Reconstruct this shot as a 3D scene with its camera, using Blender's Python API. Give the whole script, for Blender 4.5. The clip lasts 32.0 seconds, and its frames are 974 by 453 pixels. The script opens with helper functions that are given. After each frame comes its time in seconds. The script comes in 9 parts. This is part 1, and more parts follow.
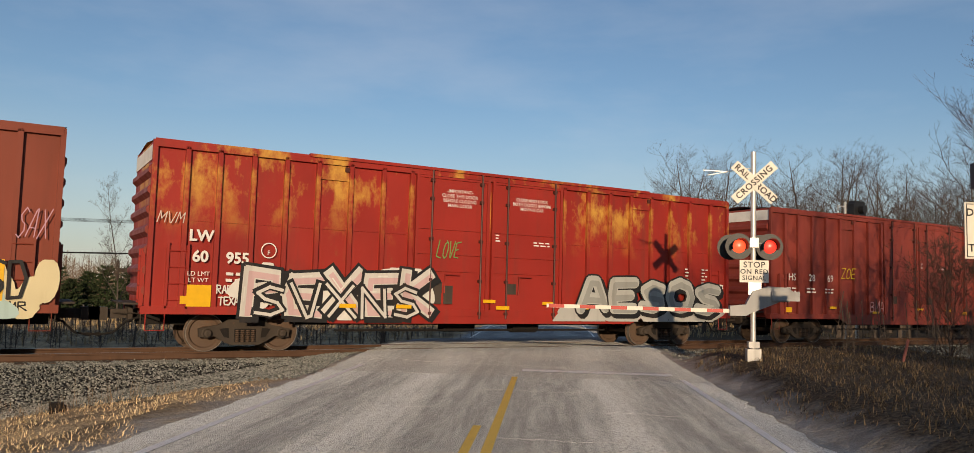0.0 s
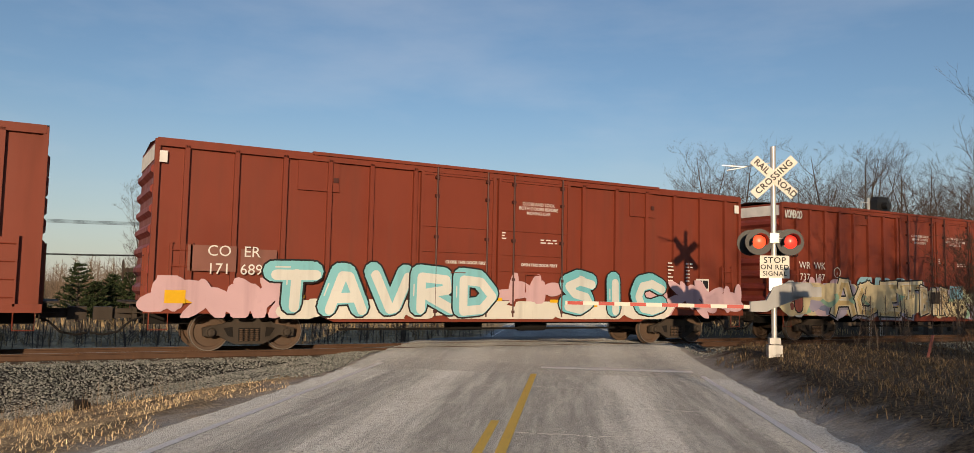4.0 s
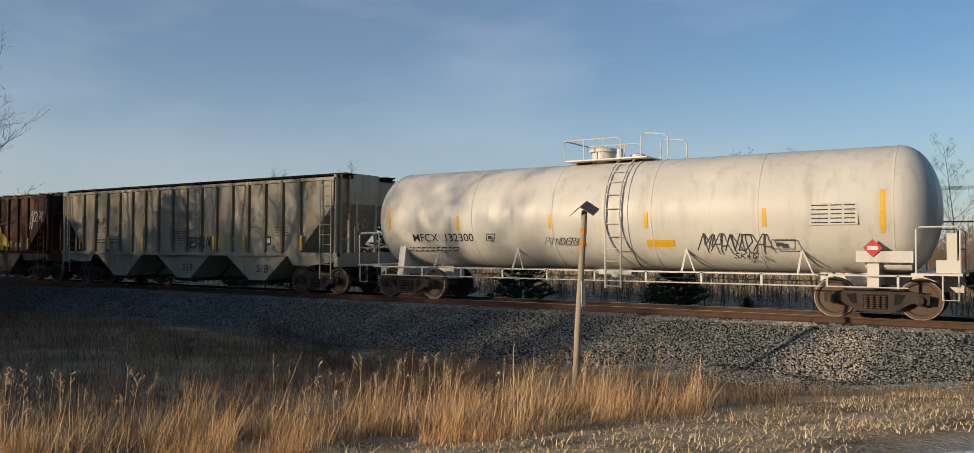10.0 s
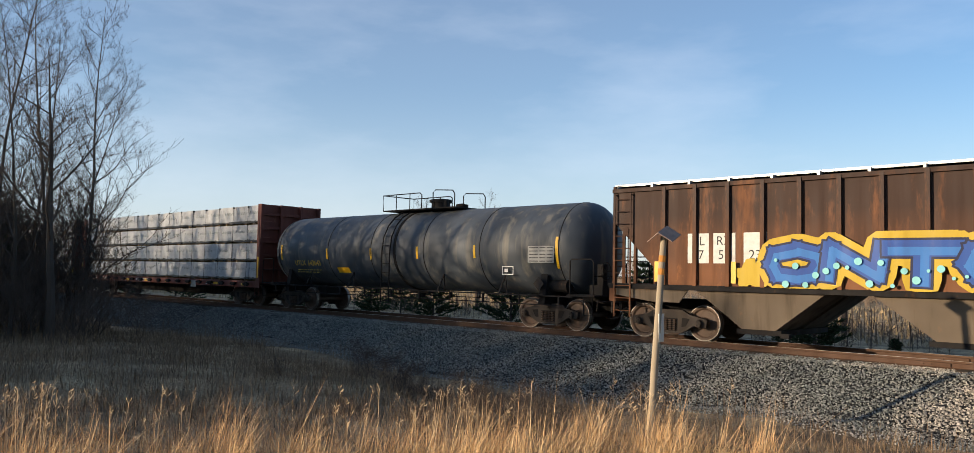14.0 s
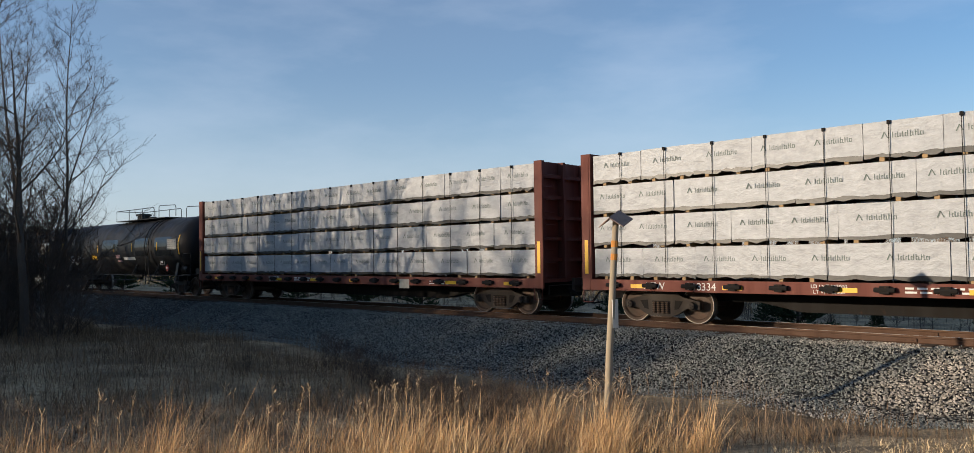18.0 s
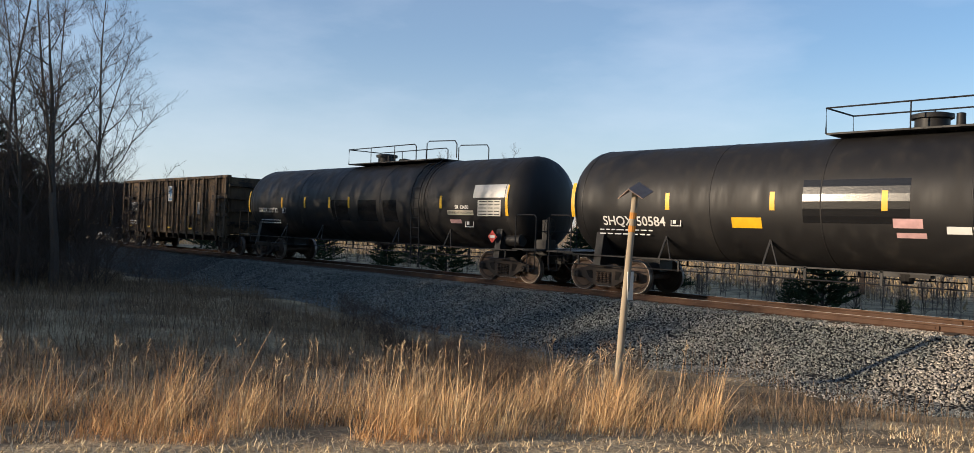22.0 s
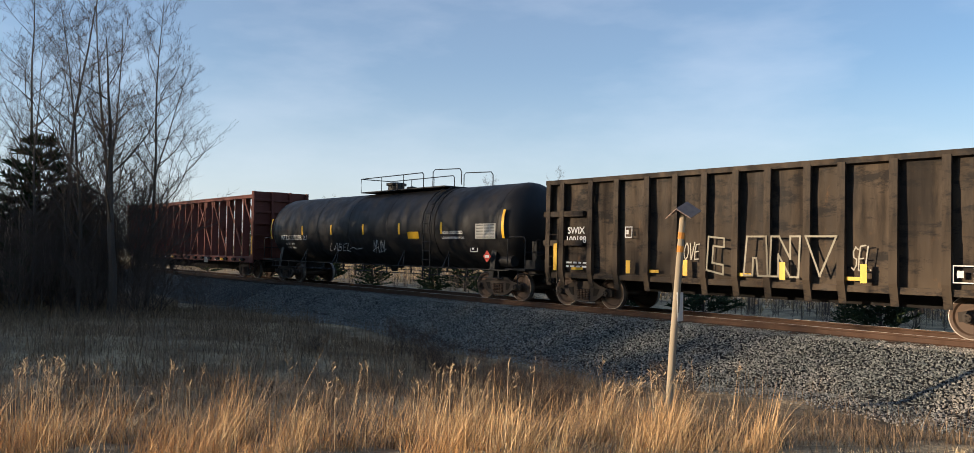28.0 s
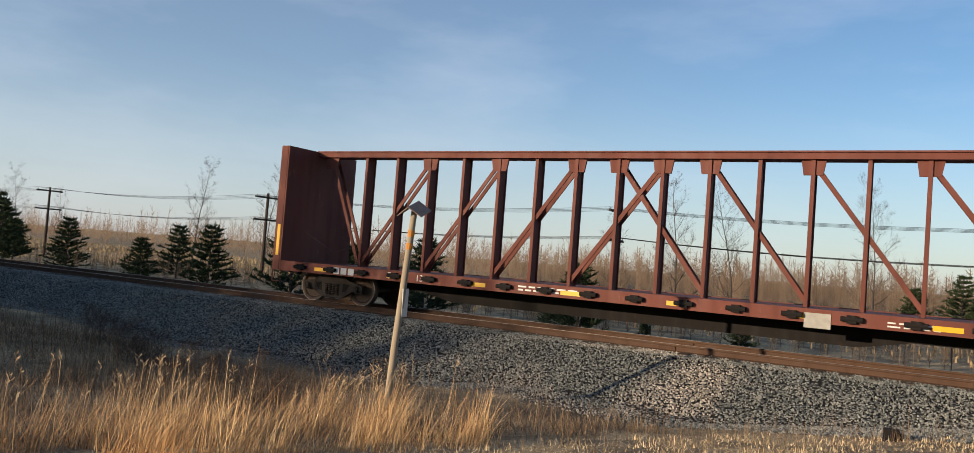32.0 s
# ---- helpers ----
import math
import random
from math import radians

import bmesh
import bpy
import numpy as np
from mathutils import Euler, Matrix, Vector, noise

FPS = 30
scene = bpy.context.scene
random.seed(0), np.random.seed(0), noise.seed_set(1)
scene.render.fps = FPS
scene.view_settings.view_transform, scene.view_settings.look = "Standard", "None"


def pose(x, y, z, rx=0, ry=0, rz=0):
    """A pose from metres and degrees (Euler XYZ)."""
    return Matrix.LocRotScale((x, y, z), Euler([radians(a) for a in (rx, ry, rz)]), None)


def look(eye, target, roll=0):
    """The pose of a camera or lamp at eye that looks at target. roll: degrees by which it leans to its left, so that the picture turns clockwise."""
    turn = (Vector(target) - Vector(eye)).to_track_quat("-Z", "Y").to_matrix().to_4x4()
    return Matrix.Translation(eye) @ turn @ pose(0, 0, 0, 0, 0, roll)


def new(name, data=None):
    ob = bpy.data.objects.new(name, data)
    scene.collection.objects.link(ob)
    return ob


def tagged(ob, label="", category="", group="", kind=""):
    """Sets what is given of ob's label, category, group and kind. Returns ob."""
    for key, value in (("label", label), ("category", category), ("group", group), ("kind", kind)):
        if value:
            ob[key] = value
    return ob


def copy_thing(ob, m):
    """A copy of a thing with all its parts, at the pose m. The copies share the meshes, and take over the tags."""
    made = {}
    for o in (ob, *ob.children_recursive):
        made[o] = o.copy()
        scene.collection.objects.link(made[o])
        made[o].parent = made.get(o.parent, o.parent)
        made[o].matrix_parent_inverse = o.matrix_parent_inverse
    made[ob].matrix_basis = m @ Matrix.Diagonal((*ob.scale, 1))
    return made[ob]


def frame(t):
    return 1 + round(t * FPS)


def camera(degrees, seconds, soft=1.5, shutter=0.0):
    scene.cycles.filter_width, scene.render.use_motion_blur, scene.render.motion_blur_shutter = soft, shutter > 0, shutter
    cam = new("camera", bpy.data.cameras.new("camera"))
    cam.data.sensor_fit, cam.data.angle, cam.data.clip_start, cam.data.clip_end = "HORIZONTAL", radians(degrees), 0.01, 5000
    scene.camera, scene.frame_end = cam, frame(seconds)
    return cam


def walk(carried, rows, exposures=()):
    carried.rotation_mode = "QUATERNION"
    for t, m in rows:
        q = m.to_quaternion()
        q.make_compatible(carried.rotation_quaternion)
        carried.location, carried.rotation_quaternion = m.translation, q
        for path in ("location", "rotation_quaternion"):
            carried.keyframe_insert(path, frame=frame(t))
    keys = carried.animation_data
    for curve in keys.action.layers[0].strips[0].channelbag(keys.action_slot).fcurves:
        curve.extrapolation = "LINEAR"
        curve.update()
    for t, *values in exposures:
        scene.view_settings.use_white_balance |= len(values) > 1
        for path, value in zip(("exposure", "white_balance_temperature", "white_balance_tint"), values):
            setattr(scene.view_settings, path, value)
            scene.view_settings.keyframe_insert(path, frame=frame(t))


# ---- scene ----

# ---------------- camera ----------------
cam = camera(62.87, 32.0, soft=0.5)
PATH = (
    (0, (-0.432, -0.169, 1.682), (4.632, 8.419, 2.467), 1.58),
    (0.5, (-0.419, -0.171, 1.668), (4.590, 8.448, 2.464), 1.37),
    (1, (-0.427, -0.178, 1.653), (4.554, 8.457, 2.451), 1.28),
    (1.5, (-0.419, -0.168, 1.643), (4.545, 8.477, 2.437), 1.17),
    (2, (-0.422, -0.170, 1.640), (4.512, 8.493, 2.429), 1.17),
    (2.5, (-0.414, -0.179, 1.632), (4.487, 8.501, 2.429), 1.18),
    (4.5, (-0.386, -0.202, 1.602), (4.390, 8.549, 2.381), 1.24),
    (5, (-0.419, -0.184, 1.607), (4.113, 8.697, 2.369), 1.08),
    (5.5, (-0.468, -0.181, 1.613), (3.186, 9.096, 2.379), 0.62),
    (6, (-0.543, -0.165, 1.643), (0.942, 9.698, 2.367), 0.32),
    (6.5, (-0.596, -0.196, 1.643), (-2.060, 9.669, 2.378), -0.37),
    (7, (-0.631, -0.170, 1.639), (-4.871, 8.852, 2.434), -1.03),
    (7.5, (-0.575, -0.227, 1.644), (-5.964, 8.163, 2.389), -0.74),
    (8, (-0.549, -0.309, 1.644), (-6.398, 7.788, 2.109), -0.50),
    (8.5, (-0.535, -0.369, 1.646), (-6.538, 7.626, 1.879), 0.18),
    (9, (-0.523, -0.429, 1.647), (-6.471, 7.607, 1.834), 0.50),
    (9.5, (-0.497, -0.401, 1.638), (-6.202, 7.809, 1.856), 0.29),
    (10, (-0.417, -0.374, 1.625), (-5.854, 8.014, 1.884), 0.09),
    (10.5, (-0.347, -0.253, 1.640), (-5.631, 8.232, 1.947), -0.04),
    (11, (-0.265, -0.112, 1.656), (-5.519, 8.388, 2.056), -0.01),
    (11.5, (-0.169, 0.078, 1.661), (-5.624, 8.444, 2.157), 0.34),
    (12, (-0.075, 0.278, 1.671), (-5.988, 8.325, 2.203), 0.86),
    (12.5, (0.016, 0.524, 1.657), (-6.350, 8.221, 2.148), 1.01),
    (13, (0.126, 0.757, 1.639), (-6.521, 8.210, 2.151), 0.96),
    (13.5, (0.233, 0.989, 1.616), (-6.601, 8.269, 2.161), 1.14),
    (14, (0.325, 1.231, 1.598), (-6.614, 8.407, 2.197), 1.17),
    (14.5, (0.375, 1.322, 1.621), (-6.584, 8.479, 2.210), 1.24),
    (16.5, (0.565, 1.632, 1.736), (-6.456, 8.738, 2.193), -0.73),
    (17, (0.676, 1.754, 1.746), (-6.333, 8.876, 2.139), -0.75),
    (17.5, (0.774, 1.863, 1.742), (-6.214, 9.007, 2.119), -0.72),
    (18, (0.870, 1.969, 1.739), (-6.096, 9.134, 2.117), -0.72),
    (18.5, (0.933, 2.061, 1.711), (-5.999, 9.259, 2.077), -0.47),
    (19, (0.985, 2.118, 1.693), (-5.930, 9.336, 1.997), -0.04),
    (19.5, (0.996, 2.143, 1.707), (-5.937, 9.348, 1.904), 0.61),
    (20, (0.993, 2.148, 1.696), (-5.999, 9.296, 1.819), 1.19),
    (20.5, (0.983, 2.136, 1.686), (-6.081, 9.214, 1.733), 1.59),
    (21, (0.965, 2.134, 1.675), (-6.154, 9.157, 1.685), 1.72),
    (21.5, (0.970, 2.137, 1.660), (-6.195, 9.113, 1.677), 1.70),
    (22, (0.989, 2.145, 1.640), (-6.241, 9.054, 1.663), 1.80),
    (22.5, (0.986, 2.142, 1.619), (-6.304, 8.986, 1.662), 1.83),
    (23, (0.989, 2.140, 1.607), (-6.337, 8.947, 1.655), 1.81),
    (23.5, (0.980, 2.138, 1.612), (-6.372, 8.915, 1.649), 1.74),
    (24, (0.975, 2.129, 1.607), (-6.407, 8.874, 1.654), 1.66),
    (24.5, (0.979, 2.132, 1.614), (-6.445, 8.830, 1.688), 1.52),
    (25, (0.986, 2.125, 1.608), (-6.470, 8.788, 1.714), 1.35),
    (25.5, (1.003, 2.119, 1.608), (-6.469, 8.765, 1.730), 1.16),
    (27.5, (1.011, 2.105, 1.610), (-6.610, 8.575, 1.844), 0.84),
    (28, (0.997, 2.120, 1.614), (-6.618, 8.595, 1.923), 1.01),
    (28.5, (0.990, 2.114, 1.630), (-6.607, 8.604, 2.021), 1.22),
    (29, (0.991, 2.111, 1.644), (-6.627, 8.578, 2.030), 1.37),
    (29.5, (0.978, 2.101, 1.627), (-6.562, 8.662, 1.949), 1.31),
    (30, (0.962, 2.097, 1.619), (-6.295, 8.970, 1.914), 1.50),
    (30.5, (0.936, 2.101, 1.614), (-5.954, 9.344, 1.880), 2.15),
    (31, (0.925, 2.084, 1.602), (-5.558, 9.692, 1.890), 3.04),
    (31.5, (0.912, 2.070, 1.582), (-4.991, 10.134, 1.933), 3.97),
    (32, (0.895, 2.069, 1.595), (-4.108, 10.718, 2.001), 4.39),
)
walk(cam, [(t, look(e, a, r)) for t, e, a, r in PATH], exposures=[(0, -0.2, 7050, 12), (6, -0.15, 7100, 12), (7, 0.1, 6350, 9), (8, 0.05, 6350, 9), (9, 0.05, 6350, 9), (10, -0.18, 6350, 9), (12, 0.12, 6350, 9), (14, 0.46, 6350, 9), (17, 0.22, 6100, 9), (19, 0.10, 6050, 8), (21, 0.32, 6200, 9), (25, 0.44, 6500, 10), (29.5, 0.46, 6450, 10), (31, 0.44, 6450, 10), (32, 0.2, 6500, 10)])

# ---------------- daylight ----------------
SUN_AZ, SUN_EL = 28.5, 10.2          # the way the light travels, clockwise from +y; height over the horizon
world = bpy.data.worlds.new("sky")
scene.world = world
world.use_nodes = True
wn, wl = world.node_tree.nodes, world.node_tree.links
sky = wn.new("ShaderNodeTexSky")
sky.sky_type, sky.sun_disc = "NISHITA", False
sky.sun_elevation, sky.sun_rotation = radians(SUN_EL), radians(SUN_AZ + 180)
sky.air_density, sky.dust_density, sky.ozone_density = 1.0, 0.4, 2.2
wco, wmap, wno = wn.new("ShaderNodeTexCoord"), wn.new("ShaderNodeMapping"), wn.new("ShaderNodeTexNoise")
wmap.inputs["Scale"].default_value = (1.6, 1.6, 5.5)
wmap.inputs["Rotation"].default_value = (0.25, -0.2, 0.4)
wno.inputs["Scale"].default_value, wno.inputs["Detail"].default_value = 1.5, 7
wno.inputs["Roughness"].default_value = 0.55
wramp = wn.new("ShaderNodeValToRGB")
wramp.color_ramp.elements[0].position, wramp.color_ramp.elements[1].position = 0.46, 0.78
wramp.color_ramp.elements[1].color = (0.22, 0.22, 0.22, 1)
wmix = wn.new("ShaderNodeMix")
wmix.data_type = "RGBA"
wmix.inputs["B"].default_value = (7.0, 7.2, 7.8, 1)
wl.new(wco.outputs["Generated"], wmap.inputs["Vector"])
wl.new(wmap.outputs["Vector"], wno.inputs["Vector"])
wl.new(wno.outputs["Fac"], wramp.inputs["Fac"])
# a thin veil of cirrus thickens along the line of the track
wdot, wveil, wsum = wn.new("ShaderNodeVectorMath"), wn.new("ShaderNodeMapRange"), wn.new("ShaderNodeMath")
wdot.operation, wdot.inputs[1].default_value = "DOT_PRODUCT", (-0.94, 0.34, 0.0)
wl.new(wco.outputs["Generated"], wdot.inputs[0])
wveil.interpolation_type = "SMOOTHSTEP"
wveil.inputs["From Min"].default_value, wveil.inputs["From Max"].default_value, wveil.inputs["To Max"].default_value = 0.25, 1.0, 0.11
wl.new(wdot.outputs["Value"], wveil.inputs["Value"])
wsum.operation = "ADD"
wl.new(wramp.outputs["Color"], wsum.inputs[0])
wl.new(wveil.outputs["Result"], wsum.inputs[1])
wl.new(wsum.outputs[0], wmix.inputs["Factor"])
wtint = wn.new("ShaderNodeMix")
wtint.data_type, wtint.blend_type = "RGBA", "MULTIPLY"
wtint.inputs["Factor"].default_value = 1.0
wtint.inputs["B"].default_value = (0.90, 1.0, 1.14, 1)
wl.new(sky.outputs["Color"], wtint.inputs["A"])
wl.new(wtint.outputs["Result"], wmix.inputs["A"])
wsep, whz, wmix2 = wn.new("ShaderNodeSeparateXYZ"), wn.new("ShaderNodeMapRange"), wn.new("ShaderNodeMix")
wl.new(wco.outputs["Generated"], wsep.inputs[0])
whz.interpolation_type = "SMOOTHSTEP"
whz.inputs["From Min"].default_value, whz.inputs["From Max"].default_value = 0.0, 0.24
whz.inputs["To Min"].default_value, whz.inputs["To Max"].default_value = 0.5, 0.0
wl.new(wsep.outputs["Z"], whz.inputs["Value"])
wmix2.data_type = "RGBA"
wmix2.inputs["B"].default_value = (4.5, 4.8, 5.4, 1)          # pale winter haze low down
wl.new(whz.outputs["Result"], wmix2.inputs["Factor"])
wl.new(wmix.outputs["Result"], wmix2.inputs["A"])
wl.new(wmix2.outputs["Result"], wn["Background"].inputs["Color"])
wn["Background"].inputs["Strength"].default_value = 0.124

sun = new("sun", bpy.data.lights.new("sun", "SUN"))
sun.data.energy, sun.data.angle, sun.data.color = 4.9, radians(0.6), (1.0, 0.79, 0.56)
_d = Vector((math.sin(radians(SUN_AZ)), math.cos(radians(SUN_AZ)), -math.tan(radians(SUN_EL))))
sun.matrix_world = look((-40, -70, 30), Vector((-40, -70, 30)) + _d)


# ---------------- mesh helper ----------------
class M:
    """Gathers vertices and faces of one mesh."""

    def __init__(self):
        self.v, self.f = [], []

    def add(self, verts, faces):
        n = len(self.v)
        self.v += [tuple(p) for p in verts]
        self.f += [tuple(i + n for i in f) for f in faces]
        return self

    def box(self, x0, x1, y0, y1, z0, z1):
        return self.add([(x0, y0, z0), (x1, y0, z0), (x1, y1, z0), (x0, y1, z0), (x0, y0, z1), (x1, y0, z1), (x1, y1, z1), (x0, y1, z1)],
                        [(3, 2, 1, 0), (4, 5, 6, 7), (0, 1, 5, 4), (1, 2, 6, 5), (2, 3, 7, 6), (3, 0, 4, 7)])

    def bar(self, a, b, w, h):
        """A square bar from a to b."""
        a, b = Vector(a), Vector(b)
        d = (b - a).normalized()
        up = Vector((0, 1, 0)) if abs(d.y) < 0.9 else Vector((0, 0, 1))
        s = d.cross(up).normalized()
        u = s.cross(d)
        q = [s * w / 2 * i + u * h / 2 * j for i, j in ((-1, -1), (1, -1), (1, 1), (-1, 1))]
        return self.add([a + k for k in q] + [b + k for k in q], [(3, 2, 1, 0), (4, 5, 6, 7), (0, 1, 5, 4), (1, 2, 6, 5), (2, 3, 7, 6), (3, 0, 4, 7)])

    def tube(self, pts, r, seg=6, cap=True):
        """A round rod through points; r is one radius or one a point."""
        pts = [Vector(p) for p in pts]
        rs = r if isinstance(r, (list, tuple)) else [r] * len(pts)
        ring, n0 = [], len(self.v)
        for i, p in enumerate(pts):
            d = (pts[min(i + 1, len(pts) - 1)] - pts[max(i - 1, 0)]).normalized()
            up = Vector((0, 0, 1)) if abs(d.z) < 0.95 else Vector((1, 0, 0))
            s = d.cross(up).normalized()
            u = s.cross(d)
            ring += [p + (s * math.cos(2 * math.pi * k / seg) + u * math.sin(2 * math.pi * k / seg)) * rs[i] for k in range(seg)]
        fs = []
        for i in range(len(pts) - 1):
            for k in range(seg):
                a, b = i * seg + k, i * seg + (k + 1) % seg
                fs.append((a, b, b + seg, a + seg))
        if cap:
            fs += [tuple(range(seg))[::-1], tuple((len(pts) - 1) * seg + k for k in range(seg))]
        return self.add(ring, fs)

    def lathe(self, prof, axis="x", seg=32, c=(0, 0, 0), caps=True):
        """Turns (along, radius) rows round an axis."""
        vs, fs = [], []
        for a, r in prof:
            for k in range(seg):
                w = 2 * math.pi * k / seg
                p = (a, r * math.cos(w), r * math.sin(w))
                p = p if axis == "x" else ((p[1], a, p[2]) if axis == "y" else (p[1], p[2], a))
                vs.append((p[0] + c[0], p[1] + c[1], p[2] + c[2]))
        for i in range(len(prof) - 1):
            for k in range(seg):
                a, b = i * seg + k, i * seg + (k + 1) % seg
                fs.append((a, b, b + seg, a + seg))
        if caps:
            fs += [tuple(range(seg)), tuple((len(prof) - 1) * seg + k for k in range(seg))]
        return self.add(vs, fs)

    def plate(self, poly, y0, y1):
        """A polygon of (x, z) given depth from y0 to y1."""
        n = len(poly)
        return self.add([(x, y0, z) for x, z in poly] + [(x, y1, z) for x, z in poly],
                        [tuple(range(n)), tuple(range(n, 2 * n))[::-1]] + [(i, (i + 1) % n, n + (i + 1) % n, n + i) for i in range(n)])

    def mesh(self, name, mat=None, smooth=False):
        me = bpy.data.meshes.new(name)
        me.from_pydata(self.v, [], self.f)
        if mat:
            me.materials.append(mat)
        if smooth:
            me.polygons.foreach_set("use_smooth", [True] * len(me.polygons))
            me.set_sharp_from_angle(angle=radians(40))
        me.update()
        return me


def part(name, m, mat, parent, label="", at=None, smooth=False):
    me = m if isinstance(m, bpy.types.Mesh) else m.mesh(name, mat, smooth)
    ob = new(name, me)
    ob.parent = parent
    if at is not None:
        ob.matrix_basis = at if isinstance(at, Matrix) else Matrix.Translation(at)
    return tagged(ob, label)


def thing(name, label, category, group="", kind="", at=(0, 0, 0)):
    ob = new(name)
    ob.empty_display_size = 0.2
    ob.location = at
    return tagged(ob, label, category, group, kind)


def solid(name, m, mat, label="", category="", group="", kind="", smooth=False):
    ob = new(name, m.mesh(name, mat, smooth))
    return tagged(ob, label, category, group, kind)


# ---------------- materials ----------------
def nodes(name):
    mat = bpy.data.materials.new(name)
    mat.use_nodes = True
    return mat, mat.node_tree.nodes, mat.node_tree.links, mat.node_tree.nodes["Principled BSDF"]


def tex_noise(n, l, coord, scale, detail=4, stretch=(1, 1, 1), rough=0.55):
    mp, no = n.new("ShaderNodeMapping"), n.new("ShaderNodeTexNoise")
    mp.inputs["Scale"].default_value = stretch
    no.inputs["Scale"].default_value, no.inputs["Detail"].default_value, no.inputs["Roughness"].default_value = scale, detail, rough
    l.new(coord, mp.inputs["Vector"])
    l.new(mp.outputs["Vector"], no.inputs["Vector"])
    return no.outputs["Fac"]


def ramp(n, l, fac, p0, p1, c0=(0, 0, 0), c1=(1, 1, 1)):
    r = n.new("ShaderNodeValToRGB")
    r.color_ramp.elements[0].position, r.color_ramp.elements[1].position = p0, p1
    r.color_ramp.elements[0].color, r.color_ramp.elements[1].color = (*c0, 1), (*c1, 1)
    l.new(fac, r.inputs["Fac"])
    return r.outputs["Color"]


def blend(n, l, fac, a, b, mode="MIX"):
    m = n.new("ShaderNodeMix")
    m.data_type, m.blend_type = "RGBA", mode
    for key, v in (("Factor", fac), ("A", a), ("B", b)):
        if isinstance(v, (tuple, list)):
            m.inputs[key].default_value = (*v[:3], 1)
        elif isinstance(v, (int, float)):
            m.inputs[key].default_value = v
        else:
            l.new(v, m.inputs[key])
    return m.outputs["Result"]


def bump(n, l, bsdf, height, strength, dist):
    b = n.new("ShaderNodeBump")
    b.inputs["Strength"].default_value, b.inputs["Distance"].default_value = strength, dist
    l.new(height, b.inputs["Height"])
    l.new(b.outputs["Normal"], bsdf.inputs["Normal"])


def paint(name, col, dark=0.7, dirt=(0.06, 0.045, 0.035), dirt_amt=0.5, rust=(0.22, 0.09, 0.03), rust_amt=0.3, rough=0.5, scratch=0.0, streak=None, streak_amt=0.0, streak_lo=0.47, streak_size=(1.6, 1.6, 0.35), z_from=3.0, metal=0.0, spec=0.3):
    """Weathered paint: faded patches, vertical run-off streaks, rust spots, road dirt."""
    mat, n, l, b = nodes(name)
    co = n.new("ShaderNodeTexCoord").outputs["Object"]
    big = tex_noise(n, l, co, 0.55, 3)
    c = blend(n, l, ramp(n, l, big, 0.3, 0.7), tuple(v * dark for v in col), col)
    run = tex_noise(n, l, co, 1.0, 6, (3.2, 3.2, 0.28))
    c = blend(n, l, ramp(n, l, run, 0.52, 0.78, (0, 0, 0), (dirt_amt,) * 3), c, dirt)
    spot = tex_noise(n, l, co, 3.0, 8, (1.2, 1.2, 0.6), 0.7)
    c = blend(n, l, ramp(n, l, spot, 0.60, 0.74, (0, 0, 0), (rust_amt,) * 3), c, rust)
    if streak:
        s = tex_noise(n, l, co, 1.0, 8, streak_size, 0.68)
        sx = n.new("ShaderNodeSeparateXYZ")
        l.new(co, sx.inputs[0])
        mr = n.new("ShaderNodeMapRange")
        mr.inputs["From Min"].default_value, mr.inputs["From Max"].default_value = z_from, z_from + 1.5
        l.new(sx.outputs["Z"], mr.inputs["Value"])
        mu = n.new("ShaderNodeMath")
        mu.operation = "MULTIPLY"
        l.new(ramp(n, l, s, streak_lo, streak_lo + 0.13), mu.inputs[0])
        l.new(mr.outputs["Result"], mu.inputs[1])
        m2 = n.new("ShaderNodeMath")
        m2.operation = "MULTIPLY"
        l.new(mu.outputs[0], m2.inputs[0])
        m2.inputs[1].default_value = streak_amt
        c = blend(n, l, m2.outputs[0], c, streak)
    if scratch:
        k = tex_noise(n, l, co, 0.9, 9, (1.1, 1.1, 2.6), 0.72)
        c = blend(n, l, ramp(n, l, k, 0.52, 0.60, (0, 0, 0), (scratch,) * 3), c, (0.012, 0.01, 0.009))
    fine = tex_noise(n, l, co, 40, 3)
    c = blend(n, l, 0.12, c, blend(n, l, fine, (0.2, 0.2, 0.2), (1, 1, 1)), "MULTIPLY")
    l.new(c, b.inputs["Base Color"])
    l.new(ramp(n, l, run, 0.3, 0.8, (rough - 0.08,) * 3, (rough + 0.25,) * 3), b.inputs["Roughness"])
    b.inputs["Metallic"].default_value = metal
    b.inputs["Specular IOR Level"].default_value = spec
    bump(n, l, b, big, 0.25, 0.03)
    return mat


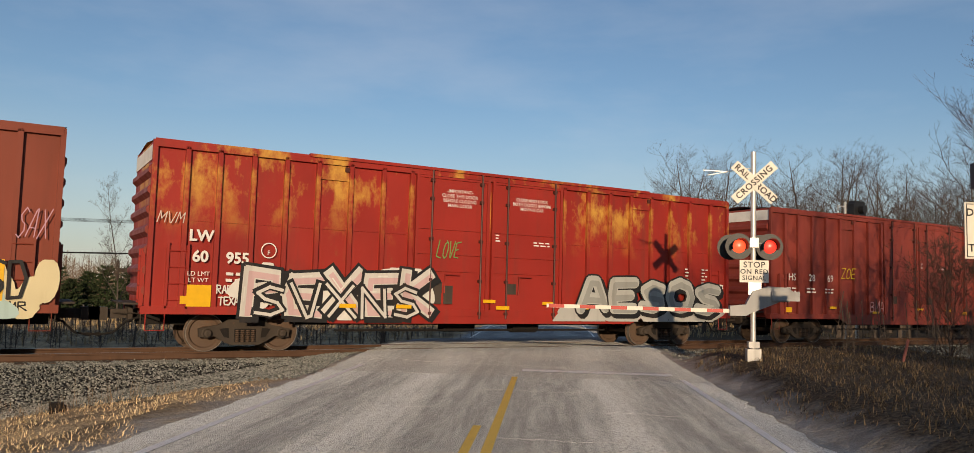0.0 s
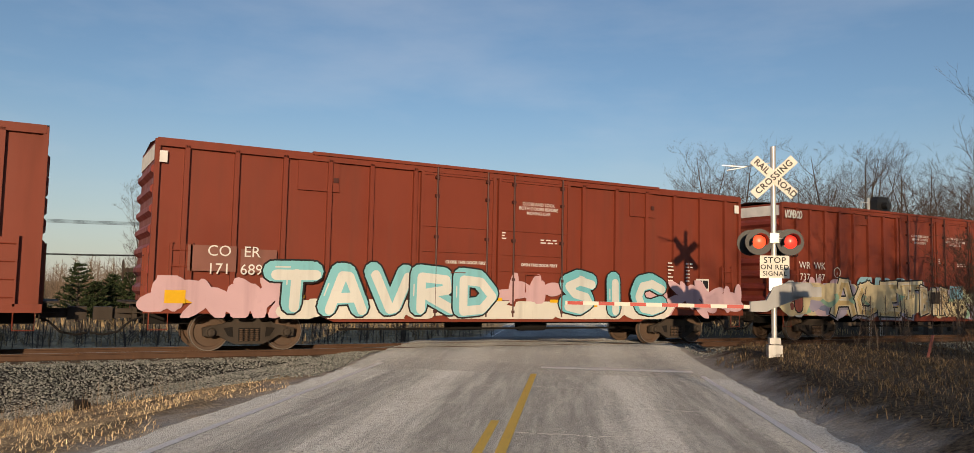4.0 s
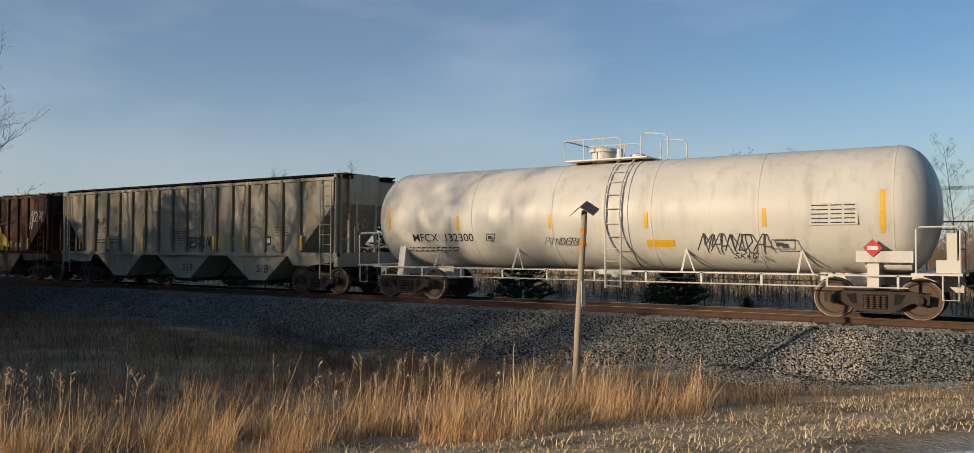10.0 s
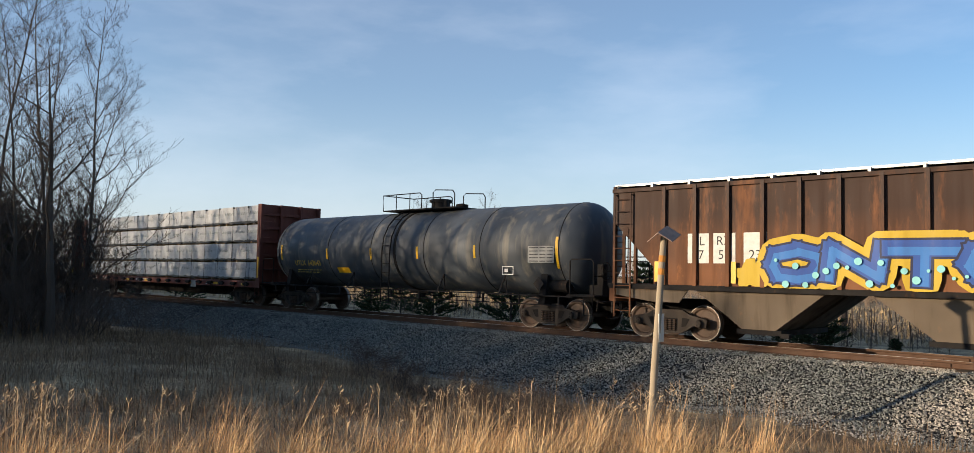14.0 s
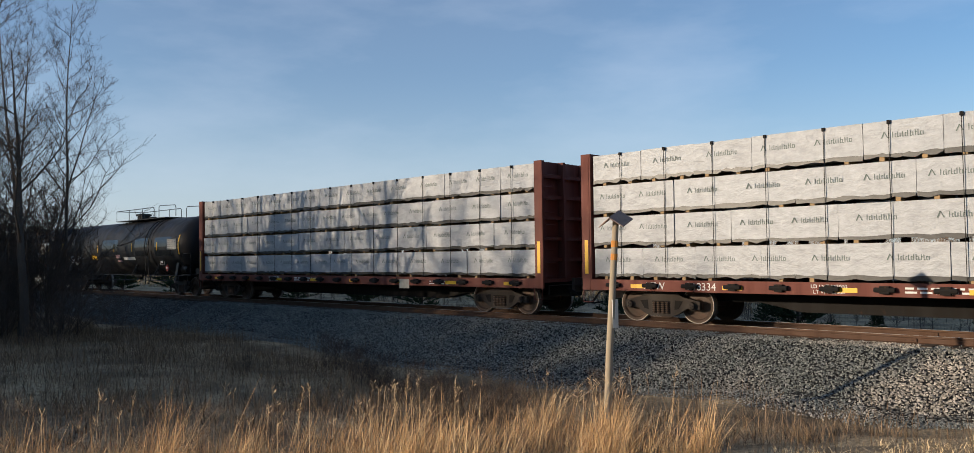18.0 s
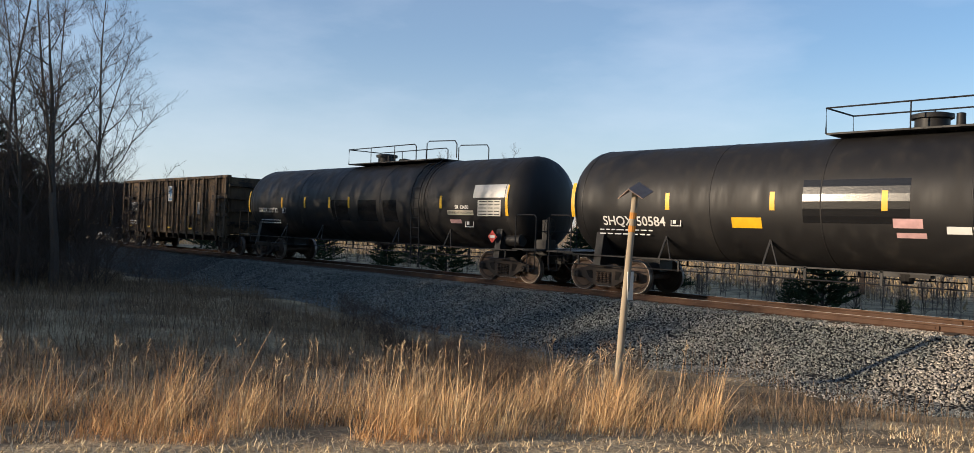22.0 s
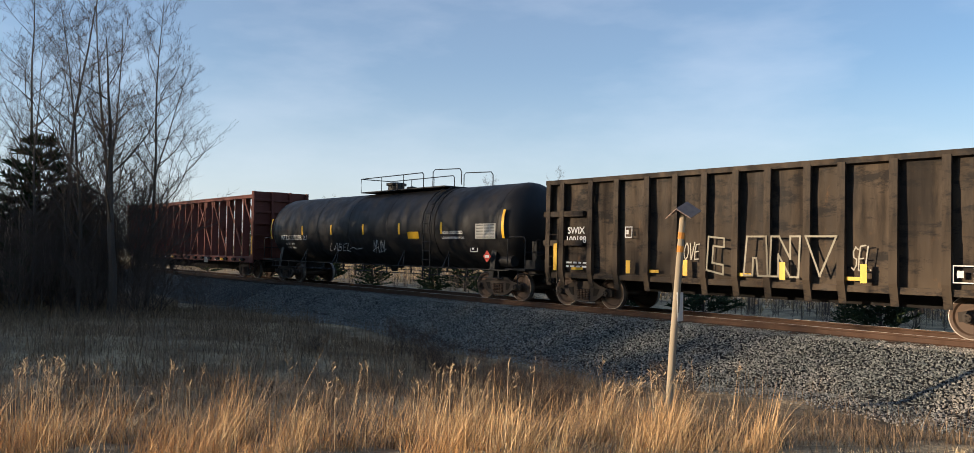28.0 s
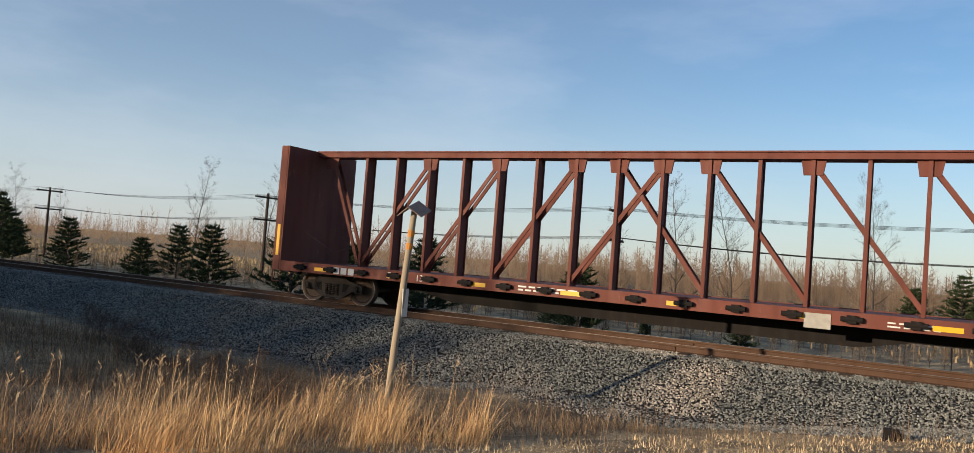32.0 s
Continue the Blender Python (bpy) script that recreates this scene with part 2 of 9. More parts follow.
def plain(name, col, rough=0.6, vary=0.25, scale=8.0, metal=0.0, emit=None, spec=0.4):
    mat, n, l, b = nodes(name)
    co = n.new("ShaderNodeTexCoord").outputs["Object"]
    f = tex_noise(n, l, co, scale, 5)
    l.new(blend(n, l, ramp(n, l, f, 0.3, 0.75), col, tuple(v * (1 - vary) for v in col)), b.inputs["Base Color"])
    b.inputs["Roughness"].default_value, b.inputs["Metallic"].default_value = rough, metal
    b.inputs["Specular IOR Level"].default_value = spec
    bump(n, l, b, tex_noise(n, l, co, scale * 5, 3), 0.15, 0.01)
    if emit:
        b.inputs["Emission Color"].default_value, b.inputs["Emission Strength"].default_value = (*emit[:3], 1), emit[3]
    return mat


RED = paint("red_car_paint", (0.33, 0.027, 0.018), 0.75, streak=(0.60, 0.33, 0.06), streak_amt=0.9, streak_lo=0.49, streak_size=(0.95, 0.95, 0.55), z_from=2.7, dirt_amt=0.35)
RED_DOOR = paint("red_door_paint", (0.33, 0.027, 0.018), 0.8, dirt_amt=0.3, rust_amt=0.2)
BROWN = paint("oxide_red_paint", (0.215, 0.043, 0.022), 0.85, dirt_amt=0.25, rust_amt=0.12)
BROWN2 = paint("oxide_red_paint_dull", (0.25, 0.045, 0.032), 0.8, dirt_amt=0.4, rust_amt=0.2)
WHITE_PAINT = plain("white_lettering", (0.72, 0.70, 0.66), 0.7, 0.2, 3)
BLACK_PAINT = plain("black_lettering", (0.012, 0.012, 0.013), 0.6, 0.2, 4)
YELLOW = plain("reflective_yellow", (0.75, 0.42, 0.01), 0.45, 0.15, 5)
STEEL_DARK = paint("dirty_cast_steel", (0.068, 0.053, 0.042), 0.6, (0.03, 0.025, 0.02), 0.6, (0.16, 0.075, 0.035), 0.5, 0.75)
WHEEL = paint("rusty_wheel_steel", (0.115, 0.075, 0.052), 0.7, (0.03, 0.024, 0.02), 0.5, (0.16, 0.07, 0.03), 0.6, 0.65)
TREAD = plain("polished_wheel_rim", (0.31, 0.27, 0.235), 0.45, 0.45, 9, 0.6)
UNDER = paint("black_underframe", (0.014, 0.012, 0.011), 0.7, (0.03, 0.024, 0.019), 0.4, rough=0.85)
BLUE = paint("teal_blue_paint", (0.030, 0.082, 0.125), 0.75, dirt_amt=0.3, rust_amt=0.1)
TANK_WHITE = paint("cream_tank_paint", (0.70, 0.66, 0.58), 0.85, (0.20, 0.16, 0.11), 0.35, (0.3, 0.16, 0.07), 0.1, 0.4)
TANK_BLACK = paint("black_tank_paint", (0.016, 0.015, 0.015), 0.8, (0.05, 0.043, 0.035), 0.35, (0.05, 0.03, 0.02), 0.15, 0.52)
TANK_DARK = paint("weathered_blue_grey_tank_paint", (0.085, 0.097, 0.112), 0.5, (0.25, 0.225, 0.175), 0.75, (0.10, 0.06, 0.03), 0.2, 0.5)
HOP_GREY = paint("faded_grey_hopper_paint", (0.42, 0.385, 0.30), 0.66, (0.30, 0.175, 0.075), 0.9, (0.36, 0.16, 0.05), 0.9, 0.6, streak=(0.44, 0.25, 0.09), streak_amt=0.55, streak_lo=0.5, z_from=1.6)
HOP_RIB = paint("rust_edged_rib_paint", (0.30, 0.235, 0.15), 0.6, (0.26, 0.13, 0.05), 0.9, (0.30, 0.13, 0.04), 0.9, 0.65)
HOP_BROWN = paint("rusted_brown_hopper_paint", (0.21, 0.085, 0.034), 0.5, (0.04, 0.025, 0.018), 0.75, (0.33, 0.13, 0.04), 0.6, 0.7, streak=(0.035, 0.021, 0.016), streak_amt=0.93, streak_lo=0.36, z_from=1.7)
GON = paint("scorched_tan_gondola_paint", (0.145, 0.093, 0.050), 0.5, (0.02, 0.015, 0.011), 0.9, (0.24, 0.11, 0.045), 0.6, 0.7, scratch=0.9, streak=(0.03, 0.021, 0.014), streak_amt=0.6, streak_lo=0.46, z_from=1.2)
GON2 = paint("rust_spotted_gondola_paint", (0.085, 0.050, 0.032), 0.5, (0.014, 0.011, 0.01), 0.8, (0.30, 0.14, 0.04), 0.7, 0.75, scratch=0.85)
GON3 = paint("sooty_gondola_paint", (0.085, 0.060, 0.038), 0.5, (0.010, 0.008, 0.007), 0.95, (0.16, 0.08, 0.03), 0.6, 0.75, scratch=0.85, streak=(0.014, 0.011, 0.009), streak_amt=0.75, streak_lo=0.44, z_from=1.2)
CB_RED = paint("weathered_maroon_paint", (0.17, 0.05, 0.033), 0.7, (0.05, 0.03, 0.025), 0.5, (0.30, 0.14, 0.07), 0.5, 0.65)
GALV = paint("galvanised_steel", (0.42, 0.42, 0.41), 0.85, (0.2, 0.18, 0.15), 0.3, rust_amt=0.1, rough=0.45, metal=0.6)
ALU = plain("aluminium_paint", (0.62, 0.61, 0.58), 0.4, 0.2, 6, 0.5)
ORANGE = plain("orange_strap", (0.72, 0.10, 0.015), 0.6, 0.2, 6)


# ---------------- ground, road, track ----------------
TRACK_Y = 20.72                       # centre of the track; rail tops are z = 0
ROAD_P, ROAD_AZ = (8.54, 13.77), radians(35.0)
RD = (math.sin(ROAD_AZ), math.cos(ROAD_AZ))      # along the road
RN = (math.cos(ROAD_AZ), -math.sin(ROAD_AZ))     # to its side


def road_xy(s, d):
    return ROAD_P[0] + RD[0] * s + RN[0] * d, ROAD_P[1] + RD[1] * s + RN[1] * d


def road_sd(x, y):
    dx, dy = x - ROAD_P[0], y - ROAD_P[1]
    return dx * RD[0] + dy * RD[1], dx * RN[0] + dy * RN[1]


def smooth(a, b, v):
    t = np.clip((v - a) / (b - a), 0, 1)
    return t * t * (3 - 2 * t)


def road_z(x, y):
    """Height of the asphalt: level, with a low hump over the rails; it falls away behind the track."""
    near = -0.12 + 0.11 * smooth(4.2, 1.6, np.abs(y - TRACK_Y))
    return near - 0.9 * smooth(24.0, 38.0, y)


def height(x, y):
    """Height of the ground, for numbers or arrays."""
    s, d = road_sd(x, y)
    dt = np.abs(y - TRACK_Y)
    bed = np.where(dt < 1.75, -0.19, -0.19 - 0.40 * (dt - 1.75))
    bed = np.maximum(bed, -1.35 - 0.10 * np.sin(x * 0.23))
    base = -1.12 - 0.25 * smooth(22, 27, y) + 0.10 * np.sin(x * 0.31 + y * 0.17) + 0.06 * np.sin(x * 0.9 - y * 0.7)
    base = base + 0.42 * smooth(-12, -26, x) * smooth(20, 6, y)
    z = np.maximum(bed, base)
    left = road_z(x, y) - 0.05 - 0.05 * smooth(3.7, 5.2, -d) - 0.145 * np.maximum(-d - 5.0, 0)
    berm = road_z(x, y) - 0.05 + (0.44 * smooth(3.9, 5.5, d) - 0.9 * smooth(10, 17, d)) * smooth(18.2, 14.5, y)
    shoulder = np.where(d < 0, left, berm - 0.35 * smooth(5, 9, d) * smooth(14.5, 18.2, y))
    z = np.where(np.abs(d) < 5.0, shoulder, np.maximum(z, np.where(d > 0, np.where(y < 18, shoulder, -9), np.where(y < 24, shoulder, -9))))
    z = np.where(np.abs(d) < 3.7, road_z(x, y) - 0.06, z)
    return z


def spread(a, b, step, far):
    core = list(np.arange(a, b + 1e-6, step))
    out, w = [], step
    while (core[0] - sum(out)) > -far and len(out) < 60:
        w *= 1.35
        out.append(w)
    lo = list(core[0] - np.cumsum(out))[::-1]
    hi = list(core[-1] + np.cumsum(out))
    return np.array(lo + core + hi)


def ground_sheet():
    xs, ys = spread(-62, 42, 0.42, 2600), spread(-14, 36, 0.36, 2600)
    X, Y = np.meshgrid(xs, ys)
    Z = height(X, Y)
    rng = np.random.RandomState(3)
    Z = Z + np.where(np.abs(road_sd(X, Y)[1]) > 4.2, rng.uniform(-0.025, 0.025, Z.shape), 0)
    far = np.maximum(np.maximum(-62 - X, X - 42), np.maximum(-14 - Y, Y - 36))
    Z = np.where(far > 40, np.minimum(Z, -1.2), Z)
    n = len(xs)
    m = M()
    m.v = list(zip(X.ravel().tolist(), Y.ravel().tolist(), Z.ravel().tolist()))
    m.f = [(j * n + i, j * n + i + 1, (j + 1) * n + i + 1, (j + 1) * n + i) for j in range(len(ys) - 1) for i in range(n - 1)]
    return m


def away(n, l, x, fac):
    """Fades a pattern out at the road, where the stone is fresh and dark, and far along the track."""
    mr, mu = n.new("ShaderNodeMapRange"), n.new("ShaderNodeMath")
    mr.inputs["From Min"].default_value, mr.inputs["From Max"].default_value = 0.5, -2.5
    mr.inputs["To Min"].default_value, mr.inputs["To Max"].default_value = 0.1, 1.0
    far, m2 = n.new("ShaderNodeMapRange"), n.new("ShaderNodeMath")
    far.inputs["From Min"].default_value, far.inputs["From Max"].default_value = -8.0, -4.5
    far.inputs["To Min"].default_value, far.inputs["To Max"].default_value = 0.25, 1.0
    mu.operation = m2.operation = "MULTIPLY"
    l.new(x, mr.inputs["Value"])
    l.new(x, far.inputs["Value"])
    l.new(mr.outputs["Result"], mu.inputs[0])
    l.new(fac, mu.inputs[1])
    l.new(mu.outputs[0], m2.inputs[0])
    l.new(far.outputs["Result"], m2.inputs[1])
    return m2.outputs[0]


def ground_material():
    mat, n, l, b = nodes("verge_grass_and_ballast")
    geo = n.new("ShaderNodeNewGeometry")
    co = geo.outputs["Position"]
    sx = n.new("ShaderNodeSeparateXYZ")
    l.new(co, sx.inputs[0])
    # dry grass and soil
    g1, g2 = tex_noise(n, l, co, 0.7, 5), tex_noise(n, l, co, 14, 5)
    grass = blend(n, l, ramp(n, l, g2, 0.3, 0.7), (0.66, 0.50, 0.30), (0.26, 0.185, 0.105))
    grass = blend(n, l, ramp(n, l, g1, 0.42, 0.66), grass, (0.17, 0.13, 0.085))
    # crushed stone
    vo = n.new("ShaderNodeTexVoronoi")
    vo.inputs["Scale"].default_value = 15
    l.new(co, vo.inputs["Vector"])
    hs = n.new("ShaderNodeSeparateColor")
    l.new(vo.outputs["Color"], hs.inputs[0])
    stone = blend(n, l, hs.outputs[0], (0.085, 0.093, 0.083), (0.29, 0.295, 0.265))
    dusty = blend(n, l, hs.outputs[1], (0.20, 0.175, 0.14), (0.60, 0.54, 0.45))
    stone = blend(n, l, away(n, l, sx.outputs["X"], ramp(n, l, tex_noise(n, l, co, 0.45, 4), 0.45, 0.62)), stone, dusty)
    # shade in the gaps between stones, put into the colour as near black
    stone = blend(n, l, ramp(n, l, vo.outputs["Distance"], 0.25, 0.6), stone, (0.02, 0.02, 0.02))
    # where the stone lies: along the track
    ab = n.new("ShaderNodeMath")
    ab.operation, ab.inputs[1].default_value = "SUBTRACT", TRACK_Y
    l.new(sx.outputs["Y"], ab.inputs[0])
    ab2 = n.new("ShaderNodeMath")
    ab2.operation = "ABSOLUTE"
    l.new(ab.outputs[0], ab2.inputs[0])
    wob = n.new("ShaderNodeMath")
    wob.operation, wob.inputs[1].default_value = "MULTIPLY_ADD", 2.6
    l.new(tex_noise(n, l, co, 0.8, 4), wob.inputs[0])
    l.new(ab2.outputs[0], wob.inputs[2])
    on = n.new("ShaderNodeMapRange")
    on.inputs["From Min"].default_value, on.inputs["From Max"].default_value = 5.6, 6.5
    l.new(wob.outputs[0], on.inputs["Value"])
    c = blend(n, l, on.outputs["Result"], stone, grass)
    # pale grit beside the asphalt
    dot = n.new("ShaderNodeVectorMath")
    dot.operation = "DOT_PRODUCT"
    dot.inputs[1].default_value = (RN[0], RN[1], 0)
    l.new(co, dot.inputs[0])
    off = n.new("ShaderNodeMath")
    off.operation, off.inputs[1].default_value = "SUBTRACT", ROAD_P[0] * RN[0] + ROAD_P[1] * RN[1]
    l.new(dot.outputs["Value"], off.inputs[0])
    ab3 = n.new("ShaderNodeMath")
    ab3.operation = "ABSOLUTE"
    l.new(off.outputs[0], ab3.inputs[0])
    wob2 = n.new("ShaderNodeMath")
    wob2.operation, wob2.inputs[1].default_value = "MULTIPLY_ADD", 1.6
    l.new(tex_noise(n, l, co, 1.3, 5), wob2.inputs[0])
    l.new(ab3.outputs[0], wob2.inputs[2])
    grit_on = n.new("ShaderNodeMapRange")
    grit_on.inputs["From Min"].default_value, grit_on.inputs["From Max"].default_value = 4.95, 5.7
    l.new(wob2.outputs[0], grit_on.inputs["Value"])
    bank = n.new("ShaderNodeMapRange")
    bank.inputs["From Min"].default_value, bank.inputs["From Max"].default_value = 3.0, 4.6
    l.new(off.outputs[0], bank.inputs["Value"])
    soil = blend(n, l, ramp(n, l, g2, 0.35, 0.65), (0.045, 0.034, 0.025), (0.16, 0.12, 0.075))
    c = blend(n, l, blend(n, l, on.outputs["Result"], (0, 0, 0), bank.outputs["Result"]), c, soil)
    grit = blend(n, l, ramp(n, l, tex_noise(n, l, co, 45, 4), 0.3, 0.7), (0.26, 0.24, 0.21), (0.50, 0.465, 0.41))
    c = blend(n, l, grit_on.outputs["Result"], grit, c)
    l.new(c, b.inputs["Base Color"])
    b.inputs["Roughness"].default_value = 0.95
    b.inputs["Specular IOR Level"].default_value = 0.1
    hmix = blend(n, l, on.outputs["Result"], blend(n, l, vo.outputs["Distance"], (1, 1, 1), (0, 0, 0)), g2)
    bump(n, l, b, hmix, 0.9, 0.05)
    return mat


GROUND_MAT = ground_material()
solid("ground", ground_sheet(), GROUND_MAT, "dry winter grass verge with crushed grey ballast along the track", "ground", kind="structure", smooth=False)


def asphalt_material():
    mat, n, l, b = nodes("worn_asphalt")
    co = n.new("ShaderNodeNewGeometry").outputs["Position"]
    mp = n.new("ShaderNodeMapping")
    mp.vector_type = "POINT"
    mp.inputs["Rotation"].default_value = (0, 0, ROAD_AZ)
    l.new(co, mp.inputs["Vector"])
    rc = mp.outputs["Vector"]
    sp = n.new("ShaderNodeSeparateXYZ")
    l.new(rc, sp.inputs[0])

    def op(kind, a, b=None):
        q = n.new("ShaderNodeMath")
        q.operation = kind
        for i, v in enumerate((a, b)):
            if v is None:
                continue
            if isinstance(v, (int, float)):
                q.inputs[i].default_value = v
            else:
                l.new(v, q.inputs[i])
        return q.outputs[0]

    # dry salt lies pale down the middle of each lane and along the edges; the wheel lanes are dark
    dist = op("SUBTRACT", sp.outputs["X"], ROAD_P[0] * RN[0] + ROAD_P[1] * RN[1])
    side = op("ABSOLUTE", op("ADD", dist, op("MULTIPLY", op("SUBTRACT", tex_noise(n, l, rc, 1.0, 4, (0.9, 0.28, 1)), 0.5), 0.9)))
    mid = op("SUBTRACT", 1.0, op("ABSOLUTE", op("MULTIPLY", op("SUBTRACT", side, 1.75), 1.35)))
    edge = op("MULTIPLY", op("SUBTRACT", side, 3.0), 1.5)
    salt = op("MAXIMUM", op("MAXIMUM", mid, edge), 0.0)
    lane = op("ADD", op("MULTIPLY", salt, 0.30), tex_noise(n, l, rc, 1.0, 8, (4.5, 0.30, 1), 0.75))
    patch = tex_noise(n, l, rc, 1.0, 6, (0.35, 1.1, 1), 0.65)
    grain = tex_noise(n, l, co, 30, 5, (1, 1, 1), 0.8)
    fleck = tex_noise(n, l, co, 95, 2, (1, 1, 1), 0.6)
    vo = n.new("ShaderNodeTexVoronoi")
    vo.inputs["Scale"].default_value = 70
    l.new(co, vo.inputs["Vector"])
    c = blend(n, l, ramp(n, l, lane, 0.44, 0.78), (0.225, 0.236, 0.240), (0.575, 0.595, 0.595))
    c = blend(n, l, ramp(n, l, patch, 0.46, 0.70, (0, 0, 0), (0.35,) * 3), c, (0.43, 0.44, 0.435))
    # smoother browner paving from the stop bar on to the rails
    along = op("SUBTRACT", sp.outputs["Y"], ROAD_P[0] * RD[0] + ROAD_P[1] * RD[1])
    newer = op("GREATER_THAN", op("ADD", along, op("MULTIPLY", tex_noise(n, l, rc, 1.5, 3), 0.3)), 0.45)
    c = blend(n, l, op("MULTIPLY", newer, 0.55), c, (0.29, 0.285, 0.275))
    c = blend(n, l, ramp(n, l, grain, 0.50, 0.58, (0, 0, 0), (0.7,) * 3), c, (0.10, 0.10, 0.098))
    c = blend(n, l, ramp(n, l, fleck, 0.56, 0.64, (0, 0, 0), (0.6,) * 3), c, (0.86, 0.84, 0.80))
    # thin cracks that run across the lanes, pale with salt
    wig = op("ADD", along, op("MULTIPLY", tex_noise(n, l, rc, 1.0, 5, (0.7, 0.25, 1), 0.6), 1.6))
    crack = op("LESS_THAN", op("ABSOLUTE", op("SUBTRACT", op("FRACT", op("MULTIPLY", wig, 0.42)), 0.5)), 0.006)
    c = blend(n, l, op("MULTIPLY", crack, ramp(n, l, tex_noise(n, l, rc, 0.5, 3), 0.45, 0.58, (0, 0, 0), (0.7,) * 3)), c, (0.86, 0.84, 0.80))
    l.new(c, b.inputs["Base Color"])
    b.inputs["Roughness"].default_value = 0.88
    b.inputs["Specular IOR Level"].default_value = 0.25
    b.inputs["Diffuse Roughness"].default_value = 1.0
    bump(n, l, b, vo.outputs["Distance"], 0.7, 0.02)
    return mat


def paint_line(name, col, gone=0.5):
    """Road paint, worn through to the asphalt in flakes."""
    mat, n, l, b = nodes(name)
    co = n.new("ShaderNodeNewGeometry").outputs["Position"]
    f = tex_noise(n, l, co, 6, 8, (1, 1, 1), 0.75)
    g = tex_noise(n, l, co, 70, 3)
    c = blend(n, l, ramp(n, l, f, gone - 0.06, gone + 0.06), col, (0.17, 0.16, 0.15))
    c = blend(n, l, ramp(n, l, g, 0.55, 0.7), c, (0.10, 0.10, 0.095))
    l.new(c, b.inputs["Base Color"])
    b.inputs["Roughness"].default_value = 0.8
    return mat


def ribbon(s0, s1, d0, d1, lift, step=0.5, ragged=0.0):
    """A strip along the road from s0 to s1 between the side distances d0 and d1."""
    m, rng = M(), random.Random(5)
    n = max(2, int((s1 - s0) / step) + 1)
    cols = max(2, int(abs(d1 - d0) / 0.6) + 1)
    for i in range(n):
        s = s0 + (s1 - s0) * i / (n - 1)
        for k in range(cols):
            d = d0 + (d1 - d0) * k / (cols - 1)
            if ragged and k in (0, cols - 1):
                d += rng.uniform(-ragged, ragged)
            x, y = road_xy(s, d)
            m.v.append((x, y, float(road_z(x, y)) + lift))
    m.f = [(i * cols + k, i * cols + k + 1, (i + 1) * cols + k + 1, (i + 1) * cols + k) for i in range(n - 1) for k in range(cols - 1)]
    return m


ASPHALT = asphalt_material()
solid("road", ribbon(-40, 160, -4.05, 4.05, 0.0, 0.3, 0.06), ASPHALT, "worn grey asphalt country road with cracks and patches", "road", kind="structure")
Y_LINE, W_LINE = paint_line("yellow_road_paint", (0.86, 0.55, 0.09), 0.66), paint_line("white_road_paint", (0.86, 0.84, 0.80), 0.64)
MARK = dict(category="road marking", group="road markings")
solid("yellow_centre_line", ribbon(-40, 0.2, -0.06, 0.06, 0.006), Y_LINE, "worn solid yellow centre line on grey asphalt", **MARK)
solid("yellow_centre_line", ribbon(-40, -5.9, -0.30, -0.19, 0.006), Y_LINE, "worn second yellow line beside the centre line", **MARK)
solid("white_stop_bar", ribbon(1.45, 1.85, 0.1, 3.45, 0.006), W_LINE, "faded white stop bar across one lane", **MARK)
solid("white_edge_line", ribbon(-40, 1.6, -3.62, -3.50, 0.006), W_LINE, "faded white edge line along the road", **MARK)
solid("white_edge_line", ribbon(-40, 0.8, 3.46, 3.58, 0.006), W_LINE, "faded white edge line along the road", **MARK)
solid("white_edge_line", ribbon(17, 120, 3.46, 3.58, 0.006), W_LINE, "faded white edge line beyond the crossing", **MARK)
solid("white_edge_line", ribbon(17, 120, -3.62, -3.50, 0.006), W_LINE, "faded white edge line beyond the crossing", **MARK)

RAIL_MAT = paint("brown_rail_steel", (0.10, 0.052, 0.03), 0.7, (0.05, 0.03, 0.02), 0.5, (0.24, 0.11, 0.05), 0.5, 0.7)
RAIL_TOP = plain("worn_rail_head", (0.30, 0.25, 0.20), 0.35, 0.3, 3, 0.9)
TIE_MAT = paint("weathered_tie_timber", (0.10, 0.075, 0.055), 0.6, rough=0.9)


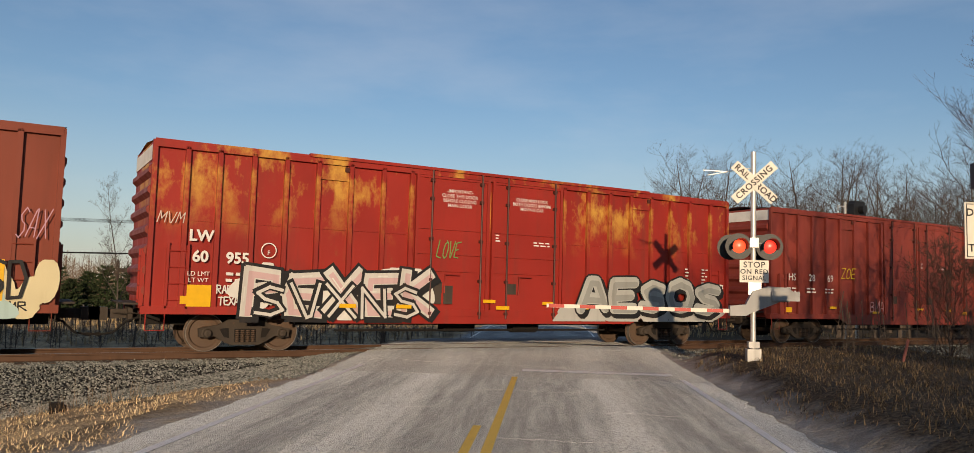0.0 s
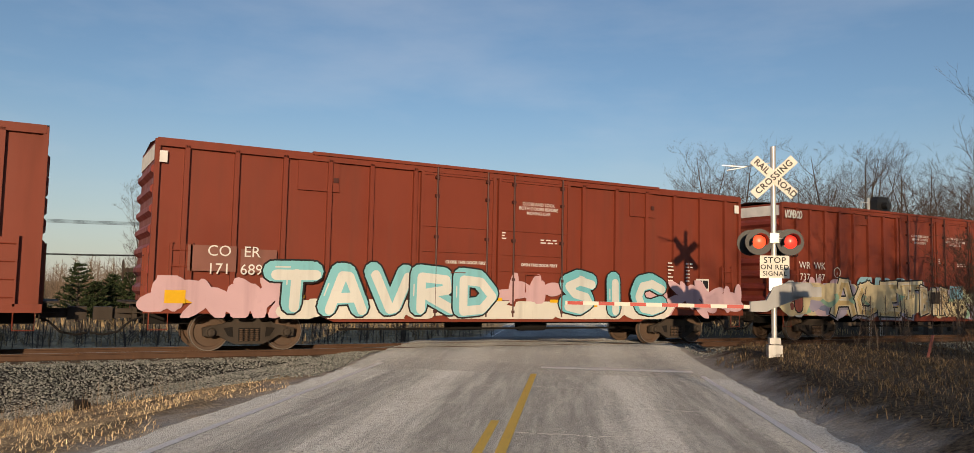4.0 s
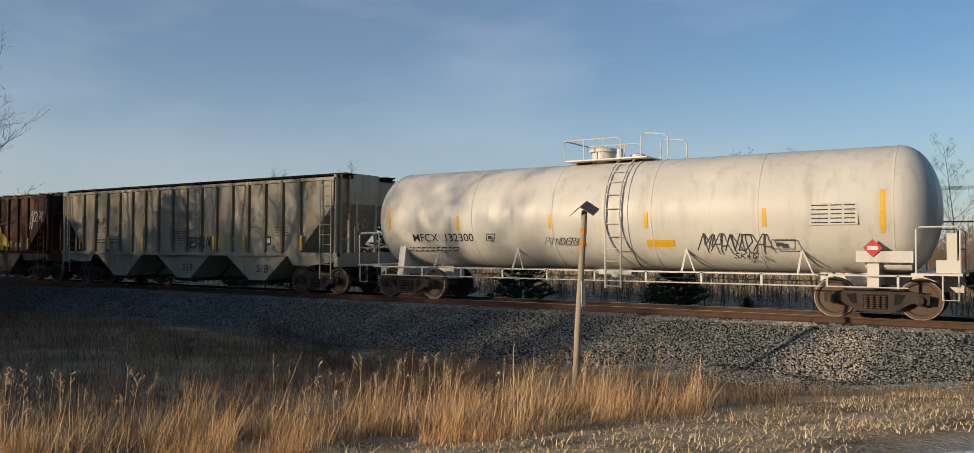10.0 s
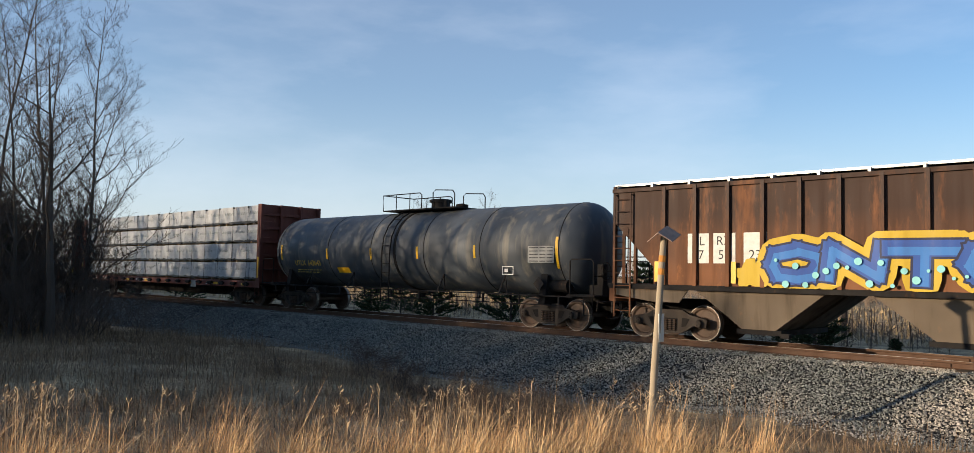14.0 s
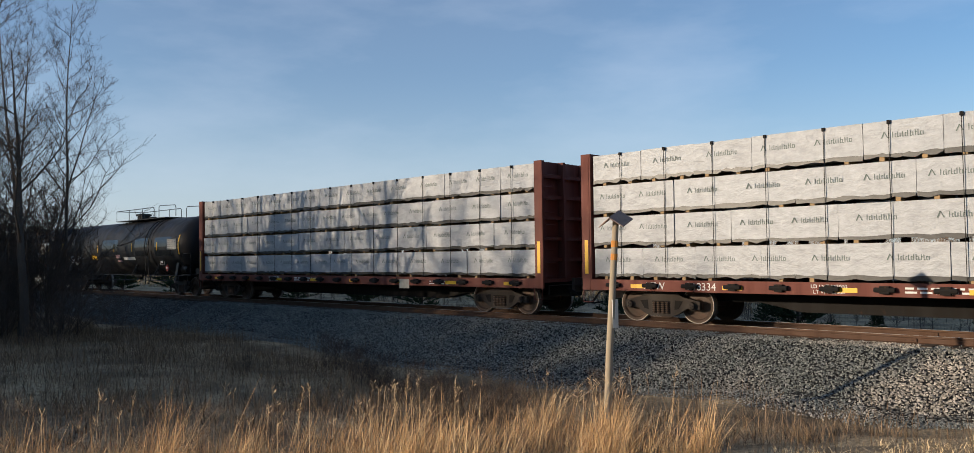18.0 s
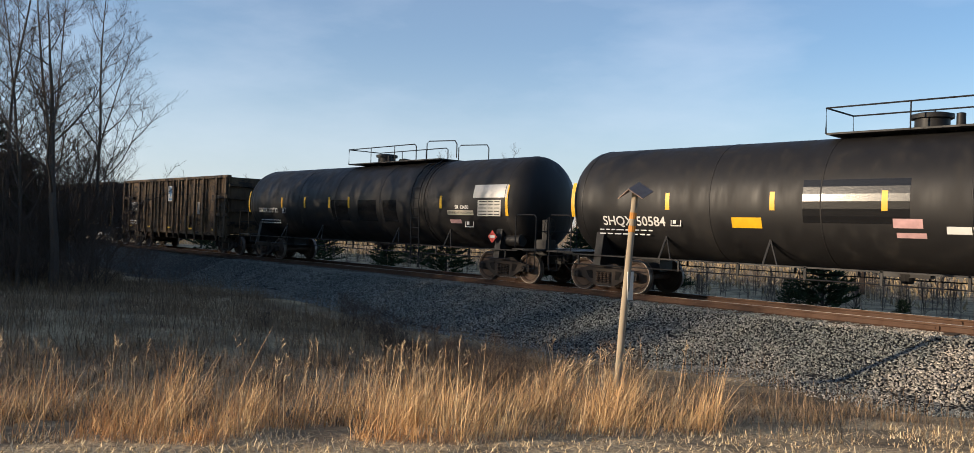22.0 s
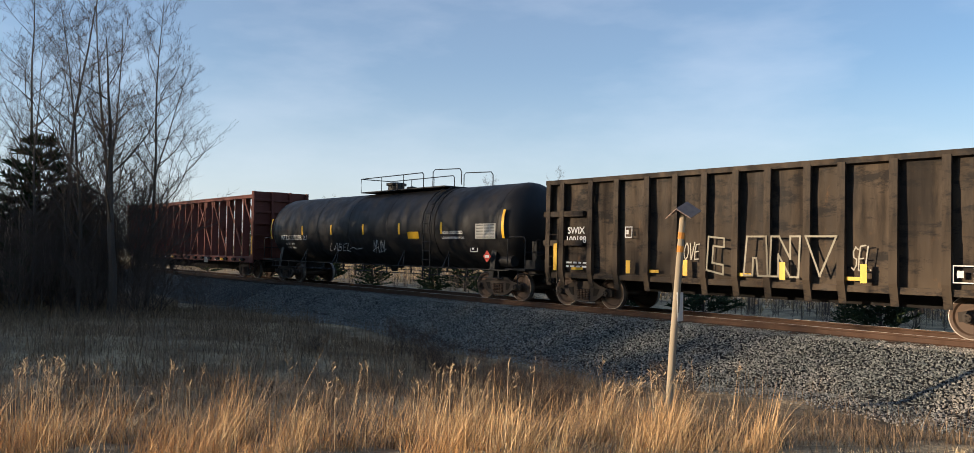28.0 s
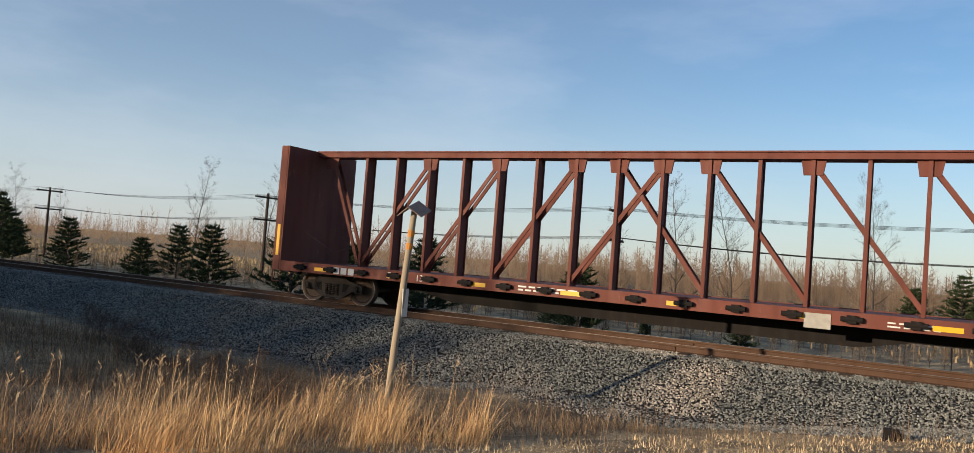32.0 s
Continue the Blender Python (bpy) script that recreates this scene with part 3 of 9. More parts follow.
def rail(y):
    prof = [(-0.07, -0.18), (0.07, -0.18), (0.07, -0.165), (0.012, -0.145), (0.012, -0.05), (0.036, -0.04), (0.036, -0.008), (0.028, 0.0),
            (-0.028, 0.0), (-0.036, -0.008), (-0.036, -0.04), (-0.012, -0.05), (-0.012, -0.145), (-0.07, -0.165)]
    track = thing("rail", "long brown rusty steel rail spiked to timber ties", "rail", "rails", at=(0, y, 0))
    m, n = M(), len(prof)
    xs = [-420 + 12 * i for i in range(61)]
    for x in xs:
        m.v += [(x, a, z) for a, z in prof]
    m.f = [(i * n + k, i * n + (k + 1) % n, (i + 1) * n + (k + 1) % n, (i + 1) * n + k) for i in range(60) for k in range(n)]
    part("rail_body", m, RAIL_MAT, track)
    part("rail_head", M().box(-420, 300, -0.024, 0.024, 0.0, 0.003), RAIL_TOP, track, "shiny running surface")
    plate = M().box(-0.3, 0.3, -0.045, -0.013, -0.135, -0.055).add([], [])
    for k in range(4):
        plate.lathe([(-0.06, 0.016), (-0.045, 0.016)], "y", 6, (-0.22 + 0.147 * k, 0, -0.095))
    me = plate.mesh("joint_bar", RAIL_MAT)
    for x in (-41.2, -23.4, -4.6, 13.1):
        part("joint_bar", me, None, track, "bolted joint bar", (x, 0, 0))
    return track


rail(TRACK_Y - 0.7175 - 0.037)
rail(TRACK_Y + 0.7175 + 0.037)
tie_me = M().box(-0.115, 0.115, -1.3, 1.3, -0.30, -0.165).mesh("tie", TIE_MAT)
ties = thing("railway_ties", "row of grey weathered timber ties sunk in ballast", "railway ties", at=(0, TRACK_Y, 0))
rng = random.Random(8)
near_ties = [x for x in np.arange(-75, 60, 0.55) if abs(road_sd(x, TRACK_Y)[1]) > 4.2]
for x in near_ties:
    part("tie", tie_me, None, ties, at=pose(x + rng.uniform(-0.03, 0.03), rng.uniform(-0.05, 0.05), rng.uniform(-0.012, 0.012), 0, 0, rng.uniform(-1.5, 1.5)))
rest = M()
for x in list(np.arange(-420, -75, 0.55)) + list(np.arange(60, 300, 0.55)):
    rest.box(x - 0.115, x + 0.115, -1.3, 1.3, -0.30, -0.165)
tagged(part("far_ties", rest, TIE_MAT, ties), kind="stuff")


def stone_field():
    """Loose ballast stones on the shoulder and between the rails."""
    rs = np.random.RandomState(11)
    n = 135000
    x = np.concatenate([rs.uniform(-34, 7, int(n * 0.86)), rs.uniform(7, 40, n - int(n * 0.86))])
    off = np.where(rs.rand(n) < 0.9, rs.uniform(-5.2, -0.8, n), rs.uniform(0.8, 3.0, n))
    y = TRACK_Y + off
    keep = (np.abs(road_sd(x, y)[1]) > 4.3) & (rs.rand(n) < np.clip((5.4 + off) / 1.6 + 0.15, 0.2, 1))
    x, y = x[keep], y[keep]
    z = height(x, y)
    base = np.array([(1, 0, 0), (-1, 0, 0), (0, 1, 0), (0, -1, 0), (0, 0, 1), (0, 0, -1)], float)
    tri = np.array([(0, 2, 4), (2, 1, 4), (1, 3, 4), (3, 0, 4), (2, 0, 5), (1, 2, 5), (3, 1, 5), (0, 3, 5)])
    k = len(x)
    r = rs.uniform(0.010, 0.028, (k, 1, 1)) * rs.uniform(0.6, 1.25, (k, 1, 3))
    q = rs.normal(size=(k, 3, 3))
    q = np.linalg.qr(q)[0]
    v = (base[None] * (1 + 0.5 * rs.uniform(-1, 1, (k, 6, 1)))) * r
    v = np.einsum("kij,knj->kni", q, v) + np.stack([x, y, z + 0.012], -1)[:, None, :]
    me = bpy.data.meshes.new("ballast_stones")
    me.from_pydata(v.reshape(-1, 3).tolist(), [], (tri[None] + 6 * np.arange(k)[:, None, None]).reshape(-1, 3).tolist())
    mat, nn, l, b = nodes("crushed_stone")
    isl = nn.new("ShaderNodeNewGeometry")
    co = isl.outputs["Position"]
    c = blend(nn, l, isl.outputs["Random Per Island"], (0.065, 0.072, 0.065), (0.31, 0.315, 0.285))
    d = blend(nn, l, isl.outputs["Random Per Island"], (0.15, 0.132, 0.107), (0.64, 0.575, 0.48))
    sx = nn.new("ShaderNodeSeparateXYZ")
    l.new(co, sx.inputs[0])
    c = blend(nn, l, away(nn, l, sx.outputs["X"], ramp(nn, l, tex_noise(nn, l, co, 0.45, 4), 0.45, 0.62)), c, d)
    l.new(c, b.inputs["Base Color"])
    b.inputs["Roughness"].default_value = 0.9
    me.materials.append(mat)
    return tagged(new("ballast_stones", me), "loose angular grey ballast stones beside the rails", "ballast", kind="stuff")


stone_field()


# ---------------- grass and brush ----------------
def leaf_material(name, a, b_, rough=0.8, patch=None):
    mat, n, l, b = nodes(name)
    g = n.new("ShaderNodeNewGeometry")
    c = blend(n, l, g.outputs["Random Per Island"], a, b_)
    if patch:
        c = blend(n, l, ramp(n, l, tex_noise(n, l, g.outputs["Position"], 1.1, 3), 0.42, 0.62), c, patch)
    l.new(c, b.inputs["Base Color"])
    b.inputs["Roughness"].default_value = rough
    b.inputs["Specular IOR Level"].default_value = 0.15
    return mat


def blades(name, pts, hmin, hmax, width, mat, label, seed, lean=0.25, curl=0.3, uneven=0.22, wind=(0.0, 0.0)):
    """Grass blades and stems at the ground points given, each a bent tapering strip."""
    rs = np.random.RandomState(seed)
    p = np.array(pts)
    k = len(p)
    h = rs.uniform(hmin, hmax, k) * rs.uniform(0.5, 1.0, k)
    px, py = p[:, 0], p[:, 1]
    h = h * (0.85 + uneven * (np.sin(1.7 * px + 0.9 * py) * np.sin(2.3 * py - 1.1 * px) + 0.6 * np.sin(4.3 * px + 2.9 * py)))
    a, ln = rs.uniform(0, 2 * np.pi, k), rs.uniform(0, lean, k)
    w = width * rs.uniform(0.6, 1.3, k)
    side = np.stack([np.cos(a), np.sin(a), 0 * a], -1)
    bend = np.stack([-np.sin(a), np.cos(a), 0 * a], -1) * ln[:, None] + np.array((wind[0], wind[1], 0.0))
    cu = rs.uniform(0.0, curl, k)
    rows = []
    for f, ww in ((0.0, 1.0), (0.4, 0.85), (0.75, 0.6), (1.0, 0.12)):
        c = p + np.stack([0 * h, 0 * h, h * f * (1 - 0.25 * cu * f)], -1) + bend * (h * (f + cu * 2 * f * f))[:, None]
        rows += [c - side * (w * ww / 2)[:, None], c + side * (w * ww / 2)[:, None]]
    v = np.stack(rows, 1)
    q = np.array([(0, 1, 3, 2), (2, 3, 5, 4), (4, 5, 7, 6)])
    me = bpy.data.meshes.new(name)
    me.from_pydata(v.reshape(-1, 3).tolist(), [], (q[None] + 8 * np.arange(k)[:, None, None]).reshape(-1, 4).tolist())
    me.materials.append(mat)
    return tagged(new(name, me), label, "grass", kind="stuff")


STRAW = leaf_material("straw_grass", (0.95, 0.69, 0.38), (0.42, 0.24, 0.11), patch=(0.64, 0.38, 0.175))
STRAW_PALE = leaf_material("pale_short_grass", (0.94, 0.74, 0.45), (0.46, 0.33, 0.18))
STRAW_STEM = leaf_material("bleached_stems", (0.66, 0.50, 0.31), (0.34, 0.23, 0.13))
UNDERGROWTH = leaf_material("dead_undergrowth", (0.42, 0.29, 0.175), (0.07, 0.046, 0.03))
BANK_GRASS = leaf_material("brown_bank_grass", (0.27, 0.19, 0.105), (0.04, 0.03, 0.02))
STEM = leaf_material("grey_brown_stems", (0.11, 0.075, 0.048), (0.24, 0.165, 0.095))


def scatter(n, x0, x1, y0, y1, seed, test, clump=0.0):
    rs = np.random.RandomState(seed)
    x, y = rs.uniform(x0, x1, n), rs.uniform(y0, y1, n)
    if clump:
        m = n // 14
        cx, cy = rs.uniform(x0, x1, m), rs.uniform(y0, y1, m)
        i = rs.randint(0, m, n)
        x, y = cx[i] + rs.normal(0, clump, n), cy[i] + rs.normal(0, clump, n)
    k = test(x, y)
    x, y = x[k], y[k]
    return np.stack([x, y, height(x, y) - 0.01], -1)


def sd(x, y):
    return road_sd(x, y)[1]


# the tall dry stand lies between the road shoulder and the foot of the ballast, to the left of the crossing,
# trodden down along one crooked path
def stand(x, y):
    gap = np.sin(1.9 * x + 0.7 * y) * np.sin(1.3 * y - 0.8 * x) + 0.4 * np.sin(4.1 * x - 2.3 * y)
    trodden = np.abs((x + 8.75) * 0.51 + (y - 6.67) * 0.86 + 0.12 * np.sin(3 * x)) < 0.22
    trodden = trodden & (np.abs(x + 8.75) < 1.3)
    return ~trodden & (gap > -0.22) & (sd(x, y) < -8.05 - 0.3 * np.sin(x * 1.3)) & (sd(x, y) > -12.3 - 0.7 * np.sin(x * 0.7)) & (y < 13.2 + 0.4 * np.sin(x * 0.8) - 0.45 * np.maximum(x + 8.5, 0))


blades("tall_dry_grass", scatter(150000, -28, -1.5, 1.0, 14.0, 21, stand, 0.13), 0.20, 0.98, 0.0075, STRAW, "tall dry golden grass beside the ditch", 22, 0.55, 0.8, 0.40, (0.10, 0.02))
blades("tall_grass_stems", scatter(3600, -26, -2, 2.0, 13.6, 23, stand, 0.16), 0.7, 1.3, 0.006, STRAW, "tall thin dry grass stems", 24, 0.14, 0.2, 0.25, (0.06, 0.0))


def seed_heads(pts, seed):
    """Leaning stalks that end in a feathery tuft."""
    rs = np.random.RandomState(seed)
    v, f = [], []
    for x, y, z in pts:
        h, a = rs.uniform(0.65, 1.15), rs.uniform(0, 2 * math.pi)
        tip = Vector((x + rs.uniform(-0.06, 0.22) * h, y + rs.uniform(-0.1, 0.1) * h, z + h))
        root, u = Vector((x, y, z)), Vector((math.cos(a), math.sin(a), 0)) * 0.0035
        k = len(v)
        v += [root - u, root + u, tip + u * 0.6, tip - u * 0.6]
        f.append((k, k + 1, k + 2, k + 3))
        for j in range(7):
            p = tip + (root - tip) * (0.022 * j)
            q = p + Vector((rs.uniform(-0.045, 0.06), rs.uniform(-0.045, 0.045), rs.uniform(0.02, 0.07)))
            k = len(v)
            v += [p - u * 0.7, p + u * 0.7, q + Vector((0, 0, 0.012)), q - Vector((0, 0, 0.006))]
            f.append((k, k + 1, k + 2, k + 3))
    me = bpy.data.meshes.new("grass_seed_heads")
    me.from_pydata([tuple(p) for p in v], [], f)
    me.materials.append(STRAW_STEM)
    return tagged(new("grass_seed_heads", me), "bleached grass stalks with feathery seed heads", "grass", kind="stuff")


seed_heads(scatter(800, -26, -2, 2.0, 13.6, 35, stand, 0.3), 36)
blades("ditch_undergrowth", scatter(85000, -40, -2, 3.0, 15.4, 33, lambda x, y: (sd(x, y) < -9.5) & (y < 14.6 + 0.4 * np.sin(x)), 0.2), 0.10, 0.58, 0.010, UNDERGROWTH, "low brown undergrowth in the ditch", 34, 0.8, 0.8)
blades("ditch_weeds", scatter(5200, -28, -5, 6.0, 14.6, 37, lambda x, y: (sd(x, y) < -11.5) & (y < 14.4 + 0.4 * np.sin(x)), 0.25), 0.4, 1.25, 0.006, STEM, "tall thin dead weeds in the ditch", 38, 0.35, 0.4, 0.3)
blades("short_dry_grass", scatter(95000, -20, 7, -2, 17.2, 25, lambda x, y: (sd(x, y) < -4.6 - 0.4 * np.sin(y * 1.7)) & (sd(x, y) > -9.0) & (y < 15.6 + 0.6 * np.sin(x))), 0.03, 0.12, 0.012, STRAW_PALE, "short flattened pale grass on the road shoulder", 26, 1.1, 1.0)
blades("verge_grass", scatter(85000, 5, 34, -2, 17.5, 27, lambda x, y: sd(x, y) > 4.6 + 0.4 * np.sin(x * 1.7)), 0.04, 0.20, 0.012, BANK_GRASS, "short brown grass on the bank by the signal", 28, 0.9, 0.8)
blades("weeds", scatter(9000, -40, 3, 10.5, 16.8, 29, lambda x, y: sd(x, y) < -6.5, 0.3), 0.10, 0.55, 0.007, STEM, "thin dead weeds on the ballast slope", 30, 0.5, 0.4)
blades("far_ditch_grass", scatter(24000, -70, 30, 24.6, 36, 31, lambda x, y: (np.abs(sd(x, y)) > 5) & ((y < 27.4) | (y > 31.8)), 0.25), 0.15, 0.5, 0.014, STEM, "brown ditch grass behind the track", 32, 0.4, 0.5)


# ---------------- railway cars: common parts ----------------
WR = 0.457                                   # wheel radius
TEXT_CACHE = {}


def text_mesh(s, size, mat, offset=0.0, shear=0.0, extrude=0.0, space=1.0):
    """A flat mesh of the words s, centred, in the built-in font, facing -y (x to the right, z up)."""
    key = (s, size, mat.name, offset, shear, extrude, space)
    if key in TEXT_CACHE:
        return TEXT_CACHE[key]
    cu = bpy.data.curves.new("text", "FONT")
    cu.body, cu.size, cu.align_x, cu.align_y, cu.offset, cu.shear, cu.extrude = s, size, "CENTER", "CENTER", offset, shear, extrude
    cu.resolution_u, cu.space_character = 3, space
    ob = bpy.data.objects.new("text", cu)
    me = bpy.data.meshes.new_from_object(ob)
    me.transform(Matrix.Rotation(radians(90), 4, "X"))
    me.materials.clear()
    me.materials.append(mat)
    me.name = "lettering"
    bpy.data.objects.remove(ob)
    bpy.data.curves.remove(cu)
    TEXT_CACHE[key] = me
    return me


def lettering(parent, s, x, z, size, y, mat=None, name="lettering", label="", tilt=0.0, bold=0.0, ry=0.0):
    return part(name, text_mesh(s, size, mat or WHITE_PAINT, bold), None, parent, label, pose(x, y, z, tilt, ry, 0))


def bars(parent, x0, z, w, rows, y, mat=None, h=0.05, gap=0.1, seed=1, label="rows of small stencilled data"):
    """Small unreadable stencilling, as bars."""
    r, m = random.Random(seed), M()
    for i in range(rows):
        x = x0
        while x < x0 + w - 0.1:
            k = r.uniform(0.08, 0.25)
            m.add([(x, 0, z - i * gap), (min(x + k, x0 + w), 0, z - i * gap), (min(x + k, x0 + w), 0, z + h - i * gap), (x, 0, z + h - i * gap)], [(0, 1, 2, 3)])
            x += k + 0.06
    return tagged(part("stencil", m, mat or WHITE_PAINT, parent, label, (0, y, 0)), kind="stuff")


def patch(parent, name, x0, x1, z0, z1, y, mat, label="", thick=0.004):
    return part(name, M().box(x0, x1, y - thick, y, z0, z1), mat, parent, label)


def truck_meshes():
    frame_, spring, bearing = M(), M(), M()
    arch = [(-1.08, 0.36), (-1.1, 0.56), (-0.62, 0.66), (-0.40, 0.78), (0.40, 0.78), (0.62, 0.66), (1.1, 0.56), (1.08, 0.36), (0.72, 0.38), (0.50, 0.24), (0.34, 0.17), (-0.34, 0.17), (-0.50, 0.24), (-0.72, 0.38)]
    frame_.plate(arch[:1] + arch[1:], -0.055, 0.055)
    # black plates just proud of the frame stand in for its shaded openings
    dark_plates = M()
    for sgn in (-1, 1):
        dark_plates.plate([(sgn * 0.40, 0.58), (sgn * 0.62, 0.56), (sgn * 0.50, 0.36), (sgn * 0.38, 0.34)], -0.062, 0.062)
    dark_plates.box(-0.26, 0.26, -0.062, 0.062, 0.24, 0.56)
    for k in range(4):
        x = -0.19 + 0.127 * k
        for j in range(6):
            spring.lathe([(0.245 + j * 0.05, 0.038), (0.258 + j * 0.05, 0.054), (0.272 + j * 0.05, 0.054), (0.285 + j * 0.05, 0.038)], "z", 8, (x, 0, 0), False)
    bearing.lathe([(-0.17, 0.05), (-0.16, 0.085), (-0.08, 0.095), (-0.06, 0.125), (0.06, 0.125), (0.08, 0.09)], "y", 14)
    for k in range(3):
        a = 2 * math.pi * k / 3
        bearing.lathe([(-0.19, 0.018), (-0.16, 0.018)], "y", 6, (0.045 * math.cos(a), 0, 0.045 * math.sin(a)))
    wheel = M()
    for sg in (-1, 1):
        y = sg * 0.76
        prof = [(-0.075, 0.05), (-0.085, 0.13), (-0.03, 0.16), (-0.015, 0.34), (-0.06, 0.375), (-0.07, 0.435), (-0.062, WR - 0.004), (0.055, WR), (0.062, WR + 0.026), (0.085, WR + 0.024), (0.085, 0.39), (0.03, 0.35), (0.03, 0.15), (0.08, 0.12), (0.09, 0.05)]
        wheel.lathe([(y + a if sg < 0 else y - a, r) for a, r in prof], "y", 36, (0, 0, 0), False)
    wheel.lathe([(-1.02, 0.06), (-0.85, 0.075), (0.85, 0.075), (1.02, 0.06)], "y", 12)
    tread = M()
    for sg in (-1, 1):
        tread.lathe([(sg * 0.8325, 0.436), (sg * 0.8325, WR - 0.003), (sg * 0.815, WR + 0.0012), (sg * 0.72, WR + 0.0012)], "y", 36, (0, 0, 0), False)
    bolster = M().box(-0.2, 0.2, -0.95, 0.95, 0.44, 0.66).box(-0.33, 0.33, -0.3, 0.3, 0.60, 0.72)
    bolster.box(-0.62, -0.56, -0.9, 0.9, 0.30, 0.38).box(0.56, 0.62, -0.9, 0.9, 0.30, 0.38)
    return dict(side_frame=frame_.mesh("side_frame", STEEL_DARK), opening_plate=dark_plates.mesh("frame_opening", UNDER), spring=spring.mesh("spring_nest", WHEEL, True), bearing=bearing.mesh("bearing_cap", STEEL_DARK, True),
                wheelset=wheel.mesh("wheelset", WHEEL, True), tread=tread.mesh("tread", TREAD, True), bolster=bolster.mesh("truck", STEEL_DARK))


TM = truck_meshes()
BASE = {}                                    # half the wheel base
WHEELSETS = []                               # (wheelset, car) for the motions


def truck(car, x, hb=0.9):
    t = part("truck", TM["bolster"], None, car, "cast steel two-axle truck", (x, 0, 0))
    for sg in (-1, 1):
        part("side_frame", TM["side_frame"], None, t, at=(0, sg * 1.0, 0))
        part("frame_opening", TM["opening_plate"], None, t, at=(0, sg * 1.0, 0))
        tagged(part("spring_nest", TM["spring"], None, t, at=(0, sg * 1.07, 0)), kind="stuff")
        for e in (-hb, hb):
            part("bearing_cap", TM["bearing"], None, t, at=pose(e, sg * 1.0, WR, 0, 0, 0 if sg < 0 else 180))
    for e in (-hb, hb):
        w = part("wheelset", TM["wheelset"], None, t, "rust-brown wheels on an axle with bright rims", (e, 0, WR))
        w.data.materials.append(TREAD) if len(w.data.materials) < 2 else None
        WHEELSETS.append((w, car, e))
    return t


def merge_tread():
    """The bright rim belongs to the turning wheelset: both in one mesh, by face material."""
    a, b = TM["wheelset"], TM["tread"]
    bm = bmesh.new()
    bm.from_mesh(a)
    n = len(bm.faces)
    bm.from_mesh(b)
    bm.faces.ensure_lookup_table()
    for f in bm.faces[n:]:
        f.material_index = 1
    bm.to_mesh(a)
    bm.free()
    a.materials.append(TREAD)


merge_tread()


def coupler(car, x, sg):
    """Knuckle coupler, shank and hoses at one end; x is the face of the end sill."""
    m = M().box(min(x, x + sg * 0.75), max(x, x + sg * 0.75), -0.09, 0.09, 0.76, 0.98)
    m.box(min(x + sg * 0.62, x + sg * 1.02), max(x + sg * 0.62, x + sg * 1.02), -0.2, 0.2, 0.72, 1.02)
    m.box(min(x + sg * 0.1, x + sg * 0.2), max(x + sg * 0.1, x + sg * 0.2), -0.35, 0.35, 0.68, 1.08)
    part("coupler", m, STEEL_DARK, car, "rusty knuckle coupler")
    h = M().tube([(x, -0.45, 0.80), (x + sg * 0.25, -0.45, 0.70), (x + sg * 0.5, -0.38, 0.45), (x + sg * 0.8, -0.25, 0.38), (x + sg * 1.05, -0.15, 0.42)], 0.028, 6)
    part("air_hose", h, UNDER, car, "black rubber brake hose")
    lv = M().tube([(x + sg * 0.05, -1.35, 0.62), (x + sg * 0.06, -1.35, 0.9), (x + sg * 0.08, -0.5, 0.9), (x + sg * 0.5, -0.12, 0.88)], 0.014, 5)
    part("uncoupling_lever", lv, STEEL_DARK, car)


def ladder(car, x0, x1, z0, z1, y, mat, rungs, r=0.012, name="ladder"):
    """A ladder on a side: two stiles and rungs, stood off the wall."""
    m = M()
    for x in (x0, x1):
        m.box(x - 0.022, x + 0.022, y - 0.09, y - 0.07, z0, z1)
    for i in range(rungs):
        z = z0 + (z1 - z0) * (i + 0.5) / rungs
        m.tube([(x0, y - 0.08, z), (x1, y - 0.08, z)], r, 5)
    for x in (x0, x1):
        for z in (z0 + 0.05, z1 - 0.05):
            m.box(x - 0.015, x + 0.015, y - 0.075, y + 0.01, z - 0.015, z + 0.015)
    return part(name, m, mat, car)


def end_ladder(car, y0, y1, z0, z1, x, sg, mat, rungs):
    m = M()
    for y in (y0, y1):
        m.box(min(x, x + sg * 0.09), max(x, x + sg * 0.09), y - 0.02, y + 0.02, z0, z1)
    for i in range(rungs):
        z = z0 + (z1 - z0) * (i + 0.5) / rungs
        m.tube([(x + sg * 0.08, y0, z), (x + sg * 0.08, y1, z)], 0.012, 5)
    return part("end_ladder", m, mat, car)


def brake_wheel(car, x, y, z, sg, mat):
    m = M()
    ring = [(x, y + 0.26 * math.cos(2 * math.pi * k / 14), z + 0.26 * math.sin(2 * math.pi * k / 14)) for k in range(15)]
    m.tube(ring, 0.014, 5, False)
    for k in range(5):
        a = 2 * math.pi * k / 5
        m.tube([(x, y, z), (x, y + 0.26 * math.cos(a), z + 0.26 * math.sin(a))], 0.01, 4)
    m.box(min(x, x - sg * 0.2), max(x, x - sg * 0.2), y - 0.05, y + 0.05, z - 0.05, z + 0.05)
    return part("brake_wheel", m, mat, car)


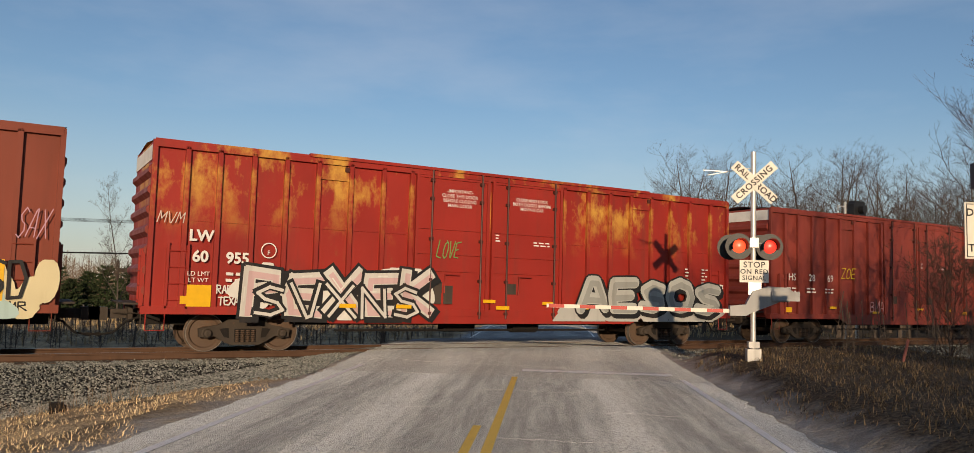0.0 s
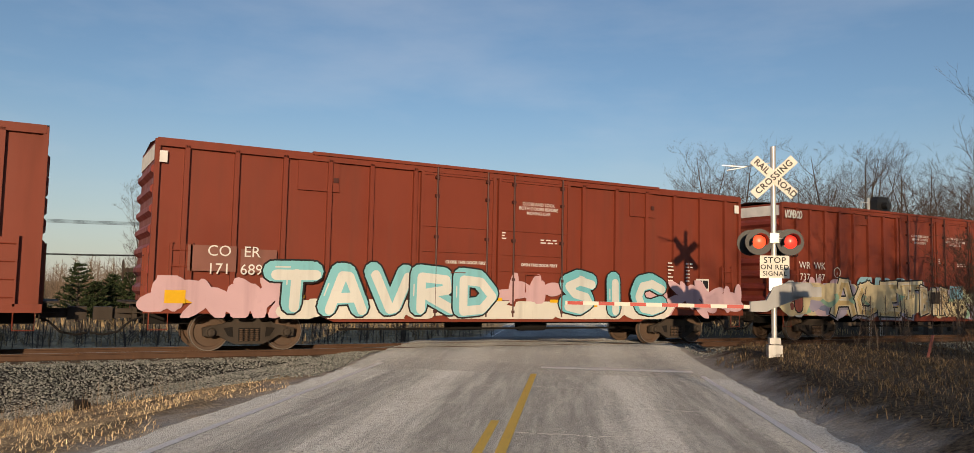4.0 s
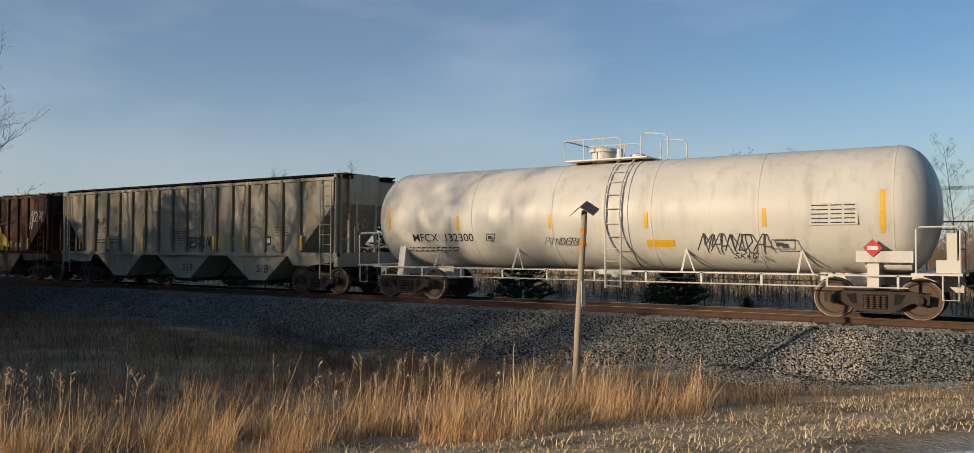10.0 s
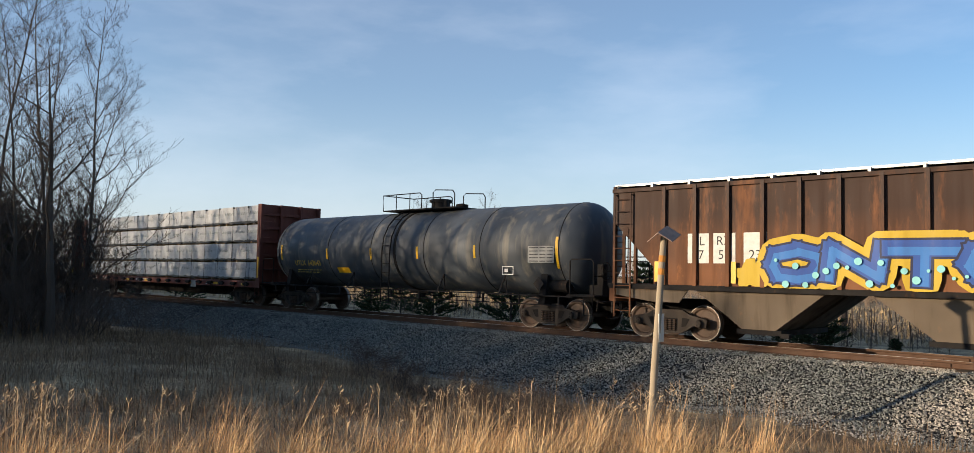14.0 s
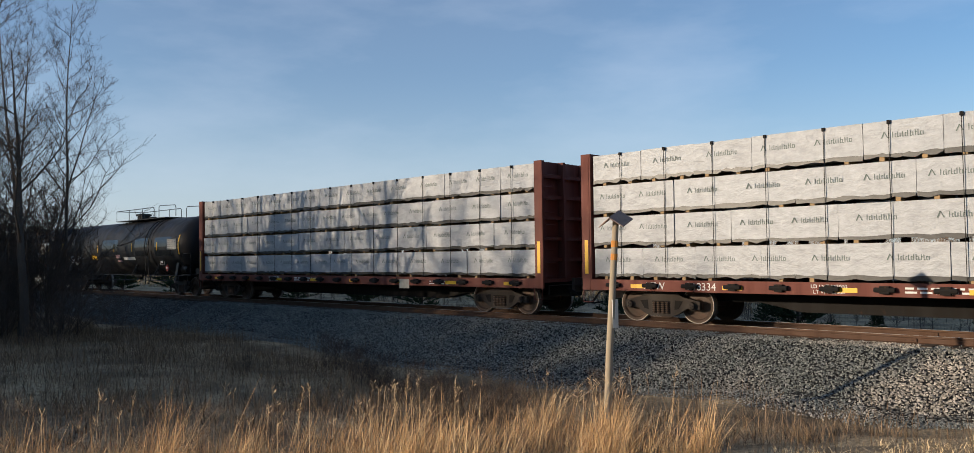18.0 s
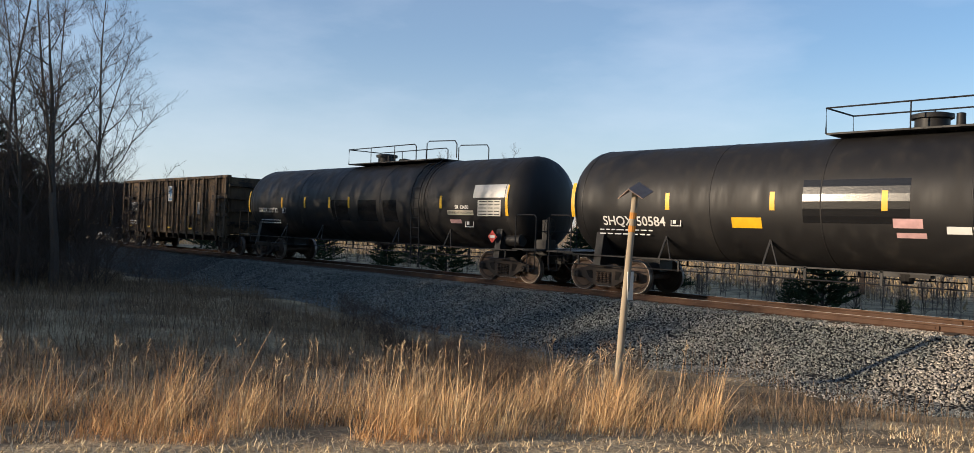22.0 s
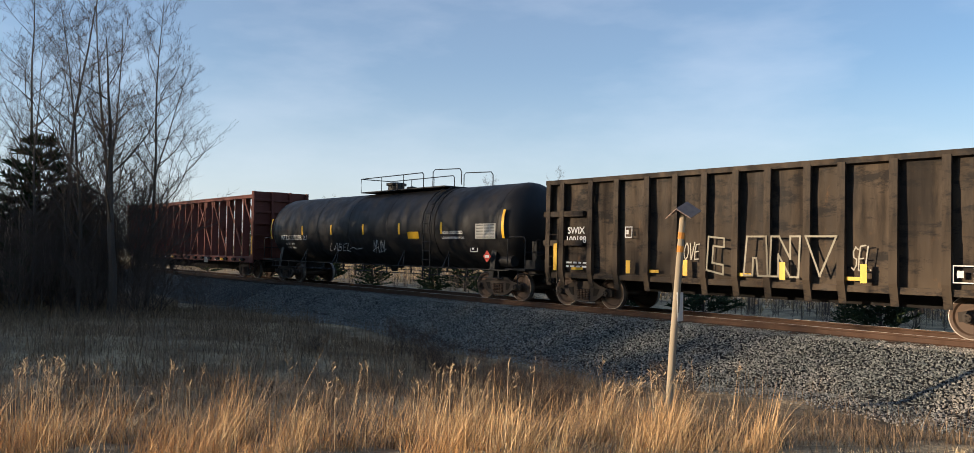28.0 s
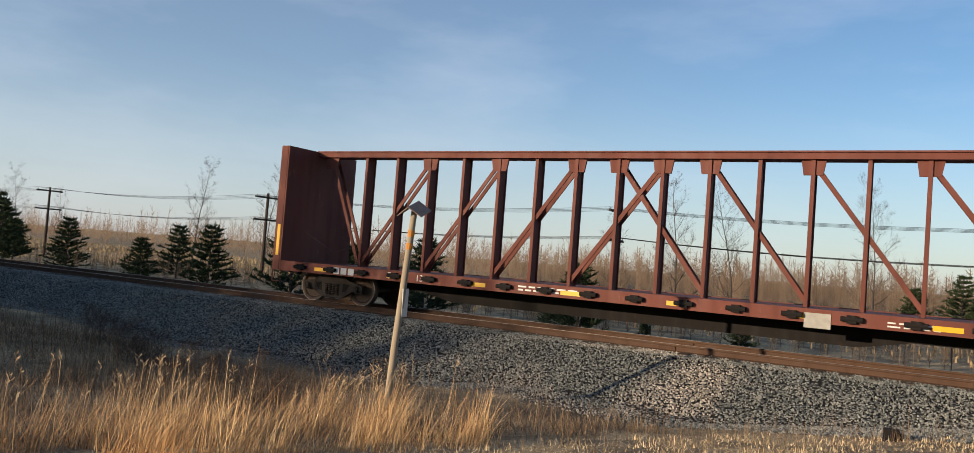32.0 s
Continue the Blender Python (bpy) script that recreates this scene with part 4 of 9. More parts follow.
# ---- spray paint on the cars ----
def blob(r, cx, cz, rx, rz, n=18, wob=0.18):
    ph = r.uniform(0, 6.28)
    return [(cx + rx * (1 + wob * math.sin(3 * a + ph)) * math.cos(a), cz + rz * (1 + wob * math.cos(2 * a + ph)) * math.sin(a)) for a in (2 * math.pi * k / n for k in range(n))]


SPRAY = {}


def spray(col):
    if col not in SPRAY:
        SPRAY[col] = paint("spray_paint", col, 0.85, (0.10, 0.06, 0.045), 0.25, (0.14, 0.05, 0.035), 0.18, 0.55)
    return SPRAY[col]


def scribble(car, x, z, w, h, y, col, seed=1, r_=0.014, loops=5):
    """A loose hand-sprayed tag: one running line."""
    r = random.Random(seed)
    knots, n = [], loops * 2 + 2
    for i in range(n):
        hi = 1.0 if i % 2 else 0.0
        knots.append(Vector((x + w * min(max((i + r.uniform(-0.9, 0.9)) / (n - 1), -0.05), 1.05), 0, z + h * (hi * r.uniform(0.5, 1.05) + (1 - hi) * r.uniform(-0.1, 0.35)))))
    knots = knots[:1] + knots + knots[-1:]
    pts = []
    for a, b, c, d in zip(knots, knots[1:], knots[2:], knots[3:]):
        for k in range(6):
            t = k / 6
            q = 0.5 * (2 * b + (c - a) * t + (2 * a - 5 * b + 4 * c - d) * t * t + (3 * b - a - 3 * c + d) * t ** 3)
            pts.append((q.x, y - 0.006, q.z))
    m = M()
    for a, b in zip(pts, pts[1:]):
        d = Vector((b[0] - a[0], 0, b[2] - a[2]))
        if d.length < 1e-5:
            continue
        k = Vector((-d.z, 0, d.x)).normalized() * r_
        d = d.normalized() * r_ * 0.5
        lift = Vector((0, -0.0003 * len(m.f), 0))
        m.add([Vector(a) - k - d + lift, Vector(b) - k + d + lift, Vector(b) + k + d + lift, Vector(a) + k - d + lift], [(0, 1, 2, 3)])
    return tagged(part("spray_tag", m, spray(col), car, "loose sprayed scribble"), kind="stuff")


def outline_letter(car, poly, x, z, size, y, col, r_=0.022):
    """One letter sprayed as a hollow outline."""
    m = M()
    pts = [(x + a * size, z + b * size) for a, b in poly]
    for i, (a, b) in enumerate(zip(pts, pts[1:] + pts[:1])):
        d = Vector((b[0] - a[0], b[1] - a[1])).normalized() * r_
        k = Vector((-d.y, d.x))
        lift = y - 0.0006 * i
        m.add([(a[0] - k.x - d.x, lift, a[1] - k.y - d.y), (b[0] - k.x + d.x, lift, b[1] - k.y + d.y), (b[0] + k.x + d.x, lift, b[1] + k.y + d.y), (a[0] + k.x - d.x, lift, a[1] + k.y - d.y)], [(0, 1, 2, 3)])
    return tagged(part("spray_letter", m, spray(col), car, "pale hollow sprayed letter"), kind="stuff")


def colour_band(car, x0, x1, z0, z1, y, cols, n, seed):
    """Soft overlapping clouds of spray paint, colour by colour."""
    r, lift = random.Random(seed), 0.0
    root = part("sprayed_band", M().add([(x0, 0, z0), (x0 + 0.01, 0, z0), (x0, 0, z0 + 0.01)], [(0, 1, 2)]), spray(cols[0]), car, "overlapping clouds of pastel spray paint", (0, y, 0))
    for c in cols:
        m = M()
        for _ in range(n):
            pts = blob(r, r.uniform(x0 + 0.3, x1 - 0.3), r.uniform(z0 + 0.3, z1 - 0.15), r.uniform(0.25, 0.8), r.uniform(0.18, 0.42))
            pts = [(a, min(max(b, z0), z1)) for a, b in pts]
            lift -= 0.0003
            m.add([(a, lift, b) for a, b in pts], [tuple(range(len(pts)))])
        tagged(part("paint_cloud", m, spray(c), root), kind="stuff")
    return root


GLYPH = {
    "A": [[(0, 0), (0.4, 1), (0.62, 1), (1, 0)], [(0.22, 0.36), (0.8, 0.36)]],
    "B": [[(0, 0), (0, 1), (0.72, 0.95), (0.78, 0.62), (0.1, 0.52), (0.85, 0.42), (0.85, 0.08), (0, 0)]],
    "C": [[(0.98, 0.82), (0.6, 1), (0.18, 0.9), (0, 0.5), (0.18, 0.1), (0.6, 0), (0.98, 0.18)]],
    "D": [[(0, 0), (0, 1), (0.6, 0.96), (0.98, 0.5), (0.6, 0.04), (0, 0)]],
    "E": [[(0.98, 1), (0.1, 0.96), (0, 0.5), (0.1, 0.03), (0.98, 0)], [(0.05, 0.5), (0.8, 0.52)]],
    "F": [[(0.05, 0), (0, 1), (0.95, 0.96)], [(0.03, 0.52), (0.75, 0.5)]],
    "H": [[(0, 0), (0.08, 1)], [(0.95, 1), (0.9, 0)], [(0.04, 0.5), (0.92, 0.5)]],
    "I": [[(0.5, 0), (0.45, 1)]],
    "K": [[(0, 0), (0.06, 1)], [(0.95, 1), (0.12, 0.5), (1, 0)]],
    "L": [[(0.1, 1), (0, 0.05), (0.95, 0)]],
    "M": [[(0, 0), (0.1, 1), (0.5, 0.35), (0.9, 1), (1, 0)]],
    "N": [[(0, 0), (0.05, 1), (0.9, 0.05), (0.95, 1)]],
    "O": [[(0.5, 1), (0.1, 0.82), (0, 0.45), (0.15, 0.1), (0.5, 0), (0.88, 0.12), (1, 0.5), (0.88, 0.85), (0.5, 1)]],
    "P": [[(0, 0), (0, 1), (0.8, 0.95), (0.85, 0.6), (0.05, 0.5)]],
    "R": [[(0, 0), (0, 1), (0.78, 0.95), (0.82, 0.62), (0.1, 0.5), (1, -0.02)]],
    "S": [[(0.95, 0.88), (0.5, 1), (0.1, 0.8), (0.3, 0.56), (0.78, 0.44), (0.9, 0.2), (0.5, 0), (0.02, 0.1)]],
    "T": [[(-0.05, 0.95), (1.05, 0.97)], [(0.5, 0.95), (0.45, 0)]],
    "V": [[(0, 1), (0.45, 0), (0.6, 0), (1, 1)]],
    "X": [[(0, 1), (1, 0)], [(1, 1), (0, 0)]],
    "Y": [[(0, 1), (0.5, 0.48), (1, 1)], [(0.5, 0.48), (0.45, 0)]],
    "Z": [[(0.02, 0.95), (0.95, 1), (0.05, 0.05), (1, 0)]],
}


def ribbon_faces(out, line, w, lift, square=False):
    """A line of the width w as flat strips and rounded joints; each lies a hair over the last."""
    for (ax, az), (bx, bz) in zip(line, line[1:]):
        d = Vector((bx - ax, bz - az))
        if d.length < 1e-5:
            continue
        k = Vector((-d.y, d.x)).normalized() * w / 2
        e = d.normalized() * (w * 0.42 if square else 0.0)
        lift -= 0.00012
        out.append([(ax - k.x - e.x, lift, az - k.y - e.y), (bx - k.x + e.x, lift, bz - k.y + e.y), (bx + k.x + e.x, lift, bz + k.y + e.y), (ax + k.x - e.x, lift, az + k.y - e.y)])
    if not square:
        for x, z in line:
            lift -= 0.00012
            out.append([(x + w / 2 * math.cos(2 * math.pi * k / 10), lift, z + w / 2 * math.sin(2 * math.pi * k / 10)) for k in range(10)])
    return lift


def fat_letters(car, word, x0, x1, z0, z1, y, fill, tone, line, halo=None, shade=None, th=0.3, edge=0.06, shear=0.06, seed=1, label="", square=False, glint=None, spread=1.12, hug=0.0):
    """A painted word, letter by letter: soft halo, dropped shade, outline, two-tone fill and glints, each a thin coat."""
    r, n = random.Random(seed), len(word)
    w, h, th = (x1 - x0) / n, z1 - z0, th * (z1 - z0)
    root = part("graffiti", M().add([(x0, 0, z0), (x0 + 0.01, 0, z0), (x0, 0, z0 + 0.01)], [(0, 1, 2)]), spray(line), car, label, (0, y - 0.003, 0))
    cols = [halo, shade, line, fill, tone, glint]
    mats = [spray(c or line) for c in cols]
    lift = 0.0
    for layer in ((0,), (1, 2, 3, 4, 5)):
        for i, ch in enumerate(word):
            if ch == " " or (layer == (0,) and halo is None):
                continue
            q = r if layer != (0,) else random.Random(seed + i)
            q = random.Random(seed * 31 + i)
            ww, hh = w * spread - th - 2 * edge, h - th - 2 * edge
            ox, oz, up = x0 + i * w + (w - ww) / 2, z0 + th / 2 + edge, q.uniform(0.0, 0.10) * h
            hh *= q.uniform(0.90, 1.06)
            lines = [[(ox + a * ww + shear * b * hh + q.uniform(-0.04, 0.04) * ww, oz + up * 0.5 + b * hh + q.uniform(-0.03, 0.03) * hh) for a, b in ln] for ln in GLYPH[ch]]
            m, which = M(), []
            for k in layer:
                if cols[k] is None:
                    continue
                fs = []
                for ln in lines:
                    if k == 0:
                        lift = ribbon_faces(fs, ln, th + 2 * edge + 0.30, lift)
                    elif k == 1:
                        lift = ribbon_faces(fs, [(a + 0.085, b - 0.085) for a, b in ln], th + 2 * edge, lift, square)
                    elif k == 2:
                        lift = ribbon_faces(fs, ln, th + 2 * edge, lift, square)
                    elif k == 3:
                        lift = ribbon_faces(fs, ln, th, lift, square)
                    elif k == 4:
                        lift = ribbon_faces(fs, [(a + th * 0.14, b - th * 0.17) for a, b in ln], th * 0.5, lift, square)
                    else:
                        a, b = ln[0], ln[1]
                        u = [(a[0] * 0.8 + b[0] * 0.2 - th * 0.28, a[1] * 0.8 + b[1] * 0.2 + th * 0.2), (a[0] * 0.45 + b[0] * 0.55 - th * 0.28, a[1] * 0.45 + b[1] * 0.55 + th * 0.2)]
                        lift = ribbon_faces(fs, u, 0.035, lift)
                for f in fs:
                    m.add([(a, b, max(c, hug)) for a, b, c in f], [tuple(range(len(f)))])
                    which.append(k)
            me = m.mesh("graffiti_letter")
            for k in mats:
                me.materials.append(k)
            me.polygons.foreach_set("material_index", which)
            part("graffiti_halo" if layer == (0,) else "graffiti_letter", me, None, root)
    return root


def hand_tag(car, word, x0, x1, z0, z1, y, col, w=0.035, shear=0.15, seed=1):
    """A word written in one thin sprayed line."""
    q, n, m, lift = random.Random(seed), len(word), M(), 0.0
    cw = (x1 - x0) / n
    fs = []
    for i, ch in enumerate(word):
        for ln in GLYPH[ch]:
            lift = ribbon_faces(fs, [(x0 + i * cw + 0.08 * cw + a * cw * 0.8 + shear * b * (z1 - z0) + q.uniform(-0.05, 0.05) * cw, z0 + b * (z1 - z0) + q.uniform(-0.04, 0.06) * (z1 - z0)) for a, b in ln], w, lift)
    for f in fs:
        m.add(f, [tuple(range(len(f)))])
    return tagged(part("spray_tag", m, spray(col), car, "thin hand-sprayed tag", (0, y - 0.006, 0)), kind="stuff")


def petals(car, x0, x1, z0, z1, y, col, n, seed, rx=(0.18, 0.42), label="soft pink sprayed blots"):
    """Loose rounded blots of one colour, reaching out like petals."""
    r, m, lift = random.Random(seed), M(), 0.0
    for k in range(n):
        cx, cz, a = x0 + (x1 - x0) * (k + r.random()) / n, z0 + (z1 - z0) * r.uniform(0.25, 0.75), r.uniform(0, 3.14)
        la, lb = r.uniform(*rx) * 1.3, r.uniform(*rx) * 0.55
        lift -= 0.0003
        m.add([(cx + la * math.cos(t) * math.cos(a) - lb * math.sin(t) * math.sin(a), lift, min(max(cz + la * math.cos(t) * math.sin(a) + lb * math.sin(t) * math.cos(a), z0), z1)) for t in (2 * math.pi * j / 16 for j in range(16))], [tuple(range(16))])
    return tagged(part("overspray", m, spray(col), car, label, (0, y, 0)), kind="stuff")


# ---------------- box car ----------------
# car paint made darker: the shade on lock bars and latches is in the colour
LOCK_BAR = paint("shaded_lock_bar_paint", (0.085, 0.024, 0.018), 0.8)
def boxcar(x0, col, label, posts, door_text=True, seams=False, door_col=None, text_z=3.95, upright=False):
    dc = door_col or col
    """A 60-foot exterior-post box car with double plug doors; its own origin is at rail height in the middle."""
    L, W, Z0, Z1 = 9.2, 1.50, 0.95, 4.89
    car = thing("box_car", label, "box car", "cars of the freight train", at=(x0, TRACK_Y, 0))
    body = M()
    body.box(-L, L, -W, W, Z0, Z1)
    part("body", body, col, car)
    roof = M()
    n = 22
    for i in range(n):
        a, b = -L + 2 * L * i / n, -L + 2 * L * (i + 1) / n
        roof.add([(a, -W - 0.05, Z1), (b, -W - 0.05, Z1), (b, 0, Z1 + 0.14), (a, 0, Z1 + 0.14), (a, W + 0.05, Z1), (b, W + 0.05, Z1)], [(0, 1, 2, 3), (3, 2, 5, 4)])
        roof.add([(b - 0.05, -W - 0.05, Z1 + 0.035), (b + 0.05, -W - 0.05, Z1 + 0.035), (b + 0.05, 0, Z1 + 0.175), (b - 0.05, 0, Z1 + 0.175), (b - 0.05, W + 0.05, Z1 + 0.035), (b + 0.05, W + 0.05, Z1 + 0.035)], [(0, 1, 2, 3), (3, 2, 5, 4)])
    part("roof", roof, GALV if not seams else col, car, "corrugated metal roof")
    for sg in (-1, 1):
        part("top_chord", M().box(-L, L, min(sg * W, sg * (W + 0.1)), max(sg * W, sg * (W + 0.1)), Z1 - 0.16, Z1 + 0.03), col, car)
        part("side_sill", M().box(-L - 0.12, L + 0.12, min(sg * (W - 0.1), sg * (W + 0.11)), max(sg * (W - 0.1), sg * (W + 0.11)), 0.92, 1.10), col, car)
        part("door_rail", M().box(-5.6, 5.6, min(sg * W, sg * (W + 0.15)), max(sg * W, sg * (W + 0.15)), Z1 - 0.02, Z1 + 0.06), col, car)
        # fish-belly sill that drops lower between the trucks
        part("sill_skirt", M().plate([(-5.4, 0.92), (-4.9, 0.72), (4.9, 0.72), (5.4, 0.92)], min(sg * (W + 0.02), sg * (W + 0.09)), max(sg * (W + 0.02), sg * (W + 0.09))), col, car)
    post = M()
    post.box(-0.055, 0.055, -W - 0.1, -W, 1.0, Z1 - 0.1)
    pm = post.mesh("side_post", col)
    for x in posts:
        part("side_post", pm, None, car, at=(x, 0, 0))
        part("side_post", pm, None, car, at=pose(x, 0, 0, 0, 0, 180))
    if seams:
        part("side_seam", M().box(-L, -2.6, -W - 0.02, -W, 3.08, 3.14), col, car)
        part("side_seam", M().box(2.3, L, -W - 0.02, -W, 3.08, 3.14), col, car)
    # plug doors, each with panels, lock bars and hinge bars
    for d0, d1 in ((-2.62, -0.33), (-0.23, 2.2)):
        door = part("plug_door", M().box(d0, d1, -W - 0.07, -W, 1.05, Z1 - 0.12), dc, car, "ribbed sliding plug door")
        fr = M()
        for z in (1.08, 2.16, 2.62, 3.3, Z1 - 0.2):
            fr.box(d0, d1, -W - 0.105, -W - 0.07, z - 0.03, z + 0.03)
        for x in (d0 + 0.04, d1 - 0.04):
            fr.box(x - 0.045, x + 0.045, -W - 0.115, -W - 0.07, 1.05, Z1 - 0.14)
        part("door_frame", fr, dc, door)
        for x in (d0 + (d1 - d0) * 0.20, d0 + (d1 - d0) * 0.88):
            lk = M().tube([(x, -W - 0.15, 0.86), (x, -W - 0.15, Z1 - 0.02)], 0.026, 6)
            for z in (1.0, 1.9, 3.0, 4.1, 4.6):
                lk.box(x - 0.05, x + 0.05, -W - 0.17, -W - 0.07, z - 0.04, z + 0.04)
            part("lock_bar", lk, LOCK_BAR, door, "dark vertical lock bar")
        part("door_handle", M().tube([(d0 + 0.9, -W - 0.14, 1.55), (d0 + 0.9, -W - 0.16, 2.05), (d0 + 1.35, -W - 0.16, 2.05)], 0.022, 6), col, door)
        part("placard_board", M().box(d0 + 0.5, d0 + 0.85, -W - 0.085, -W - 0.075, 1.55, 1.85), STEEL_DARK, door)
    if door_text:
        if door_text != "second":
            lettering(car, ("-IMPORTANT-\n" if door_text == "important" else "") + "CLOSE THIS DOOR\nBEFORE CLOSING\nMAIN DOOR", -1.28, text_z, 0.132, -W - 0.078, bold=0.001)
        else:
            lettering(car, "CLOSE THIS DOOR FIRST", -1.2, 2.33, 0.115, -W - 0.078, bold=0.003)
            lettering(car, "OPEN THIS DOOR FIRST", 1.17, 2.33, 0.115, -W - 0.078, bold=0.003)
        lettering(car, "CLOSE AND LOCK\nBOTH DOORS BEFORE\nMOVING CAR", 1.12, text_z, 0.132, -W - 0.078, bold=0.001)
    bars(car, 1.2, 3.05, 0.7, 2, -W - 0.078, h=0.035, gap=0.08, seed=3)
    bars(car, -0.1, 3.2, 0.25, 3, -W - 0.078, h=0.035, gap=0.08, seed=4)
    # ends with ribs, ladders and couplers
    for sg in (-1, 1):
        rib = M()
        for k in range(7):
            z = 1.45 + 0.46 * k
            rib.plate([(sg * L, z - 0.15), (sg * (L + 0.10), z - 0.05), (sg * (L + 0.10), z + 0.05), (sg * L, z + 0.15)], -W + 0.08, W - 0.08)
        part("end_ribs", rib, BROWN2, car, "horizontally ribbed end wall")
        part("end_cap", M().box(min(sg * L, sg * (L + 0.02)), max(sg * L, sg * (L + 0.02)), -W, W, 4.46, 4.82), WHITE_PAINT, car, "white end stripe")
        part("corner_post", M().box(min(sg * (L - 0.06), sg * (L + 0.05)), max(sg * (L - 0.06), sg * (L + 0.05)), -W - 0.09, -W + 0.02, 0.92, Z1), col, car)
        ladder(car, sg * (L - 0.62) - 0.22, sg * (L - 0.62) + 0.22, 1.05, 2.55, -W - 0.02, col, 4)
        part("grab_board", M().box(sg * (L - 0.62) - 0.25, sg * (L - 0.62) + 0.25, -W - 0.06, -W - 0.02, 1.1, 2.5), col, car)
        end_ladder(car, -1.35, -0.95, 1.05, 2.4, sg * (L + 0.05), sg, col, 4)
        part("end_platform", M().box(min(sg * L, sg * (L + 0.45)), max(sg * L, sg * (L + 0.45)), -1.3, 1.3, 1.12, 1.16), STEEL_DARK, car)
        part("sill_step", M().tube([(sg * (L - 0.4), -W - 0.06, 0.95), (sg * (L - 0.4), -W - 0.06, 0.55), (sg * (L - 0.0), -W - 0.06, 0.55), (sg * (L - 0.0), -W - 0.06, 0.95)], 0.016, 5), col, car)
        coupler(car, sg * (L + 0.02), sg)
        patch(car, "yellow_reflector", sg * (L - 0.86) - 0.16, sg * (L - 0.86) + 0.16, 1.16, 1.34, -W - 0.115, YELLOW)
    brake_wheel(car, -L - 0.4, 0.6, 1.9, -1, STEEL_DARK)
    for x, hw, z in ((-5.4, 0.53, 3.98), (5.0, 0.5, 3.98)) if posts is WIDE else ((-4.9, 0.42, 4.34), (5.32, 0.42, 4.34)):
        lid = part("access_plate", M().box(x - hw, x + hw, -W - 0.035, -W, z, 4.72).box(x - hw, x + hw, -W - 0.06, -W - 0.035, z, z + 0.05), col, car, "small hinged access plate")
        part("latch", M().box(x + hw - 0.16, x + hw - 0.04, -W - 0.075, -W - 0.035, z + 0.24, z + 0.36), LOCK_BAR, lid)
    part("centre_sill", M().box(-L, L, -0.25, 0.25, 0.62, 0.96), UNDER, car)
    part("brake_gear", M().box(-1.2, -0.2, -0.7, -0.3, 0.45, 0.8).tube([(-4.5, -0.8, 0.5), (4.5, -0.8, 0.5)], 0.03, 5).lathe([(1.0, 0.01), (1.02, 0.2), (1.9, 0.2), (1.92, 0.01)], "x", 12, (0, -0.7, 0.62)), UNDER, car)
    for x in (-6.85, 6.85):
        truck(car, x)
    if upright:
        for x, z, h in ((-8.4, 1.55, 0.95), (-5.36, 1.38, 0.45), (-2.89, 1.40, 0.45), (0.2, 1.80, 0.45), (2.9, 1.42, 0.45), (5.35, 1.38, 0.45), (8.22, 1.60, 0.85)):
            patch(car, "yellow_reflector", x - 0.065, x + 0.065, z - h / 2, z + h / 2, -W - 0.155, YELLOW, "upright yellow reflector strip")
    else:
        for x, z in ((-5.9, 1.30), (-3.3, 1.14), (-0.3, 1.30), (1.7, 1.27), (3.0, 1.16), (5.6, 1.16)):
            patch(car, "yellow_reflector", x - 0.2, x + 0.2, z, z + 0.09, -W - 0.155, YELLOW)
    return car


EVEN = (-8.48, -7.75, -6.95, -6.15, -5.34, -4.47, -3.57, -2.75, 2.30, 3.2, 4.05, 4.9, 5.75, 6.6, 7.45, 8.4)
WIDE = (-8.55, -7.42, -6.26, -5.13, -4.01, -2.78, 2.72, 3.96, 5.15, 6.3, 7.43, 8.54)
SIDE = -1.50
S_OUT = SIDE - 0.112
CARS = []
BLACK_, WHITE_, PINK_, SILVER_, CREAM_, TEAL_, SKY_ = (0.015, 0.015, 0.016), (0.68, 0.67, 0.62), (0.62, 0.30, 0.30), (0.38, 0.40, 0.38), (0.66, 0.55, 0.33), (0.14, 0.48, 0.52), (0.16, 0.40, 0.58)
GREY_, OLIVE_, BLUE_, LIME_ = (0.30, 0.29, 0.27), (0.42, 0.43, 0.07), (0.025, 0.13, 0.46), (0.25, 0.60, 0.42)


def car_numbers(car, a, b, c, d, x, z, size=0.36, gap=0.95):
    """Two-part reporting mark over a two-part number."""
    lettering(car, a, x, z + 0.42, size, S_OUT)
    if b:
        lettering(car, b, x + gap, z + 0.42, size, S_OUT)
    lettering(car, c, x, z, size, S_OUT)
    lettering(car, d, x + gap, z, size, S_OUT)
    bars(car, x - 0.35, z - 0.55, 0.6, 2, S_OUT, h=0.07, gap=0.17, seed=5)
    bars(car, x + gap - 0.3, z - 0.55, 0.6, 2, S_OUT, h=0.07, gap=0.17, seed=6)


